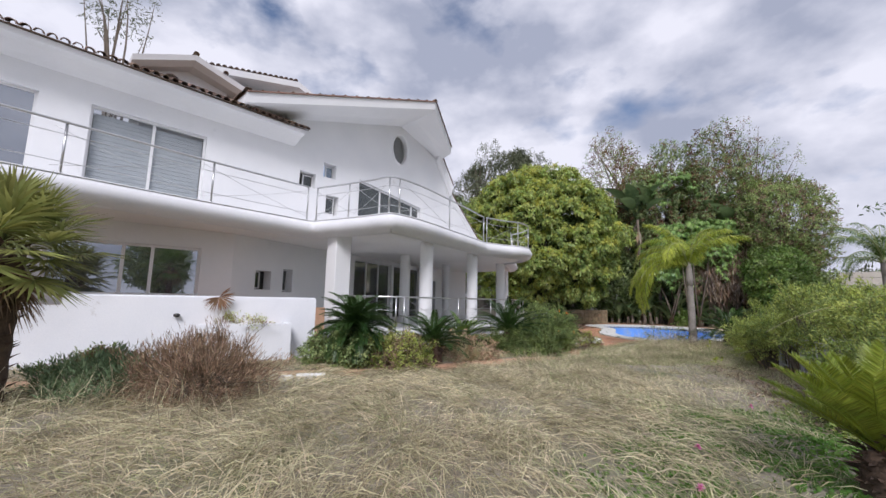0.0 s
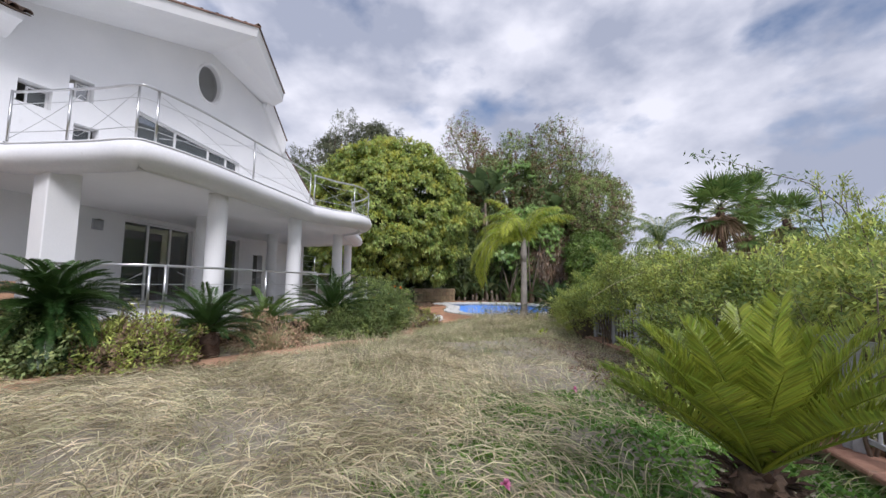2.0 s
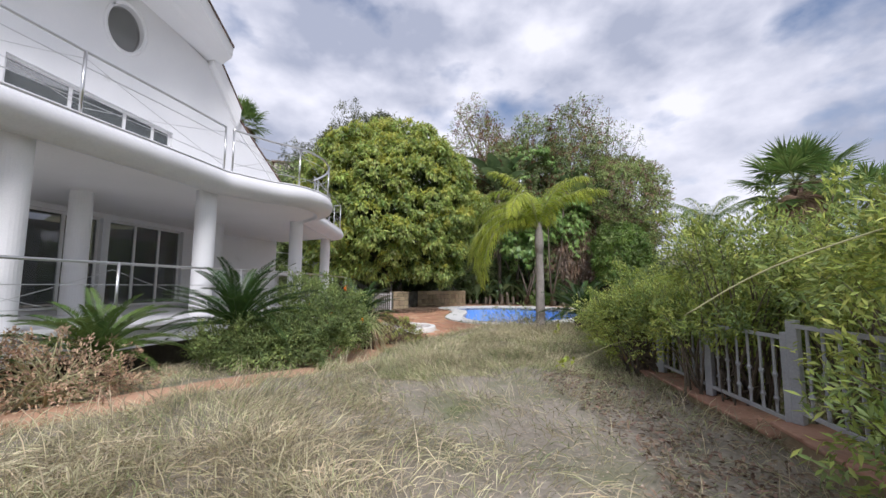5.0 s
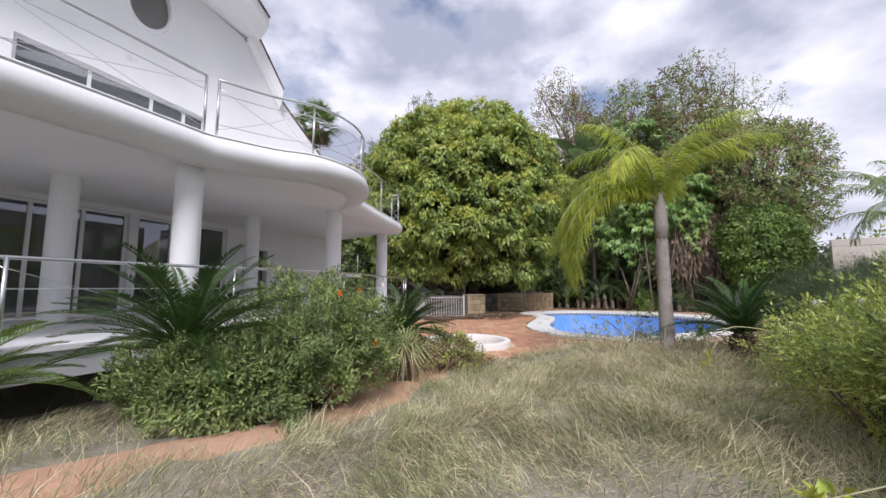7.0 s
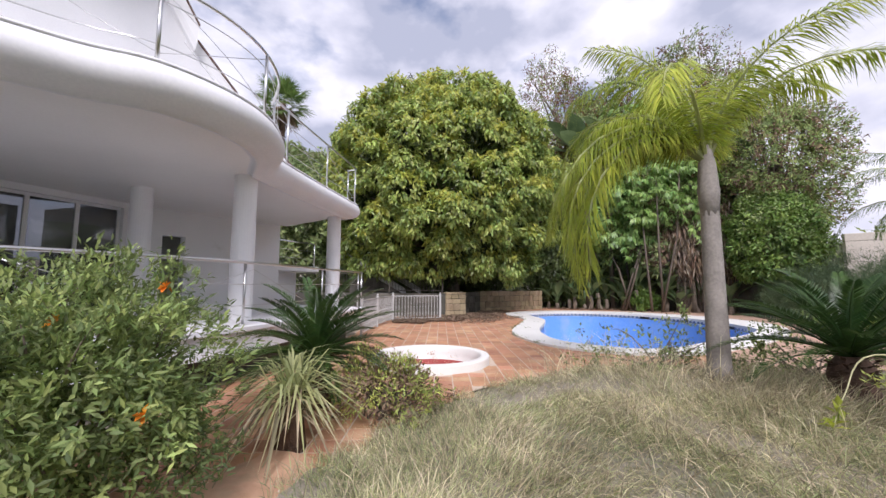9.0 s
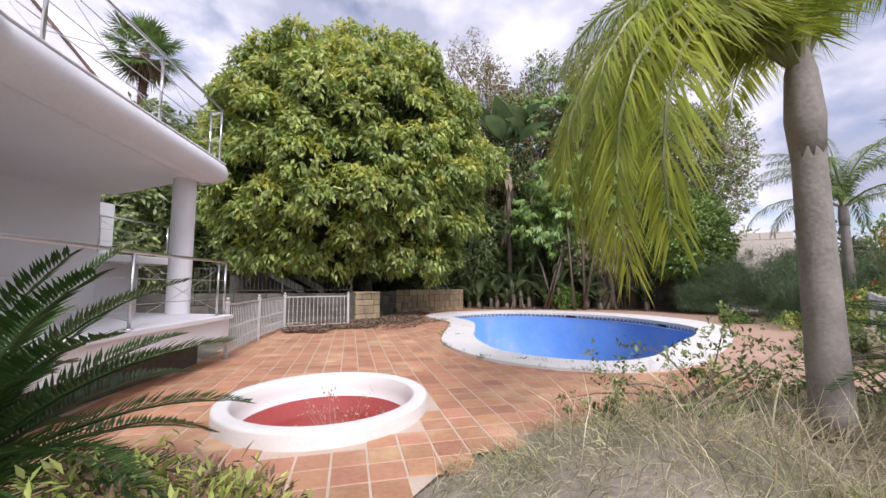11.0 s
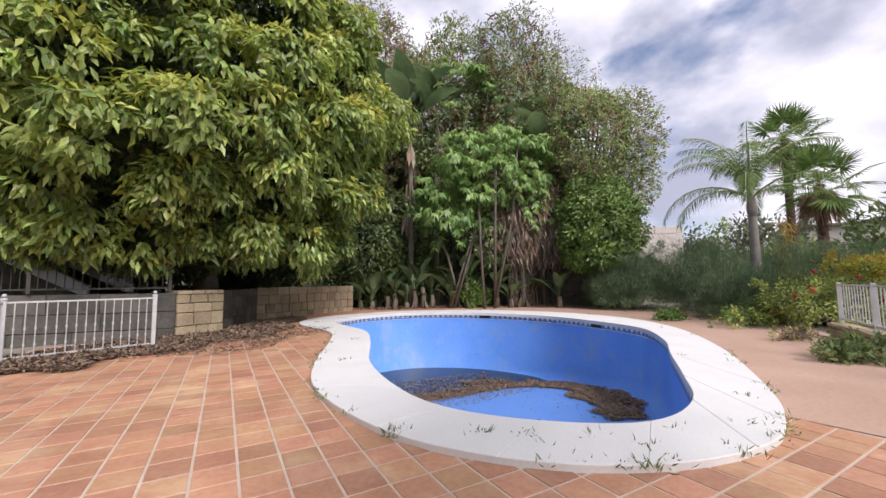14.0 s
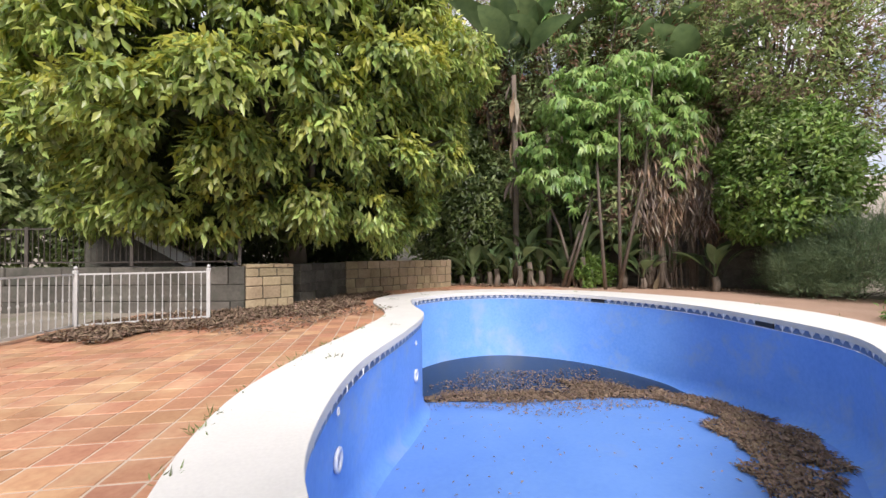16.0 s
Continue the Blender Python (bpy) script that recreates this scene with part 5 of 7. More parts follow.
# steps with white stringer behind the stone wall
steps = empty("garden_stairs", -0.2, 32.0, 1.1, "outdoor stairs with white sloping parapet", "stairs")
for i in range(9):
    bm = bmesh.new()
    box(bm, pose(0.5 - i * 0.3, 32.2, 1.0, 0, 0, 0), 0.32, 1.3, 0.17 * (i + 1), 0.01)
    part("step", bm, M_STONE_DARK, steps)
for y, s in ((31.45, 0.85), (32.95, 1.45)):
    V = [(s, y, 1.27), (s - 3.6, y, 3.4), (s - 3.6, y, 3.0), (s, y, 0.95)]
    V += [(x, yy + 0.16, z) for x, yy, z in V]
    link_mesh("parapet", V, [(0, 1, 2, 3), (7, 6, 5, 4), (0, 4, 5, 1), (1, 5, 6, 2), (2, 6, 7, 3), (3, 7, 4, 0)], M_WALL, steps, "white sloping parapet")

# boundary wall on the garden's far side, clay cap, knuckled iron fence
BW = [(3.55, 2.0), (4.75, 4.9), (6.15, 8.9), (6.62, 11.0), (7.4, 13.4), (8.9, 15.6)]
bwall = empty("boundary_wall", BW[0][0], BW[0][1], 0, "low block wall with clay cap under the fence", "garden wall", kind="structure")
cap_rng = random.Random(8)
for a, b in zip(BW, BW[1:]):
    A, B = np.array(a), np.array(b)
    L = np.linalg.norm(B - A)
    ang = math.degrees(math.atan2(B[1] - A[1], B[0] - A[0]))
    zt = float(max(ground_z(*A), ground_z(*B))) + 0.08
    m = pose(a[0], a[1], 0, 0, 0, ang)
    bm = bmesh.new()
    box(bm, m @ pose(L / 2, -0.1, -1.3), L, 0.22, zt + 1.3)
    part("wall_body", bm, M_STONE, bwall, "buff rendered block body")
    k = max(1, int(L / 0.34))
    for i in range(k):
        bm = bmesh.new()
        box(bm, m @ pose((i + 0.5) * L / k, -0.1, zt + 0.002, cap_rng.uniform(-1, 1), 0, cap_rng.uniform(-1, 1)), L / k - 0.012, 0.36, 0.035, 0.008)
        part("cap_tile", bm, M_CAP, bwall)
    off = np.array([B[1] - A[1], A[0] - B[0]]) / L * 0.1
    bar_fence("fence", [tuple(A + off + (B - A) * 0.01), tuple((A + B) / 2 + off), tuple(B + off - (B - A) * 0.01)], zt + 0.037, 0.76, M_IRON_GREY, "grey iron fence with turned knuckles on the boundary wall", step=0.14, knuckle=True, finial=False, r=0.011)
bar_fence("fence", [(12.2, 19.85), (13.4, 20.7), (14.7, 21.6), (16.0, 22.5)], 0.32, 0.85, M_IRON_WHITE, "pale iron fence at the far deck edge", finial=False)
block_wall("stone_wall", (12.0, 19.6), (16.2, 22.5), -0.3, 0.32, 0.3, M_STONE, "low stone wall at the far deck edge", 7, 0.2, (0.3, 0.6))


# ---- plants ----
def crown_points(rng, centre, radii, n, inner=0.6, lumps=7, lump=0.2, low=-1.0):
    """Points near the skin of a lumpy ellipsoid, and their outward directions."""
    d = unit(n * 2, rng)
    d = d[d[:, 2] > low][:n]
    bumps = unit(lumps, rng)
    g = np.max(d @ bumps.T, axis=1)
    r = (inner + (1 - inner) * rng.random(len(d)) ** 0.5) * (1 - lump + 2 * lump * np.clip((g - 0.6) / 0.4, 0, 1))
    P = np.array(centre) + d * r[:, None] * np.array(radii)
    N = d / np.array(radii)
    return P, N / np.linalg.norm(N, axis=1, keepdims=True)


def tufts(rng, P, N, k, spread, sag, scatter, out=1.0):
    """k leaves from each point, fanning about its normal and sagging."""
    n = len(P)
    base = np.repeat(P, k, 0) + rng.normal(size=(n * k, 3)) * scatter
    D = np.repeat(N, k, 0) * out + rng.normal(size=(n * k, 3)) * spread + np.array([0, 0, -sag])
    U = np.repeat(N, k, 0) * (1.6 - 0.6 * out) + np.array([0, 0, 0.2 + 0.6 * out]) + rng.normal(size=(n * k, 3)) * 0.3
    return base, D, U


def limb_runs(rng, foot, height, targets, r0, wander=0.25):
    """A tapered trunk and limbs that reach for the targets."""
    runs = []
    top = np.array(foot) + [0, 0, height]
    pts = [np.array(foot) + (top - foot) * t + rng.normal(size=3) * [wander, wander, 0] * t * 0.5 for t in np.linspace(0, 1, 5)]
    runs.append((pts, [r0 * (1.25 - 0.55 * t) for t in np.linspace(0, 1, 5)]))
    limbs = []
    for q in targets:
        s = pts[rng.integers(2, 5)]
        q = np.array(q)
        mid = (s + q) / 2 + rng.normal(size=3) * wander + [0, 0, 0.1 * np.linalg.norm(q - s)]
        c = [s * (1 - t) ** 2 + mid * 2 * t * (1 - t) + q * t * t for t in np.linspace(0, 1, 6)]
        limbs.append((c, [r0 * 0.5 * (1 - 0.85 * t) for t in np.linspace(0, 1, 6)]))
    return runs, limbs


def lobed_points(rng, centre, radii, lobes, per, size, low=-0.8):
    """Points on many small domes set over an ellipsoid: foliage in masses with dark gaps between."""
    k = np.arange(lobes) + 0.5
    zz = low + (1 - low) * k / lobes
    aa = k * 2.39996
    n = np.stack([np.cos(aa) * np.sqrt(1 - zz ** 2), np.sin(aa) * np.sqrt(1 - zz ** 2), zz], 1) + rng.normal(size=(lobes, 3)) * 0.05
    n /= np.linalg.norm(n, axis=1, keepdims=True)
    c = np.array(centre) + n * np.array(radii) * rng.uniform(0.8, 1.0, (lobes, 1))
    P, N = [], []
    for q, m in zip(c, n):
        s = size * rng.uniform(0.65, 1.25)
        d = unit(per * 3, rng)
        d = d[(d @ (m + np.array([0, 0, 0.55])) > 0.12)][:per]
        P.append(q + d * s * rng.uniform(0.82, 1.05, (len(d), 1)) * [1, 1, 0.8])
        N.append(d)
    return np.concatenate(P), np.concatenate(N)


def tree(name, foot, trunk_h, centre, radii, label, seed, clumps, k, leaf, width, mat, r0=0.25, spread=0.7, sag=0.5, scatter=0.1, bark=M_BARK, mat2=None, share2=0.1, inner=0.6, limbs=12, lump=0.2, low=-1.0, category="tree", group="", lumps=9, lobes=None, out=0.5):
    rng = np.random.default_rng(seed)
    t = empty(name, *foot, label, category, group)
    P, N = crown_points(rng, centre, radii, clumps, inner, lumps, lump, low) if lobes is None else lobed_points(rng, centre, radii, *lobes, low)
    ends = P[rng.choice(len(P), min(limbs, len(P)), replace=False)]
    tr, lb = limb_runs(rng, np.array(foot, float), trunk_h, ends, r0)
    tubes("trunk", tr, bark, t, 10)
    for run in lb:
        tubes("limb", [run], bark, t, 6)
    if mat2 is not None:
        pick = rng.random(len(P)) < share2 * (1.0 if lobes is None else np.clip(0.4 + 1.6 * N[:, 2], 0.1, 2))
        b, D, U = tufts(rng, P[pick], N[pick], k, spread, sag, scatter, out)
        leaves("young_leaves", b, D, U, leaf * (0.7 + 0.6 * rng.random(len(b))), width, mat2, t)
        P, N = P[~pick], N[~pick]
    b, D, U = tufts(rng, P, N, k, spread, sag, scatter, out)
    leaves("crown", b, D, U, leaf * (0.7 + 0.6 * rng.random(len(b))), width, mat, t)
    return t


tree("broadleaf_tree", (3.3, 32.8, 0.6), 2.6, (2.8, 32.6, 6.6), (6.1, 5.5, 5.9), "large dense evergreen tree with glossy drooping leaves", 11, 9000, 11, 0.27, 0.105, M_TREE_LEAF, r0=0.32, spread=0.5, sag=0.85, scatter=0.08, out=0.42,
     mat2=M_TREE_NEW, share2=0.3, limbs=26, low=-0.85, lobes=(265, 42, 0.8))
# added dark core: its leaf colour paints the shaded gaps of the crown
tree("broadleaf_tree_core", (3.3, 33.4, 0.6), 2.0, (3.2, 32.9, 6.4), (5.0, 4.4, 4.8), "shaded inner growth of the large evergreen", 12, 2600, 8, 0.4, 0.12, M_SHADE_LEAF, r0=0.2, spread=0.8, sag=0.4, inner=0.5, limbs=14)


def bush(name, centre, radii, label, seed, n, k, leaf, width, mat, twig=M_BARK, sag=0.1, spread=0.9, flowers=None, mat2=None, share2=0.12, inner=0.35, category="shrub", group="garden shrubs", low=-0.55, twigs=24):
    """A shrub of thin stems and many small leaves."""
    rng = np.random.default_rng(seed)
    foot = (centre[0], centre[1], float(ground_z(centre[0], centre[1])))
    t = empty(name, *foot, label, category, group)
    P, N = crown_points(rng, centre, radii, n, inner, 14, 0.22, low)
    wob = np.array([noise.noise(Vector(q) * (1.6 / max(radii))) for q in (P - np.array(centre)) * 2.2 + seed])
    P = np.array(centre) + (P - np.array(centre)) * (1 + 0.38 * wob)[:, None]
    runs = []
    shoots = min(70, n // 40)
    extra, exn = [], []
    for q, m in zip(P[:shoots], N[:shoots]):
        d = m * 0.7 + np.array([0, 0, 0.6]) + rng.normal(size=3) * 0.35
        d /= np.linalg.norm(d)
        L = np.mean(radii) * rng.uniform(0.25, 0.6)
        line = [q + d * L * u + np.array([0, 0, -0.35 * L * u * u]) for u in np.linspace(0, 1, 6)]
        runs.append((line, [0.006 * (1.1 - u) for u in np.linspace(0, 1, 6)]))
        extra += line[1:] * 2
        exn += [d] * 10
    if extra:
        P, N = np.concatenate([P, np.array(extra)]), np.concatenate([N, np.array(exn)])
    for q in P[rng.choice(len(P), min(twigs, len(P)), replace=False)]:
        s = np.array(foot) + rng.normal(size=3) * [0.12, 0.12, 0]
        mid = (s + q) / 2 + rng.normal(size=3) * 0.12 + [0, 0, 0.15]
        runs.append(([s * (1 - u) ** 2 + mid * 2 * u * (1 - u) + q * u * u for u in np.linspace(0, 1, 5)], [0.012 * (1.2 - u) for u in np.linspace(0, 1, 5)]))
    tubes("branchwork", runs, twig, t, 4)
    if mat2 is not None:
        pick = rng.random(len(P)) < share2
        b, D, U = tufts(rng, P[pick], N[pick], k, spread, sag, leaf * 0.5)
        leaves("young_leaves", b, D, U, leaf * (0.6 + 0.8 * rng.random(len(b))), width, mat2, t)
        P, N = P[~pick], N[~pick]
    b, D, U = tufts(rng, P, N, k, spread, sag, leaf * 0.6)
    leaves("foliage", b, D, U, leaf * (0.6 + 0.8 * rng.random(len(b))), width, mat, t)
    if flowers:
        fm, count, size = flowers
        Q = P[rng.choice(len(P), count, replace=False)]
        for q in Q:
            fb = np.repeat((q + [0, 0, 0.04])[None], 9, 0)
            fd = rng.normal(size=(9, 3)) + [0, 0, 0.4]
            leaves("flower", fb, fd, fb * 0 + [0, 0, 1.0], size, size * 0.7, fm, t)
    return t


def frond_leaflets(rng, base, az, el, length, bend, pairs, leaf, hang, vee=0.35, twist=0.0, start=0.12, curl=1.3):
    """Leaflets of one feather leaf, and its midrib."""
    pts, d_el, p = [], el, np.array(base, float)
    n = pairs
    P, D, U = [], [], []
    side = np.array([-math.sin(az), math.cos(az), 0])
    for i in range(n + 1):
        u = i / n
        e = el - bend * u ** curl
        t = np.array([math.cos(az) * math.cos(e), math.sin(az) * math.cos(e), math.sin(e)])
        if i % max(1, n // 8) == 0:
            pts.append(p.copy())
        if u > start:
            up = np.cross(t, side)
            up = up if up[2] > 0 else -up
            w = math.sin(math.pi * min(1, (u - start) / (1 - start)) ** 0.6) ** 0.5 if u < 1 else 0.3
            for s in (-1, 1):
                P.append(p.copy())
                D.append(side * s + t * (0.35 + 0.7 * u) + up * vee - np.array([0, 0, hang * rng.uniform(0.7, 1.2)]) + rng.normal(size=3) * 0.06)
                U.append(up)
        p = p + t * length / n
    w = [leaf * (0.35 + 0.65 * math.sin(math.pi * (0.12 + 0.83 * (i // 2) / max(1, len(P) // 2)))) for i in range(len(P))]
    return P, D, U, w, (pts, [0.016 * (length / 1.5) * (1.1 - 0.9 * j / max(1, len(pts) - 1)) for j in range(len(pts))])


def cycad(name, x, y, label, seed, length=1.15, count=42, trunk=0.35, mat=M_CYCAS, leaf=0.15, pairs=62, z=None, bend=0.9, low=10, wide=1.0, girth=1.0):
    rng = np.random.default_rng(seed)
    z = float(ground_z(x, y)) if z is None else z
    t = empty(name, x, y, z, label, "cycad", "cycads")
    tr = [(x, y, z + trunk * k / 5) for k in range(6)]
    tube("trunk", tr, [k * girth for k in (0.2, 0.22, 0.2, 0.21, 0.19, 0.12)], M_FIBRE, t, 12, "shaggy brown trunk")
    top = np.array([x, y, z + trunk])
    q = np.repeat(top[None], 160, 0) + rng.normal(size=(160, 3)) * [0.02, 0.02, 0.12] - [0, 0, trunk * 0.45]
    d = unit(160, rng) * [1, 1, 0.5] + [0, 0, 0.3]
    q = q + d * 0.15 * girth
    leaves("trunk_sheath", q, d, d * 0 + [0, 0, 1], 0.12, 0.05, M_FIBRE, t, "dry brown leaf bases")
    for i in range(count):
        u = (i + 0.5) / count
        el = radians(82 - (82 - low) * u ** 0.9) + rng.normal() * 0.06
        a = i * 2.39996 + rng.normal() * 0.12
        p_, d_, u_, w_, r_ = frond_leaflets(rng, top, a, el, length * (0.85 + 0.25 * rng.random()), bend * (0.7 + 0.5 * rng.random()), pairs, leaf, 0.05, 0.45)
        fr = leaves("frond", p_, d_, u_, w_, 0.017 * wide * leaf / 0.15, mat, t)
        v, f = tube_data(*r_, 4)
        rib = link_mesh("midrib", v, f, mat)
        rib.parent, rib.matrix_parent_inverse = fr, (t.matrix_basis @ fr.matrix_parent_inverse).inverted()
    return t


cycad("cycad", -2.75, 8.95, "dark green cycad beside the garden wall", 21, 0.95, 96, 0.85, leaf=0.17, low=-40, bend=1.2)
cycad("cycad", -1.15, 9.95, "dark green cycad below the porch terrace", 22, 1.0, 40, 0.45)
cycad("cycad", -0.75, 12.0, "dark green cycad with bright young fronds", 23, 1.05, 36, 0.35, mat=M_FAN_LEAF)
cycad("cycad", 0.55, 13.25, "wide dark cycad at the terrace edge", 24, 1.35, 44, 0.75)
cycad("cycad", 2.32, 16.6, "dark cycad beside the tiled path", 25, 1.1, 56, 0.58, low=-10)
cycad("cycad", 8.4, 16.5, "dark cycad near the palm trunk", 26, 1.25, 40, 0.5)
cycad("cycad", 3.38, 4.25, "bright green cycad with reddish shaggy trunk", 27, 0.76, 36, 0.36, mat=M_CYCAS_SUN, leaf=0.17, pairs=95, bend=0.32, low=34, wide=0.55, girth=0.65)


def feather_palm(name, x, y, z, height, label, seed, fronds, length, leaf=0.5, mat=M_PALM_LEAF, r=0.17, hang=0.55, bend=2.0, pairs=60, lean=(0, 0), el0=80, el1=-10, crown=None, wide=1.0, ruffle=0.0, long=1.0):
    rng = np.random.default_rng(seed)
    t = empty(name, x, y, z, label, "palm tree", "palms")
    n = 14
    pts = [(x + lean[0] * (k / n) ** 1.4, y + lean[1] * (k / n) ** 1.4, z - 0.05 + height * k / n) for k in range(n + 1)]
    tube("trunk", pts, [r * (1.25 if k == 0 else 1.05 - 0.25 * k / n + (0.012 if k % 2 else 0)) for k in range(n + 1)], M_PALM_BARK, t, 14, "grey ringed palm trunk")
    top = np.array(pts[-1])
    tube("crownshaft", [top + [0, 0, -0.25], top + [0, 0, 0.1], top + [0, 0, 0.5], top + [0, 0, 0.75]], [r * 0.82, r * 1.0, r * 0.8, r * 0.4], M_PALM_BARK, t, 10, "fibrous leaf bases")
    for i in range(fronds):
        u = (i + 0.5) / fronds
        el = radians(el0 + (el1 - el0) * u) + rng.normal() * 0.08
        a, ln_, bd = i * 2.39996 + rng.normal() * 0.2, length * (0.85 + 0.3 * rng.random()), bend * (0.8 + 0.4 * rng.random())
        if crown is not None:
            a, el, bd, ln_ = crown[i][0], radians(crown[i][1]), crown[i][2], crown[i][3] * long
        p_, d_, u_, w_, r_ = frond_leaflets(rng, top + [0, 0, 0.5], a, el, ln_, bd, pairs, leaf, hang, 0.15, curl=1.3 if crown is None or crown[i][3] < 2.9 else 0.65)
        d_ = np.array(d_) + rng.normal(size=(len(d_), 3)) * ruffle
        fr = leaves("frond", p_, d_, u_, np.array(w_) * rng.uniform(0.8, 1.15, len(w_)), 0.022 * wide * (leaf / 0.5), mat, t, droop=0.35)
        v, f = tube_data(*r_, 5)
        rib = link_mesh("midrib", v, f, M_STRAP)
        rib.parent, rib.matrix_parent_inverse = fr, (t.matrix_basis @ fr.matrix_parent_inverse).inverted()
    return t


CROWN = [(3.25, 60, 2.9, 3.3), (3.05, 66, 3.0, 3.2), (3.45, 64, 2.9, 3.2), (2.8, 70, 2.75, 2.75), (3.2, 82, 2.5, 2.75), (2.3, 74, 2.3, 2.6),
         (0.1, 76, 1.8, 2.45), (5.9, 70, 1.6, 2.5), (1.0, 62, 1.9, 2.4), (5.2, 80, 1.8, 2.5), (1.7, 84, 1.7, 2.5), (4.0, 68, 2.5, 2.7), (3.05, 88, 1.5, 2.6), (0.5, 86, 1.4, 2.4), (3.0, 75, 2.8, 3.0), (3.35, 70, 2.8, 3.1), (2.85, 64, 2.8, 2.95), (3.15, 78, 2.9, 3.2), (3.3, 82, 2.8, 2.95), (2.7, 74, 2.7, 2.9), (3.2, 60, 2.2, 2.2)]
feather_palm("palm_tree", 7.5, 17.3, 0.3, 2.4, "feather palm with yellowing arching fronds", 31, len(CROWN), 2.9, 0.5, hang=0.6, pairs=170, r=0.135, crown=CROWN, wide=0.8, ruffle=0.2)
FAR_CROWN = [(0.9 * k, 88 - 1.2 * k, 1.5 + 0.06 * k, 2.79) for k in range(12)] + [(0.4 + 1.05 * k, 40 - 3 * (k % 3), 2.0, 2.75) for k in range(6)]
far_palm = feather_palm("palm_tree", 21.3, 26.5, -0.2, 4.0, "feather palm beyond the deck with a golden dead frond", 32, len(FAR_CROWN), 3.0, 0.55, mat=M_FAN_LEAF, hang=0.7, pairs=120, crown=FAR_CROWN, wide=0.8, ruffle=0.15, long=1.35)
gr = np.random.default_rng(33)
gq = np.column_stack([22.5 + gr.normal(size=260) * 0.1, 26.1 + gr.normal(size=260) * 0.1, np.linspace(3.6, 1.1, 260)])
leaves("dead_frond", gq, gr.normal(size=(260, 3)) * [0.5, 0.5, 0.2] + [0, 0, -0.8], gr.normal(size=(260, 3)), 0.55, 0.03, M_GOLD_LEAF, far_palm, "golden dead frond hanging straight down")


def fan_palm(name, x, y, z, height, label, seed, count, petiole=1.0, blade=0.85, mat=M_FAN_LEAF, r=0.2, skirt=10, fibre=M_FIBRE, el1=-50):
    """A palm with round pleated fans."""
    rng = np.random.default_rng(seed)
    t = empty(name, x, y, z, label, "palm tree", "palms")
    n = 12
    pts = [(x, y, z - 0.1 + height * k / n) for k in range(n + 1)]
    tube("trunk", pts, [r * (1.15 if k == 0 else 1 + 0.07 * (k % 2)) for k in range(n + 1)], fibre, t, 12, "rough brown palm trunk")
    sc = int(height * 90)
    q = np.column_stack([np.full(sc, x), np.full(sc, y), z + rng.random(sc) * height])
    d = unit(sc, rng) * [1, 1, 0.1] + [0, 0, 0.55]
    leaves("trunk_sheath", q + d * [r, r, 0] * 0.8, d, d * 0 + [0, 0, 1], 0.2, 0.07, fibre, t, "dry brown leaf stubs")
    top = np.array([x, y, z + height])
    P, D, U, W, runs = [], [], [], [], []
    P2, D2, U2, W2 = [], [], [], []
    for i in range(count + skirt):
        dead = i >= count
        u = (i + 0.5) / count
        el = radians(75 + (el1 - 75) * u) if not dead else radians(-72) + rng.normal() * 0.15
        a = i * 2.39996 + rng.normal() * 0.15
        dr = np.array([math.cos(a) * math.cos(el), math.sin(a) * math.cos(el), math.sin(el)])
        L = petiole * (0.85 + 0.3 * rng.random()) * (0.6 if dead else 1)
        c = top + dr * L + [0, 0, -0.12 * L]
        runs.append(([top, top + dr * L * 0.5 + [0, 0, 0.03], c], [0.02, 0.015, 0.01]))
        side = np.cross(dr, [0, 0, 1.0]); side /= np.linalg.norm(side) + 1e-9
        up = np.cross(side, dr)
        for j in range(30):
            b = radians(-125 + 250 * j / 29)
            dd = dr * math.cos(b) + side * math.sin(b) + up * 0.25 * math.cos(b) + rng.normal(size=3) * 0.03
            (P2 if dead else P).append(c); (D2 if dead else D).append(dd); (U2 if dead else U).append(up + rng.normal(size=3) * 0.2); (W2 if dead else W).append(blade * (0.75 + 0.25 * math.cos(b)))
    tubes("branchwork", runs, M_STRAP, t, 4)
    leaves("crown", P, D, U, W, 0.075 * blade, mat, t, "round pleated green fans", droop=0.15)
    if skirt:
        leaves("skirt", P2, D2, U2, W2, 0.06 * blade, M_DRY_LEAF, t, "hanging dry fans", droop=0.3)
    return t


fan_palm("fan_palm", -5.35, 4.3, 0.36, 2.0, "stout fan palm with shaggy brown trunk by the path", 41, 36, 0.6, 0.62, mat=M_FAN_OLIVE, r=0.22, skirt=8, el1=-40)
fan_palm("fan_palm", 19.1, 19.5, -1.5, 7.2, "tall fan palm beyond the boundary wall", 42, 28, 1.2, 1.3, skirt=8)
fan_palm("fan_palm", 24.5, 20.5, -1.5, 7.0, "fan palm beyond the boundary wall", 43, 22, 1.1, 1.1, skirt=6)
fan_palm("fan_palm", 33.4, 30.3, -1.0, 10.8, "tall slender fan palm in the distance", 44, 22, 1.2, 1.3, skirt=10)
fan_palm("fan_palm", 30.0, 27.7, -1.0, 7.0, "fan palm with dry skirt in the distance", 45, 22, 1.2, 1.3, skirt=14)
fan_palm("fan_palm", -9.5, 38.0, 3.0, 11.8, "tall fan palm behind the house", 46, 24, 1.2, 1.3, skirt=10)

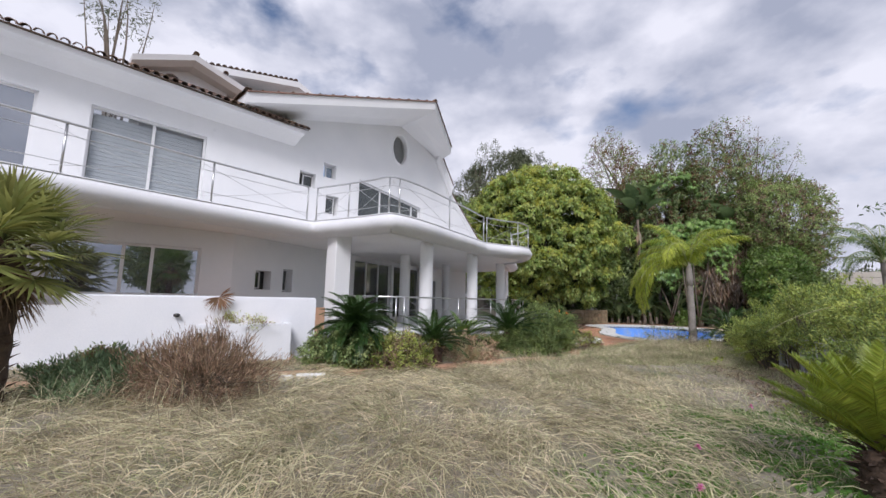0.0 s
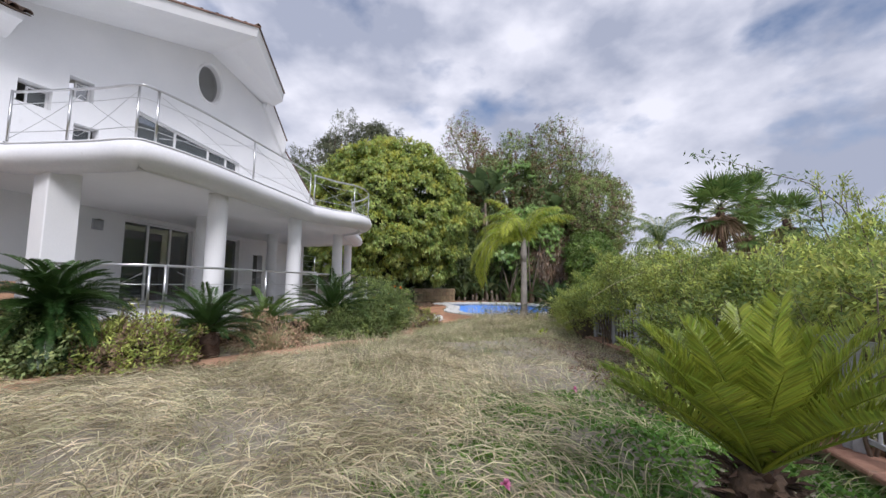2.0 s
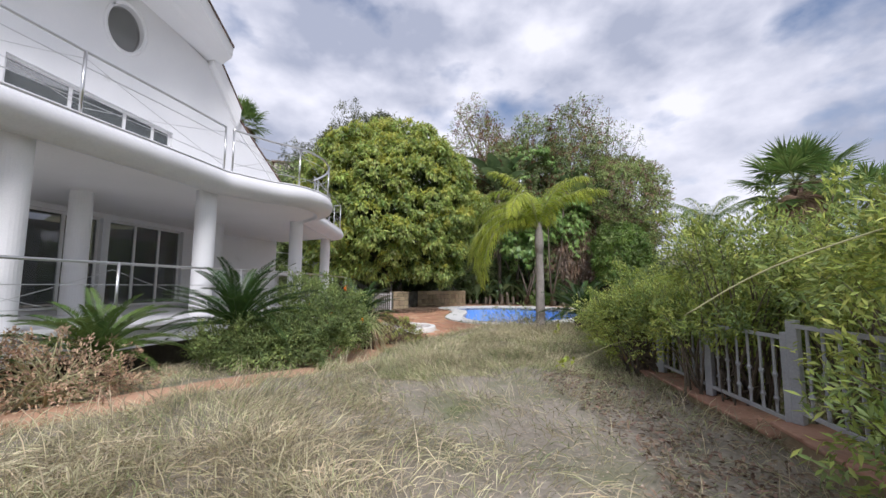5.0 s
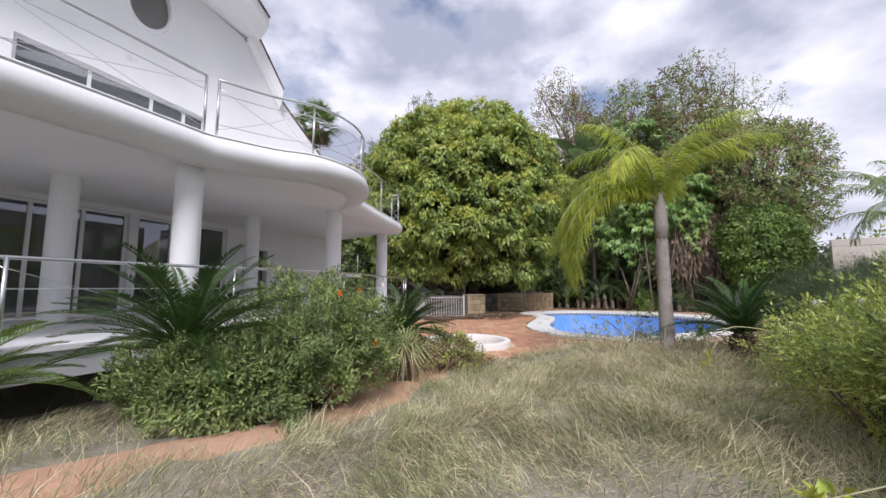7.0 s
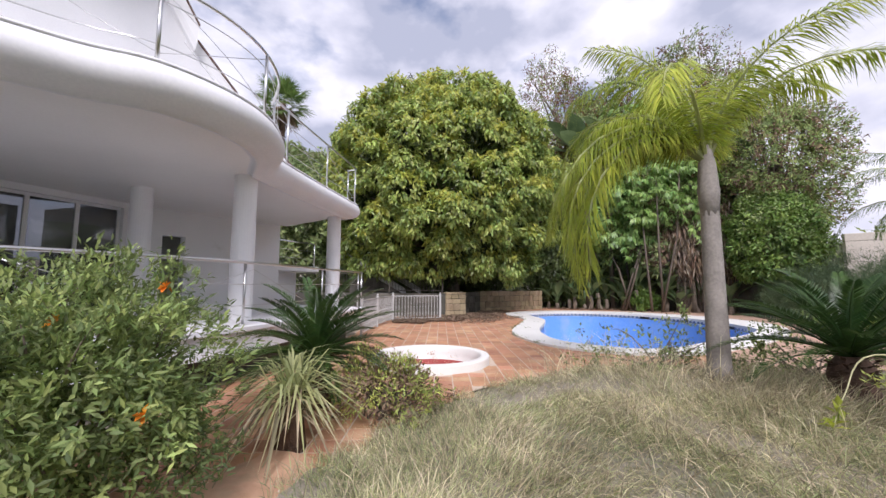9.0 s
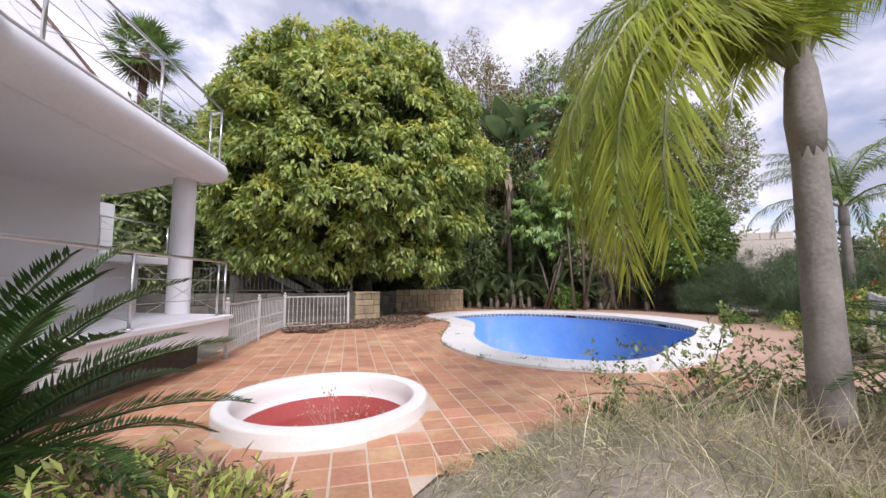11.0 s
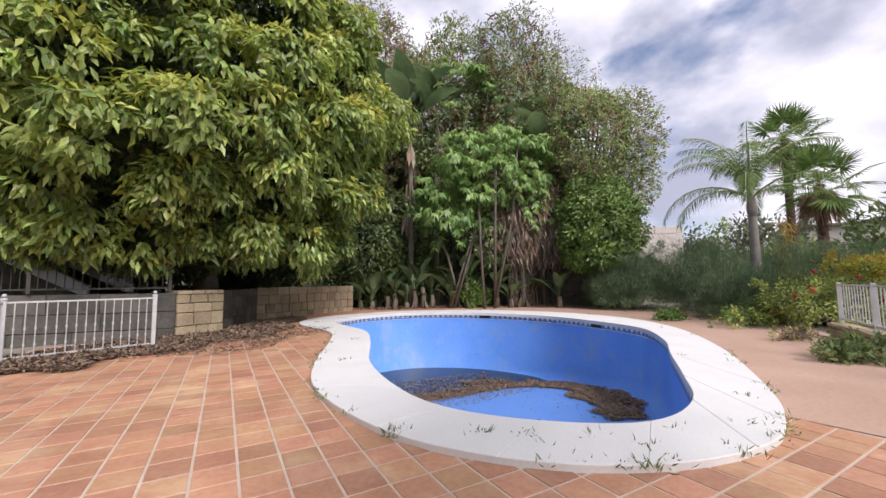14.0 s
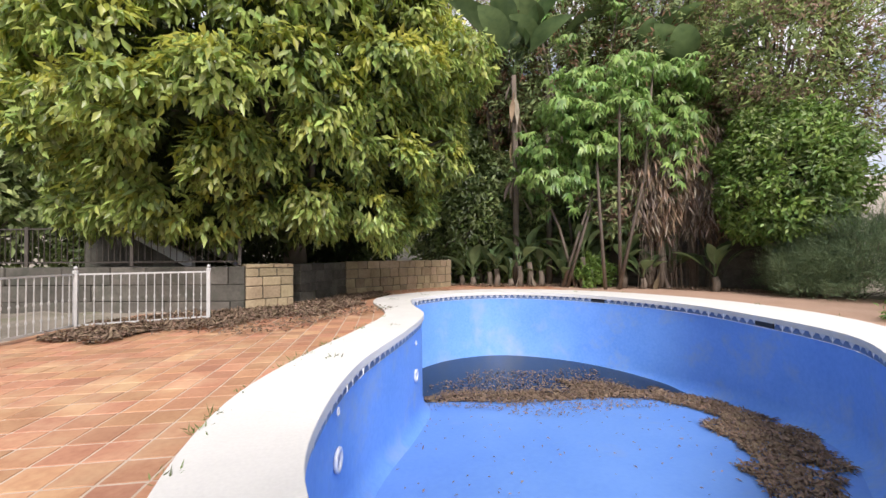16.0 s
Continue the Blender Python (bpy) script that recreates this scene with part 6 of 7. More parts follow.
# shrubs on the house side
bush("dry_shrub", (-3.55, 5.55, 0.66), (0.82, 0.6, 0.46), "brown dried-out shrub with dead seed stalks", 51, 1300, 9, 0.1, 0.009, M_DRY_LEAF, sag=-0.6, spread=0.5, mat2=M_SEED, share2=0.2, twigs=90)
bush("green_shrub", (1.75, 13.95, 0.7), (0.85, 0.8, 0.85), "dense green shrub with a few orange flowers", 52, 3000, 9, 0.06, 0.02, M_BUSH, flowers=(M_ORANGE, 10, 0.06), mat2=M_CREEPER, share2=0.35, inner=0.25)
bush("green_shrub", (1.0, 13.1, 0.42), (1.0, 0.62, 0.46), "low green shrub below the cycad", 53, 2000, 9, 0.06, 0.022, M_BUSH, mat2=M_CREEPER, share2=0.3, inner=0.35)
bush("dry_shrub", (-0.4, 10.95, 0.4), (1.0, 0.6, 0.45), "dry pink-brown seed-head shrub by the path", 54, 480, 7, 0.05, 0.02, M_SEED, sag=-0.2, mat2=M_DRY_LEAF, share2=0.25, twigs=110, twig=M_CANE)
bush("dry_shrub", (-1.9, 9.1, 0.45), (0.8, 0.6, 0.5), "olive and brown half-dry shrub", 55, 1100, 8, 0.07, 0.025, M_BUSH_OLIVE, mat2=M_DRY_LEAF, share2=0.4, twigs=50)
bush("dry_shrub", (3.3, 16.3, 0.3), (0.6, 0.5, 0.35), "small twiggy half-dry shrub by the path", 56, 600, 7, 0.06, 0.02, M_BUSH_OLIVE, mat2=M_DRY_LEAF, share2=0.5, twigs=40)
bush("weed_clump", (-4.9, 5.3, 0.5), (0.7, 0.5, 0.3), "grey-green weed clump below the palm", 57, 600, 8, 0.09, 0.02, M_BLUE_BUSH, sag=-0.5)
bush("weed_clump", (-6.4, 6.6, 0.45), (0.8, 0.4, 0.25), "low green weeds along the garden wall", 58, 600, 8, 0.07, 0.03, M_BUSH, mat2=M_DRY_LEAF, share2=0.3)
bush("trough_weed", (-5.15, 8.55, 1.16), (0.5, 0.3, 0.14), "small dry weed tuft in the white trough", 60, 90, 6, 0.07, 0.02, M_BUSH_OLIVE, mat2=M_DRY_LEAF, share2=0.5, twigs=8)
bush("cycad_undergrowth", (-2.95, 8.7, 0.5), (0.75, 0.55, 0.5), "ivy-like green undergrowth round the cycad trunk", 59, 900, 8, 0.06, 0.035, M_THICKET)

rng = np.random.default_rng(61)
yucca = empty("strap_leaf_plant", 2.7, 15.35, 0, "pale green strap-leaved plant with dry lower leaves", "plant")
for nm, mt, cnt, e0, e1 in (("tuft", M_STRAP, 150, 70, -5), ("dry_tuft", M_GRASS_DRY, 70, 0, -40)):
    el = np.radians(rng.uniform(e1, e0, cnt)); az = rng.random(cnt) * 2 * np.pi
    D = np.stack([np.cos(az) * np.cos(el), np.sin(az) * np.cos(el), np.sin(el)], 1)
    leaves(nm, np.array([[2.62, 15.35, 0.48]]) + rng.normal(size=(cnt, 3)) * 0.05, D, np.tile([0, 0, 1.0], (cnt, 1)), rng.uniform(0.5, 0.95, cnt), 0.024, mt, yucca, droop=0.45)
tube("trunk", [(2.62, 15.35, -0.02), (2.6, 15.36, 0.28), (2.62, 15.35, 0.52)], [0.14, 0.12, 0.08], M_FIBRE, yucca, 10)

# shrubs along the boundary
for i, (c, rr, n, mt, m2, lb) in enumerate([
        ((7.6, 12.2, 0.7), (1.0, 1.5, 0.9), 1300, M_BUSH_OLIVE, M_PALM_LEAF, "tangled olive-green shrub over the boundary wall"),
        ((8.6, 14.3, 0.6), (1.0, 1.2, 0.8), 1000, M_BUSH_OLIVE, M_BUSH, "tangled green shrub beside the boundary wall"),
        ((7.9, 9.2, 0.9), (1.0, 1.9, 0.95), 2100, M_BUSH_OLIVE, M_CREEPER, "overgrown creeper spilling over the iron fence"),
        ((7.0, 6.3, 1.0), (1.1, 1.5, 1.1), 1900, M_BUSH_OLIVE, M_CREEPER, "overgrown creeper behind the iron fence"),
        ((9.6, 10.8, 0.55), (1.6, 2.2, 1.1), 2600, M_BUSH, M_CREEPER, "tall rambling shrub beyond the fence"),
        ((9.2, 6.2, 0.8), (1.6, 2.2, 1.5), 2600, M_CREEPER, M_BUSH_OLIVE, "tall rambling shrub beyond the fence"),
        ((11.5, 14.5, 0.3), (2.4, 2.4, 1.6), 3000, M_BUSH, M_BUSH_OLIVE, "broad shrub beyond the fence"),
        ((13.0, 9.5, -0.2), (2.6, 2.6, 2.2), 2600, M_CREEPER, M_BUSH, "broad shrub beyond the fence")]):
    bush("rambling_shrub", c, rr, lb, 70 + i, int(n * 1.35) if i < 4 else n, 9, 0.06 if i < 4 else 0.11, 0.016 if i < 4 else 0.036, mt, mat2=m2, share2=0.35, inner=0.3, twigs=60)
for i, (c, rr, n) in enumerate([((5.4, 5.9, 1.5), (0.45, 0.8, 0.4), 1000), ((6.1, 7.7, 1.6), (0.5, 0.95, 0.45), 1300), ((6.7, 9.7, 1.75), (0.5, 1.0, 0.4), 1200), ((5.1, 5.9, 0.8), (0.5, 0.9, 0.65), 1300), ((5.65, 7.35, 0.85), (0.45, 0.7, 0.65), 1100), ((4.7, 6.4, 0.35), (0.5, 0.9, 0.25), 600), ((6.85, 11.3, 1.0), (0.55, 0.8, 0.7), 1200), ((5.0, 4.6, 1.5), (0.4, 0.7, 0.3), 600), ((6.6, 10.1, 1.1), (0.45, 0.9, 0.27), 1100), ((6.8, 11.5, 1.0), (0.5, 0.9, 0.36), 1200), ((7.2, 12.7, 0.9), (0.6, 0.9, 0.45), 1200), ((6.9, 8.9, 1.3), (0.45, 0.8, 0.3), 900)]):
    bush("fence_creeper", c, rr, "small-leaved creeper smothering the iron fence", 600 + i, int(n * 0.65), 9, 0.06, 0.02, M_BUSH_OLIVE, mat2=M_CREEPER, share2=0.4, inner=0.2, twigs=40, low=-0.6)
bush("straggly_shrub", (7.0, 18.1, 0.4), (1.3, 0.4, 0.45), "straggly leggy shrub at the deck edge", 81, 150, 7, 0.06, 0.035, M_BUSH, mat2=M_CREEPER, share2=0.4, twigs=16, inner=0.4)
bush("straggly_shrub", (9.2, 18.0, 0.35), (1.1, 0.6, 0.5), "straggly leggy shrub at the deck edge", 82, 260, 8, 0.055, 0.032, M_BUSH, mat2=M_CREEPER, share2=0.4, twigs=18, inner=0.4)
bush("bougainvillea", (18.4, 23.7, 0.55), (1.7, 1.1, 0.8), "sprawling shrub with red blossoms", 83, 900, 8, 0.09, 0.05, M_BUSH_OLIVE, flowers=(M_REDF, 14, 0.1), mat2=M_BUSH, share2=0.4, inner=0.2)
bush("bougainvillea", (16.9, 24.6, 0.22), (1.5, 0.5, 0.25), "low bougainvillea runners over the paving", 84, 160, 8, 0.09, 0.05, M_GREEN_BUSH, flowers=(M_REDF, 5, 0.1), mat2=M_BUSH_OLIVE, share2=0.4, inner=0.1, twigs=30)
bush("golden_shrub", (20.6, 23.4, 1.35), (0.9, 0.8, 0.5), "bright yellow-leaved shrub beside the pale fence", 88, 420, 8, 0.12, 0.05, M_GOLD_LEAF, mat2=M_PALM_LEAF, share2=0.4, inner=0.3, twigs=16)
bush("creeping_weed", (16.4, 26.6, 0.1), (0.45, 0.3, 0.16), "low bright green weed on the paving", 85, 60, 7, 0.12, 0.07, M_GREEN_BUSH, inner=0.1, twigs=10)
bush("creeping_weed", (13.3, 21.5, 0.1), (0.7, 0.35, 0.16), "low dark green weed on the paving", 86, 130, 7, 0.1, 0.05, M_BUSH, inner=0.1, twigs=16)
bush("creeping_weed", (15.0, 22.9, 0.08), (0.8, 0.2, 0.14), "dry trailing branch on the paving", 87, 70, 7, 0.07, 0.03, M_BUSH_OLIVE, mat2=M_DRY_LEAF, share2=0.6, inner=0.1, twigs=26)
for i, (x, y, rx, rz) in enumerate([(19.6, 30.2, 1.4, 1.7), (21.4, 28.6, 1.5, 1.9), (22.6, 26.2, 1.5, 1.7), (20.3, 27.5, 1.2, 1.3), (23.5, 23.6, 2.0, 1.6), (18.6, 25.6, 1.2, 0.9), (18.9, 30.8, 0.9, 1.1), (20.3, 31.6, 1.4, 1.7)]):
    bush("feathery_shrub", (x, y, rz * 0.6), (rx, rx, rz * 0.8), "soft blue-green feathery shrub behind the deck", 90 + i, 2200, 10, 0.16, 0.012, M_BLUE_BUSH, sag=-0.7, spread=0.7, inner=0.4, twigs=20)

# ---- thicket behind the pool ----
tree("creeper_tree", (11.2, 39.5, 0.2), 12.0, (11.0, 39.6, 12.6), (2.9, 2.0, 6.2), "tall tree draped in reddish dry creeper", 101, 1900, 7, 0.26, 0.06, M_CREEPER, r0=0.22, mat2=M_RED_TWIG, share2=0.6, inner=0.4, limbs=30, lump=0.3)
tree("creeper_tree", (14.5, 38.5, 0.2), 9.0, (14.4, 38.3, 10.2), (3.2, 2.4, 5.6), "tall dark tree behind the stone wall", 102, 3000, 8, 0.3, 0.09, M_THICKET, r0=0.22, mat2=M_RED_TWIG, share2=0.25, inner=0.45, limbs=24, lump=0.3)
tree("creeper_tree", (17.2, 36.0, 0.2), 10.0, (17.3, 36.0, 11.0), (3.0, 2.4, 5.6), "tall dark tree with thin top", 103, 2400, 8, 0.28, 0.07, M_THICKET, r0=0.2, mat2=M_RED_TWIG, share2=0.3, inner=0.45, limbs=24, lump=0.35)
tree("creeper_tree", (20.3, 33.2, 0.2), 6.0, (20.3, 33.0, 8.2), (2.9, 2.7, 3.9), "arching tree smothered in small-leaved creeper", 104, 3600, 9, 0.2, 0.07, M_CREEPER, r0=0.2, mat2=M_DRY_LEAF, share2=0.3, inner=0.5, limbs=40, lump=0.3)
tree("bare_tree", (20.6, 36.4, 0.2), 10.0, (20.4, 36.4, 12.6), (3.0, 1.8, 4.0), "thin dark tree with nearly bare twigs", 108, 900, 6, 0.22, 0.06, M_THICKET, r0=0.14, mat2=M_RED_TWIG, share2=0.3, inner=0.2, limbs=60, lump=0.4)
# the darkened leaf colour stands for shade in this undergrowth
tree("shade_tree", (10.2, 38.2, 0.0), 4.0, (10.0, 38.0, 3.6), (2.2, 1.0, 3.2), "dark undergrowth tree behind the pool", 105, 1100, 8, 0.3, 0.1, M_SHADE_LEAF, r0=0.12, inner=0.4, limbs=14, lump=0.3)
tree("green_shrub_tree", (18.9, 31.6, 0.0), 2.0, (18.9, 31.5, 3.7), (1.6, 1.5, 2.2), "rounded bright green shrub tree", 106, 2600, 8, 0.2, 0.085, M_GREEN_BUSH, r0=0.1, mat2=M_THICKET, share2=0.25, limbs=10, lobes=(70, 40, 0.5), low=-0.9)
tree("shade_tree", (16.6, 34.9, 0.0), 3.0, (16.4, 34.8, 4.4), (2.6, 1.3, 3.4), "shaded tree hung with dead leaves", 107, 1700, 8, 0.3, 0.09, M_THICKET, r0=0.12, mat2=M_DRY_LEAF, share2=0.35, inner=0.4, limbs=16, lump=0.3)


for i, (x, y, cz, rr, mt) in enumerate([(9.2, 41.5, 6.0, (3.2, 1.8, 6.0), M_THICKET), (13.5, 41.5, 5.5, (3.4, 1.8, 5.5), M_THICKET), (17.8, 38.6, 5.0, (3.0, 2.0, 5.2), M_THICKET), (21.5, 35.2, 4.0, (2.6, 2.0, 4.2), M_THICKET),
                                         (-3.0, 37.5, 6.0, (4.0, 2.0, 5.5), M_THICKET), (-8.5, 35.0, 6.0, (3.6, 2.2, 5.5), M_THICKET), (12.0, 38.0, 3.0, (2.2, 0.9, 3.0), M_THICKET), (15.3, 37.4, 3.2, (2.2, 0.9, 3.2), M_THICKET)]):
    tree("shade_tree", (x, y, 0.0), cz * 0.5, (x, y, cz), rr, "dense dark tree deep in the thicket", 180 + i, 2200, 8, 0.4, 0.15, mt, r0=0.15, inner=0.3, limbs=10, lump=0.25)

# added masses below the evergreen, with the shade put into their leaf colour
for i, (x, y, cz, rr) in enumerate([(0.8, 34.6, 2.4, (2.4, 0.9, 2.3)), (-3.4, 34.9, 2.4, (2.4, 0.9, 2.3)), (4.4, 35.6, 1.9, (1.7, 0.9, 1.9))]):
    tree("shade_tree", (x, y, 0.2), 1.2, (x, y, cz), rr, "dark undergrowth below the large evergreen", 720 + i, 900, 8, 0.3, 0.1, M_SHADE_LEAF, r0=0.1, inner=0.3, limbs=8, lump=0.25)


def umbrella_tree(x, y, z, crown, seed, rosettes, spread_r):
    """An umbrella tree: long stems with whorls of drooping leaflets."""
    rng = np.random.default_rng(seed)
    t = empty("umbrella_tree", x, y, z, "umbrella tree with whorled drooping leaflets", "tree")
    P, N = crown_points(rng, crown, spread_r, rosettes, 0.6, 10, 0.3, -0.9)
    for k in range(3):
        q = P[rng.integers(len(P))]
        s = np.array([x, y, z]) + rng.normal(size=3) * [0.25, 0.15, 0]
        tube("stem", [s, (s + q) / 2 + rng.normal(size=3) * 0.2, q], [0.07, 0.055, 0.03], M_BARK, t, 7)
    B, D, U, runs = [], [], [], []
    for p, n in zip(P, N):
        ax = n * 0.55 + np.array([0, 0, 0.75]) + rng.normal(size=3) * 0.3
        ax /= np.linalg.norm(ax)
        e1 = np.cross(ax, [0.3, 0.9, 0.1]); e1 /= np.linalg.norm(e1)
        e2 = np.cross(ax, e1)
        for w in range(8):
            a = 2 * math.pi * w / 8 + rng.random()
            stalk = e1 * math.cos(a) + e2 * math.sin(a) + ax * rng.uniform(0.0, 0.9)
            c = p + stalk / np.linalg.norm(stalk) * rng.uniform(0.25, 0.55)
            runs.append(([p, c], [0.008, 0.006]))
            tilt = rng.normal(size=3) * 0.25
            for j in range(8):
                b = 2 * math.pi * j / 8 + rng.random() * 0.4
                D.append(e1 * math.cos(b) + e2 * math.sin(b) + stalk * 0.2 + tilt - np.array([0, 0, rng.uniform(0.5, 1.1)]))
                B.append(c); U.append(stalk + np.array([0, 0, 0.9]))
    tubes("branchwork", runs, M_CANE, t, 3)
    leaves("crown", B, D, U, rng.uniform(0.2, 0.4, len(B)), 0.1, M_THICKET_LIGHT, t, "glossy drooping leaflets", droop=0.3)
    return t


umbrella_tree(14.6, 33.9, 0, (15.0, 33.6, 6.3), 111, 120, (2.7, 1.2, 2.3))
umbrella_tree(13.2, 35.0, 0, (12.6, 34.4, 4.9), 112, 60, (1.6, 0.9, 1.9))
umbrella_tree(14.6, 36.4, 0, (14.8, 36.0, 11.6), 113, 34, (2.4, 1.1, 1.7))


def paddle_plant(name, x, y, z, height, label, seed, count, size, dead=6, mat=M_PADDLE, trunk=True):
    """Giant paddle leaves on long stalks, fanned out, with dead ones hanging."""
    rng = np.random.default_rng(seed)
    t = empty(name, x, y, z, label, "plant", "paddle-leaved plants")
    top = np.array([x, y, z + height])
    if trunk:
        tube("trunk", [(x, y, z - 0.05), (x + 0.05, y, z + height * 0.5), tuple(top)], [0.14, 0.12, 0.1], M_BARK, t, 9)
    for i in range(count + dead):
        hang = i >= count
        a = rng.random() * 2 * math.pi
        el = radians(rng.uniform(35, 85)) if not hang else radians(rng.uniform(-85, -55))
        d = np.array([math.cos(a) * math.cos(el), math.sin(a) * math.cos(el), math.sin(el)])
        L = size * rng.uniform(0.8, 1.2) if not hang else min(size, 1.9) * rng.uniform(0.6, 1.1)
        V, F, n = [], [], 9
        side = np.cross(d, [0, 0, 1.0]); side /= np.linalg.norm(side) + 1e-9
        p = top.copy() if not hang else np.array([x, y, z + height * (1 - 0.55 * rng.random() ** 1.3)])
        e = el
        for k in range(n + 1):
            u = k / n
            dd = np.array([math.cos(a) * math.cos(e), math.sin(a) * math.cos(e), math.sin(e)])
            up = np.cross(side, dd)
            w = 0.02 if u < 0.35 else L * (0.065 if hang else 0.15) * math.sin(math.pi * ((u - 0.35) / 0.65) ** 0.8 * 0.96 + 0.08)
            V += [p - side * w + up * w * 0.35, p, p + side * w + up * w * 0.35]
            e -= (1.1 if not hang else 0.2) * u * 0.22
            p = p + dd * L / n
        for k in range(n):
            F += [(3 * k, 3 * k + 1, 3 * k + 4, 3 * k + 3), (3 * k + 1, 3 * k + 2, 3 * k + 5, 3 * k + 4)]
        link_mesh("dead_leaf" if hang else "leaf", V, F, (M_PALE_DEAD if i % 3 else M_DRY_LEAF) if hang else mat, t, "", smooth=True)
    return t


for i, (x, y, h, n, s, dd, lb) in enumerate([
        (11.4, 36.2, 9.0, 11, 3.6, 26, "giant paddle-leaved plant with hanging dead leaves"), (13.0, 36.6, 9.6, 9, 2.9, 14, "giant paddle-leaved plant above the pool"), (17.9, 34.3, 7.6, 10, 2.8, 30, "giant paddle-leaved plant with dry skirt"),
        (16.6, 35.2, 9.0, 9, 2.6, 16, "giant paddle-leaved plant above the pool"), (16.4, 34.0, 1.8, 8, 1.9, 4, "young paddle-leaved plant at the thicket foot"), (13.7, 34.8, 1.2, 9, 1.7, 3, "young paddle-leaved plant at the thicket foot"),
        (11.9, 35.9, 1.0, 9, 1.6, 3, "young paddle-leaved plant at the thicket foot"), (10.3, 36.4, 0.6, 9, 1.5, 2, "young paddle-leaved plant at the thicket foot"), (9.2, 37.3, 0.4, 9, 1.2, 0, "low paddle-leaved plant along the stone wall"),
        (17.4, 32.6, 0.5, 9, 1.4, 2, "low paddle-leaved plant along the stone wall"), (15.6, 33.9, 0.4, 9, 1.2, 1, "low paddle-leaved plant along the stone wall"), (13.1, 35.3, 0.3, 9, 1.1, 1, "low paddle-leaved plant along the stone wall"), (11.1, 36.0, 0.3, 8, 1.0, 0, "low paddle-leaved plant along the stone wall")]):
    paddle_plant("paddle_leaved_plant", x, y, 0.0, h, lb, 120 + i, n, s, dd)
for i in range(9):
    paddle_plant("paddle_leaved_plant", 9.6 + i * 0.92, 36.6 - i * 0.32 + 0.3 * math.sin(i * 5), 0.0, 0.35 + 0.5 * abs(math.sin(i * 2.3)), "low paddle-leaved plant in the shaded bed", 700 + i, 9, 1.3 + 0.3 * math.cos(i * 3), 2)
bush("green_shrub", (14.1, 34.9, 0.5), (0.65, 0.5, 0.6), "small bright green shrub at the thicket foot", 140, 420, 8, 0.13, 0.07, M_GREEN_BUSH)
for i in range(9):
    u = i / 8
    bush("hanging_dead_leaves", (15.6 + u * 2.6 + 0.2 * math.sin(i * 3), 33.9 - u * 0.5, 4.2 + 0.7 * math.cos(i * 2)), (0.3, 0.22, 1.3), "curtain of hanging dead brown leaves", 150 + i, 190, 6, 0.5, 0.06, M_PALE_DEAD if i % 2 else M_DRY_LEAF, sag=2.5, spread=0.4, twigs=6, low=-1.0)
pole = tube("garden_pole", [(19.0, 31.2, -0.05), (19.0, 31.2, 1.75)], [0.022, 0.02], M_IRON_GREY, None, 8)
tagged(pole, "thin grey metal pole at the deck edge", "pole")

# trees on the street side, seen in the window's reflection
fan_palm("fan_palm", 12.5, -5.5, -0.5, 4.5, "fan palm across the garden from the house", 47, 24, 1.0, 1.0, skirt=8)
tree("garden_tree", (15.0, -8.5, -0.5), 3.0, (15.0, -8.5, 4.2), (2.4, 2.4, 2.6), "dark rounded tree across the garden", 190, 1200, 8, 0.3, 0.1, M_THICKET, inner=0.4)
tree("garden_tree", (16.0, -1.5, -1.0), 3.0, (16.0, -1.5, 3.0), (2.2, 2.2, 2.4), "dark rounded tree across the garden", 191, 1200, 8, 0.3, 0.1, M_THICKET, inner=0.4)

# ---- distance ----
for i, (x, y, z0, h, cz, rr) in enumerate([(1.3, 47.5, 3.0, 14.0, 17.5, (2.9, 2.6, 5.2)), (-3.6, 48.5, 3.5, 13.0, 16.0, (3.0, 2.8, 5.6)), (-7.5, 50.0, 4.0, 8.0, 12.0, (3.2, 3.0, 4.5)), (4.5, 52.0, 3.0, 9.0, 13.0, (3.0, 3.0, 4.5))]):
    tree("eucalyptus_tree", (x, y, z0), h, (x, y, cz), rr, "distant grey-green eucalyptus with open crown", 160 + i, 900, 8, 0.5, 0.09, M_FAR_LEAF, r0=0.28, sag=0.8, inner=0.35, limbs=26, lump=0.4, group="eucalyptus trees")
for i, (x, y, cz) in enumerate([(-16.2, 13.2, 14.2)]):
    tree("garden_tree", (x, y, 1.0), 9.0, (x, y, cz), (1.3, 1.3, 1.5), "thin tree top behind the roof", 170 + i, 110, 6, 0.22, 0.05, M_FAR_LEAF, r0=0.14, inner=0.3, limbs=10)


def hill(name, cx, cy, rx, ry, h, seed, label):
    rng = np.random.default_rng(seed)
    V, F, n, m = [], [], 48, 14
    for j in range(m + 1):
        for i in range(n):
            a, r = 2 * math.pi * i / n, j / m
            k = 1 + 0.12 * math.sin(a * 3 + seed) + 0.06 * math.sin(a * 7 + 2 * seed)
            V.append((cx + rx * r * math.cos(a) * k, cy + ry * r * math.sin(a) * k, -3 + h * (math.cos(math.pi * r) * 0.5 + 0.5) * k + rng.normal() * h * 0.012))
    for j in range(m):
        F += [(j * n + i, j * n + (i + 1) % n, (j + 1) * n + (i + 1) % n, (j + 1) * n + i) for i in range(n)]
    return tagged(link_mesh(name, V, F, M_HILL, smooth=True), label, "hill", kind="structure")


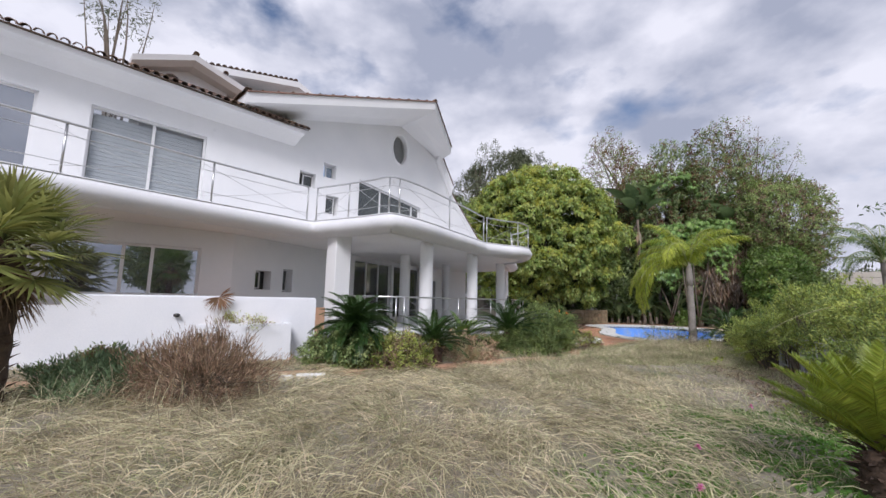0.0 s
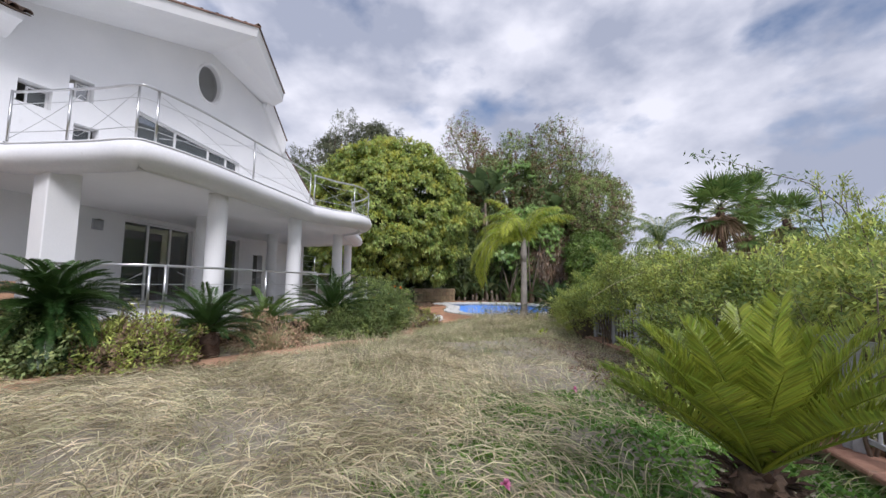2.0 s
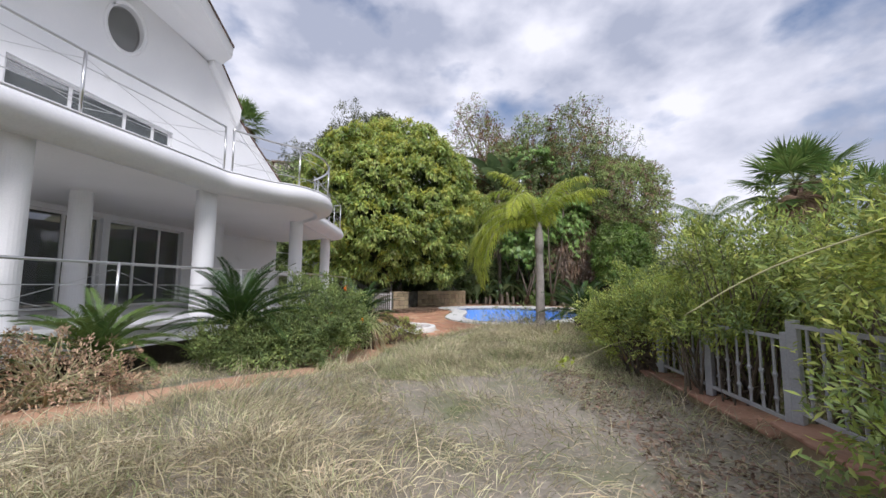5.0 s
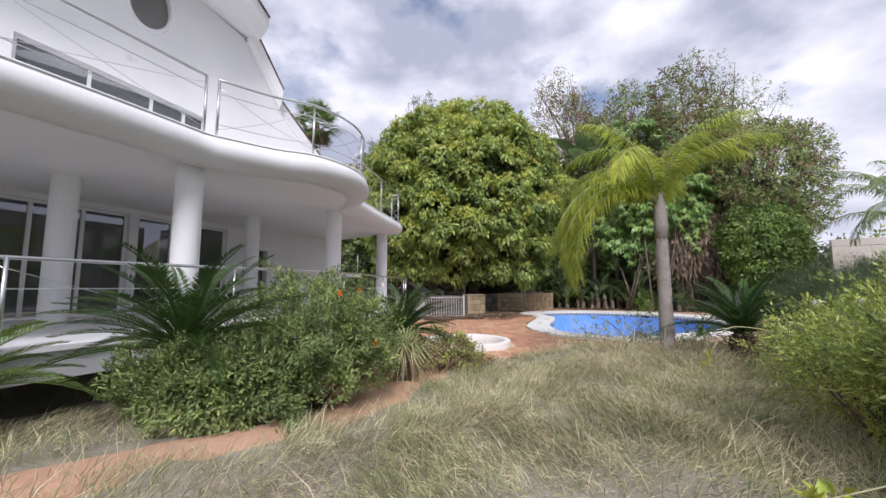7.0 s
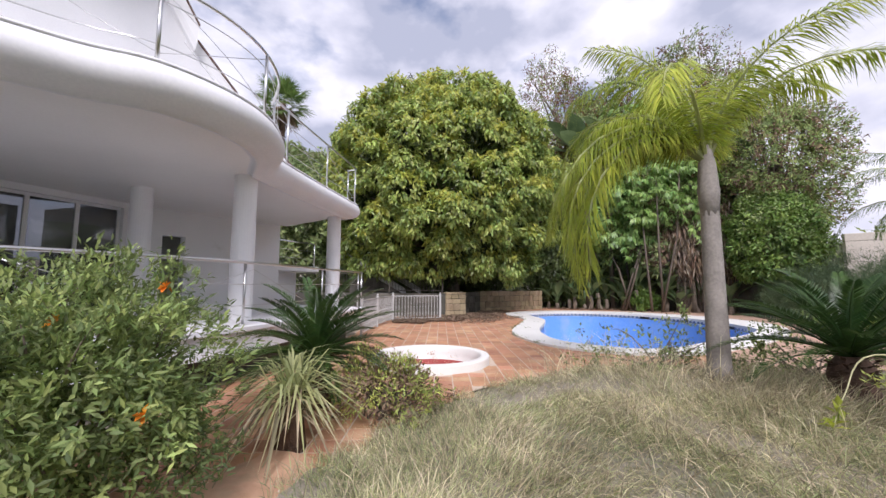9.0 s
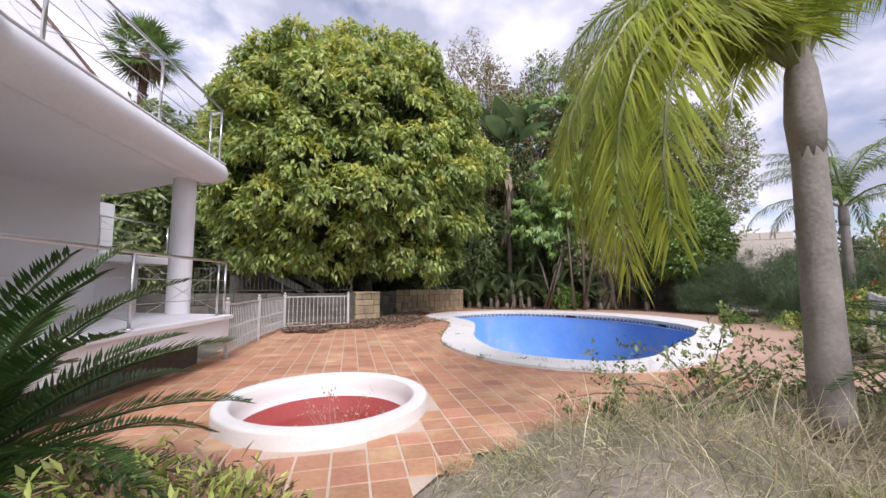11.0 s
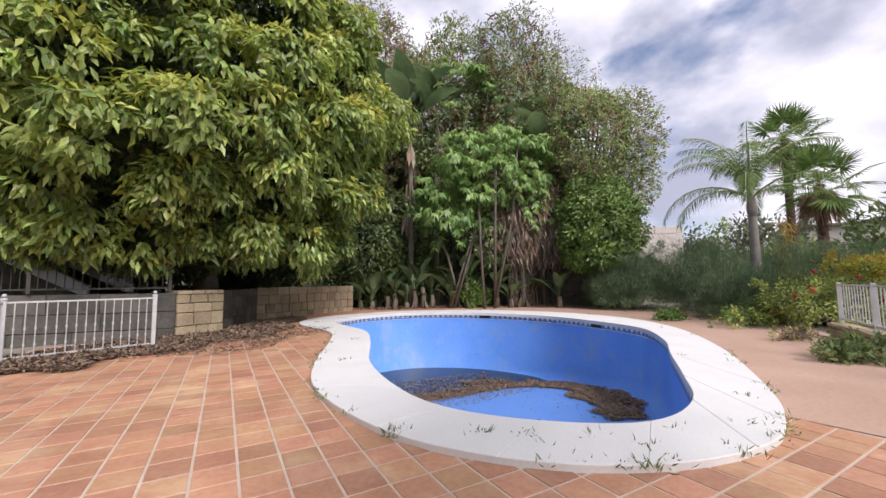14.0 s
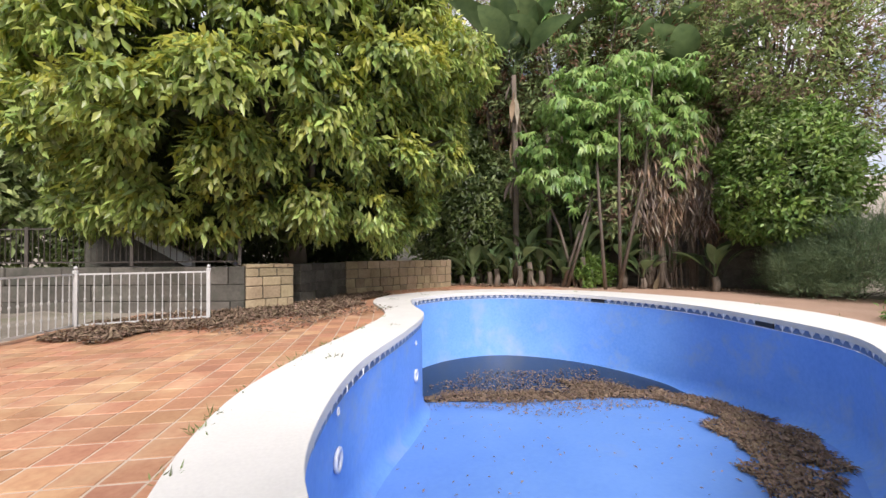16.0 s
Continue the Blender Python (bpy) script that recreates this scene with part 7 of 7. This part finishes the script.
hill("hill", -30, 85, 45, 42, 27, 1, "scrub-covered hillside behind the garden")
hill("hill", 110, 110, 90, 70, 13, 2, "wooded hillside in the distance")
hill("hill", 130, 20, 80, 60, 12, 3, "wooded hillside in the distance")
hill("hill", 60, 60, 25, 18, 3.5, 4, "green rise beyond the garden")
for i in range(26):
    r_ = random.Random(200 + i)
    a = radians(22 + i * 3.4)
    d = r_.uniform(40, 62)
    x, y = 4 + d * math.sin(a), 16 + d * math.cos(a)
    hgt = r_.uniform(2.2, 4.6)
    bush("distant_tree", (x, y, hgt * 0.6 - 1), (r_.uniform(2.5, 4.5), r_.uniform(2.5, 4.5), hgt), "rounded green tree in the distance", 200 + i, 420, 7, 0.55, 0.22, r_.choice([M_BUSH, M_FAR_LEAF, M_CREEPER, M_BLUE_BUSH]), group="distant trees", category="tree", twigs=6, inner=0.6)

# far white houses beyond the pool
def far_house(x, y, z, w, d, h, turn, label):
    t = empty("distant_house", x, y, z, label, "house", "distant houses")
    m = pose(x, y, z, 0, 0, turn)
    bm = bmesh.new(); box(bm, m, w, d, h); part("wall", bm, M_PLASTER_FAR, t)
    bm = bmesh.new(); box(bm, m @ pose(0, 0, h + 0.005), w + 0.6, d + 0.6, 0.3, 0.05); part("roof", bm, M_ROOF, t)
    for i in range(int(w / 2.2)):
        bm = bmesh.new(); box(bm, m @ pose(-w / 2 + 1.1 + i * 2.2, -d / 2 - 0.01, h * 0.35), 1.0, 0.06, 1.2); part("window", bm, M_GLASS, t)


far_house(58, 34, 0, 10, 7, 6, -60, "cream distant house among trees")
far_house(-11.5, 62, 12.5, 5, 5, 5.5, 10, "cream distant house on the hillside")
block_wall("stone_bank", (24.4, 34.0), (26.6, 32.5), -0.2, 4.3, 0.8, M_PLASTER_FAR, "pale stacked stone blocks holding the bank", 10, 1.0, (0.9, 1.6))


# ---- lawn ----
def blades(name, n, seed, zone, lens, width, mat, label, flat=0.5, keep=None, lift=0.0):
    """Grass blades scattered over a plan box, as one mesh."""
    rng = np.random.default_rng(seed)
    x = rng.uniform(zone[0], zone[1], n); y = rng.uniform(zone[2], zone[3], n)
    clump = np.sin(x * 2.1 + seed * 1.7 + np.sin(y * 1.7)) * np.sin(y * 1.9 + seed * 0.9 + np.sin(x * 1.1) * 2) + 0.5 * np.sin(x * 5.3 + y * 2.2)
    ok = ~inside(x, y, DECK) & (rng.random(n) < 0.55 + 0.4 * clump)
    ok &= ~inside(x, y, [(-4.2, 9.6), (-13, 2.0), (-20, 8), (-6, 26), (1.3, 23), (0.9, 16), (-2.0, 9.9)])
    px = np.interp(y, [4.2, 5.7, 7.6, 9.2, 11.0, 12.4, 13.9, 15.2], [-9.5, -6.2, -3.6, -1.4, 0.4, 1.5, 2.3, 2.7])
    ok &= (np.abs(x - px) > 0.42 + 0.22 * np.sin(y * 3.7)) | (y < 4)
    ok &= (np.hypot((x - 4.6) / 1.5, (y - 9.6) / 2.9) > 0.75 + 0.5 * rng.random(n)) | (rng.random(n) < 0.25)
    if keep is not None:
        ok &= keep(x, y, rng)
    x, y = x[ok], y[ok]
    n = len(x)
    P = np.column_stack([x, y, lawn_height(x, y) + lift])
    sway = np.sin(x * 0.9 + 1.3 * np.sin(y * 0.7)) * 2.5 + rng.normal(size=n) * 0.9
    D = np.column_stack([np.cos(sway) * flat, np.sin(sway) * flat, np.full(n, 1.0)]) + rng.normal(size=(n, 3)) * [0.35, 0.35, 0.3]
    D[:, 2] = np.abs(D[:, 2]) + 0.05
    ob = leaves(name, P, D, rng.normal(size=(n, 3)) + [0, 0, 0.5], rng.uniform(lens[0], lens[1], n), width, mat, droop=0.25)
    return tagged(ob, label, "grass", kind="stuff")


def right_green(x, y, rng):
    return (x > 0.8 + (y - 2) * 0.42 + rng.normal(size=len(x)) * 0.5) & (x < 5.2 + (y - 4) * 0.35)


def left_dry(x, y, rng):
    return (x < 1.7 + (y - 2) * 0.38 + rng.normal(size=len(x)) * 0.6)


blades("dry_grass", 120000, 301, (-8, 6, -2.5, 11), (0.12, 0.36), 0.008, M_GRASS_DRY, "long dry straw-coloured lawn grass", 1.5, left_dry)
blades("dry_straw", 90000, 302, (-6, 5, -1.5, 9.5), (0.2, 0.6), 0.008, M_GRASS_DRY, "flattened pale straw lying on the lawn", 5.0, left_dry, 0.05)
blades("green_grass", 170000, 303, (-6, 8.5, -1.5, 19), (0.08, 0.22), 0.006, M_GRASS, "short grey-green lawn grass", 0.9)
blades("dry_grass", 110000, 304, (-1, 9, 8, 19.5), (0.1, 0.28), 0.006, M_GRASS_DRY, "short dry lawn grass near the deck", 0.9)
blades("tall_dry_grass", 9000, 311, (5.2, 9.4, 14.8, 17.6), (0.25, 0.6), 0.006, M_GRASS_DRY, "pale dry grass round the palm foot", 0.7, lambda x, y, r: np.hypot(x - 7.4, (y - 16.4) * 1.2) < 1.6 + 0.5 * r.normal(size=len(x)))
blades("tall_dry_grass", 500, 312, (5.2, 7.4, 16.2, 17.8), (0.6, 1.05), 0.006, M_GRASS_DRY, "long pale grass stalks at the deck edge", 0.25)
blades("dry_grass", 34000, 313, (3.2, 8.2, 12.0, 16.6), (0.1, 0.3), 0.006, M_GRASS_DRY, "dry grass over the bare lawn", 0.8)
blades("green_grass", 80000, 314, (3.0, 8.2, 11.5, 16.6), (0.08, 0.22), 0.006, M_GRASS, "grey-green grass over the bare lawn", 0.9)
blades("tall_dry_grass", 700, 305, (4.4, 8.6, 17.0, 19.6), (0.3, 0.6), 0.005, M_GRASS_DRY, "tall dry grass along the deck edge", 0.35)
blades("clover", 80000, 306, (1.0, 6.5, 1.0, 7.0), (0.03, 0.07), 0.035, M_CLOVER, "low green clover patch", 2.0, right_green, 0.01)
blades("tall_dry_grass", 2600, 307, (-5, 1, 0.5, 5.5), (0.45, 0.85), 0.006, M_GRASS_DRY, "tall dry grass stalks in the foreground", 0.35)
blades("grass_tuft", 26000, 308, (2.0, 8.5, 10.5, 18.6), (0.16, 0.4), 0.006, M_GRASS, "taller grey-green grass tufts", 0.5, lambda x, y, r: np.sin(x * 3.1 + 2 * np.sin(y * 1.3)) * np.sin(y * 2.7 + x) > 0.25)
blades("tall_dry_grass", 9000, 315, (0.5, 6.2, 6.5, 15.5), (0.25, 0.55), 0.006, M_GRASS_DRY, "scattered tall dry grass stalks on the lawn", 0.5)
blades("grass_tuft", 14000, 316, (1.0, 6.4, 6.0, 13.0), (0.12, 0.32), 0.006, M_GRASS, "grey-green grass tufts on the lawn", 0.6, lambda x, y, r: np.sin(x * 2.3 + 1.5 * np.sin(y * 1.1)) * np.sin(y * 1.9 + x) > 0.1)
peb = np.random.default_rng(310)
pn = 5000
px, py = peb.uniform(2.5, 6.2, pn), peb.uniform(6.5, 15.5, pn)
pv = np.column_stack([px, py, lawn_height(px, py) + 0.01])
tagged(leaves("pebbles", pv, peb.normal(size=(pn, 3)) * [1, 1, 0.2], np.tile([0, 0, 1.0], (pn, 1)), peb.uniform(0.008, 0.032, pn), peb.uniform(0.008, 0.022, pn), M_GROUT), "pale pebbles scattered on the dry lawn", "pebbles", kind="stuff")
litter("leaf_litter", [((1.8, 27.5, 0.9, 1.4, 15), 0.16), ((2.8, 28.4, 2.0, 1.2, 30), 0.34), ((4.4, 30.0, 1.3, 1.7, -25), 0.26), ((5.3, 32.2, 0.8, 1.7, -25), 0.15), ((3.9, 28.8, 3.0, 2.2, 35), 0.09)], 34000, "brown fallen leaves along the stone wall", lambda x, y: np.zeros_like(x) + 0.02, 7, 0.09)
litter("leaf_litter", [((12.0, 36.0, 3.8, 0.7, -10), 0.6), ((17.5, 33.2, 2.2, 0.7, -45), 0.4)], 5000, "brown fallen leaves below the thicket", lambda x, y: np.zeros_like(x) + 0.01, 8, 0.1)
litter("twig_litter", [((5.9, 10.6, 0.9, 2.2, -15), 0.5), ((5.0, 7.6, 0.7, 1.9, -18), 0.5)], 3200, "fallen dry leaves below the boundary wall", lambda x, y: ground_z(x, y) + 0.02, 9, 0.06)


def flower_head(x, y, h, mat, label, seed):
    rng = np.random.default_rng(seed)
    z = float(ground_z(x, y))
    f = empty("flower", x, y, z, label, "flower", "lawn flowers")
    tube("stem", [(x, y, z), (x + 0.01, y, z + h)], [0.004, 0.003], M_CANE, f, 5)
    c = np.tile([x + 0.01, y, z + h], (26, 1))
    leaves("blossom", c, rng.normal(size=(26, 3)) + [0, 0, 0.5], np.tile([0, 0, 1.0], (26, 1)), 0.035, 0.022, mat, f)


for i, (x, y, h) in enumerate([(2.35, 4.75, 0.14), (2.05, 4.0, 0.1), (3.6, 6.3, 0.2)]):
    flower_head(x, y, h, M_PINK, "small pink flower in the lawn", 400 + i)


def cane(pts, r, label, seed, tip_leaves=True):
    """A long arching runner with a few leaves at its end."""
    rng = np.random.default_rng(seed)
    c = empty("runner", *pts[0], label, "creeper", "creeper runners")
    p = [np.array(q, float) for q in pts]
    line = []
    for i in range(len(p) - 1):
        a, b, cc, d = (p[min(max(i + k, 0), len(p) - 1)] for k in (-1, 0, 1, 2))
        for t in np.linspace(0, 1, 6, endpoint=False):
            line.append(0.5 * (2 * b + (cc - a) * t + (2 * a - 5 * b + 4 * cc - d) * t * t + (3 * b - a - 3 * cc + d) * t ** 3))
    line.append(p[-1])
    tube("stem", line, [r * (1 - 0.5 * k / len(line)) for k in range(len(line))], M_CANE, c, 6)
    if tip_leaves:
        k = 16
        b = np.array([line[-1 - (j % 5)] for j in range(k)])
        leaves("foliage", b, rng.normal(size=(k, 3)) + [0, 0, 0.3], np.tile([0, 0, 1.0], (k, 1)), 0.11, 0.05, M_PALM_LEAF, c)


cane([(5.3, 4.1, 0.75), (4.0, 3.75, 0.72), (3.0, 3.65, 0.55), (2.2, 3.55, 0.38)], 0.007, "long pale creeper runner across the lawn", 1, False)
cane([(7.0, 10.9, 0.75), (6.4, 11.3, 0.72), (5.85, 11.4, 0.5), (5.5, 11.4, 0.4)], 0.007, "creeper runner with bright yellow-green leaves", 2)
cane([(8.3, 15.1, 0.8), (7.6, 15.4, 0.9), (7.25, 15.3, 0.6), (7.1, 15.25, 0.35)], 0.008, "creeper runner with bright yellow-green leaves", 3)
cane([(6.9, 6.6, 1.9), (6.2, 7.2, 2.0), (5.4, 8.0, 1.65), (5.0, 8.4, 1.3)], 0.007, "arching pale cane above the fence", 4, False)

for i, pts in enumerate([[(7.0, 6.1, 1.9), (6.75, 6.1, 2.45), (6.35, 6.12, 2.7), (5.9, 6.2, 2.82), (5.5, 6.25, 2.92), (5.1, 6.3, 3.0)], [(7.1, 6.4, 1.8), (6.8, 6.35, 2.3), (6.4, 6.4, 2.5), (6.1, 6.5, 2.5)]]):
    twig = np.random.default_rng(500 + i)
    c = empty("arching_branch", *pts[0], "thin arching branch with sparse grey-green leaves", "branch", "creeper runners")
    p = spline([q[:2] for q in pts], 6)
    zz = np.interp(np.linspace(0, len(pts) - 1, len(p)), range(len(pts)), [q[2] for q in pts])
    line = [(x, y, z) for (x, y), z in zip(p, zz)]
    tube("stem", line, [0.008 * (1.1 - k / len(line)) for k in range(len(line))], M_BARK, c, 5)
    b = np.repeat(np.array(line[6:]), 5, 0) + twig.normal(size=((len(line) - 6) * 5, 3)) * 0.05
    leaves("foliage", b, twig.normal(size=b.shape) + [0, 0, -0.3], twig.normal(size=b.shape) + [0, 0, 1], 0.07, 0.022, M_BLUE_BUSH, c)

# ---- deck tiles ----
ang = radians(-4.5)
ca, sa = math.cos(ang), math.sin(ang)
SZ = 0.28
tile_rng = np.random.default_rng(77)
bm = bmesh.new()
box(bm, Matrix.Translation((0, 0, -0.02)), SZ - 0.02, SZ - 0.02, 0.02, 0.003)
tile_me = bpy.data.meshes.new("deck_tile")
bm.to_mesh(tile_me)
bm.free()
tile_me.materials.append(M_TILE)
tv = np.array([v.co[:] for v in tile_me.vertices])
tf = [tuple(p.vertices) for p in tile_me.polygons]
deck = empty("deck", 4.0, 22.0, 0, "terracotta tiled pool deck with pale joints", "paving", kind="structure")
cells = []
for i in range(-100, 110):
    for j in range(-100, 110):
        u, v = i * SZ, (j + 0.0) * SZ
        cells.append((4.655 + u * ca + v * sa, 21.48 - u * sa + v * ca))
cells = np.array(cells)
ok = inside(cells[:, 0], cells[:, 1], DECK)
for dx, dy in ((-.15, -.15), (.15, -.15), (-.15, .15), (.15, .15)):
    ok &= ~inside(cells[:, 0] + dx, cells[:, 1] + dy, POOL_MID)
for dx, dy in ((-.133, -.133), (.133, -.133), (-.133, .133), (.133, .133)):
    ok &= np.hypot(cells[:, 0] + dx - SPA[0], cells[:, 1] + dy - SPA[1]) > 0.985
ok &= ~inside(cells[:, 0], cells[:, 1], pave)
cells = cells[ok]
near = np.hypot(cells[:, 0] - 4.9, cells[:, 1] - 21.6)
order = np.argsort(near)
for k in order[:300]:
    x, y = cells[k]
    ob = new("deck_tile", tile_me)
    ob.parent, ob.matrix_parent_inverse = deck, deck.matrix_basis.inverted()
    ob.matrix_basis = pose(x, y, tile_rng.normal() * 0.0012, tile_rng.normal() * 0.15, tile_rng.normal() * 0.15, 4.5)
V, F = [], []
rot = np.array([[ca, sa, 0], [-sa, ca, 0], [0, 0, 1]])
base = tv @ rot.T
for k in order[300:]:
    o = len(V)
    V += [tuple(q) for q in base + [cells[k][0], cells[k][1], tile_rng.normal() * 0.0012]]
    F += [tuple(o + a for a in f) for f in tf]
rest = link_mesh("far_deck_tiles", V, F, M_TILE, deck)
rest["kind"] = "stuff"
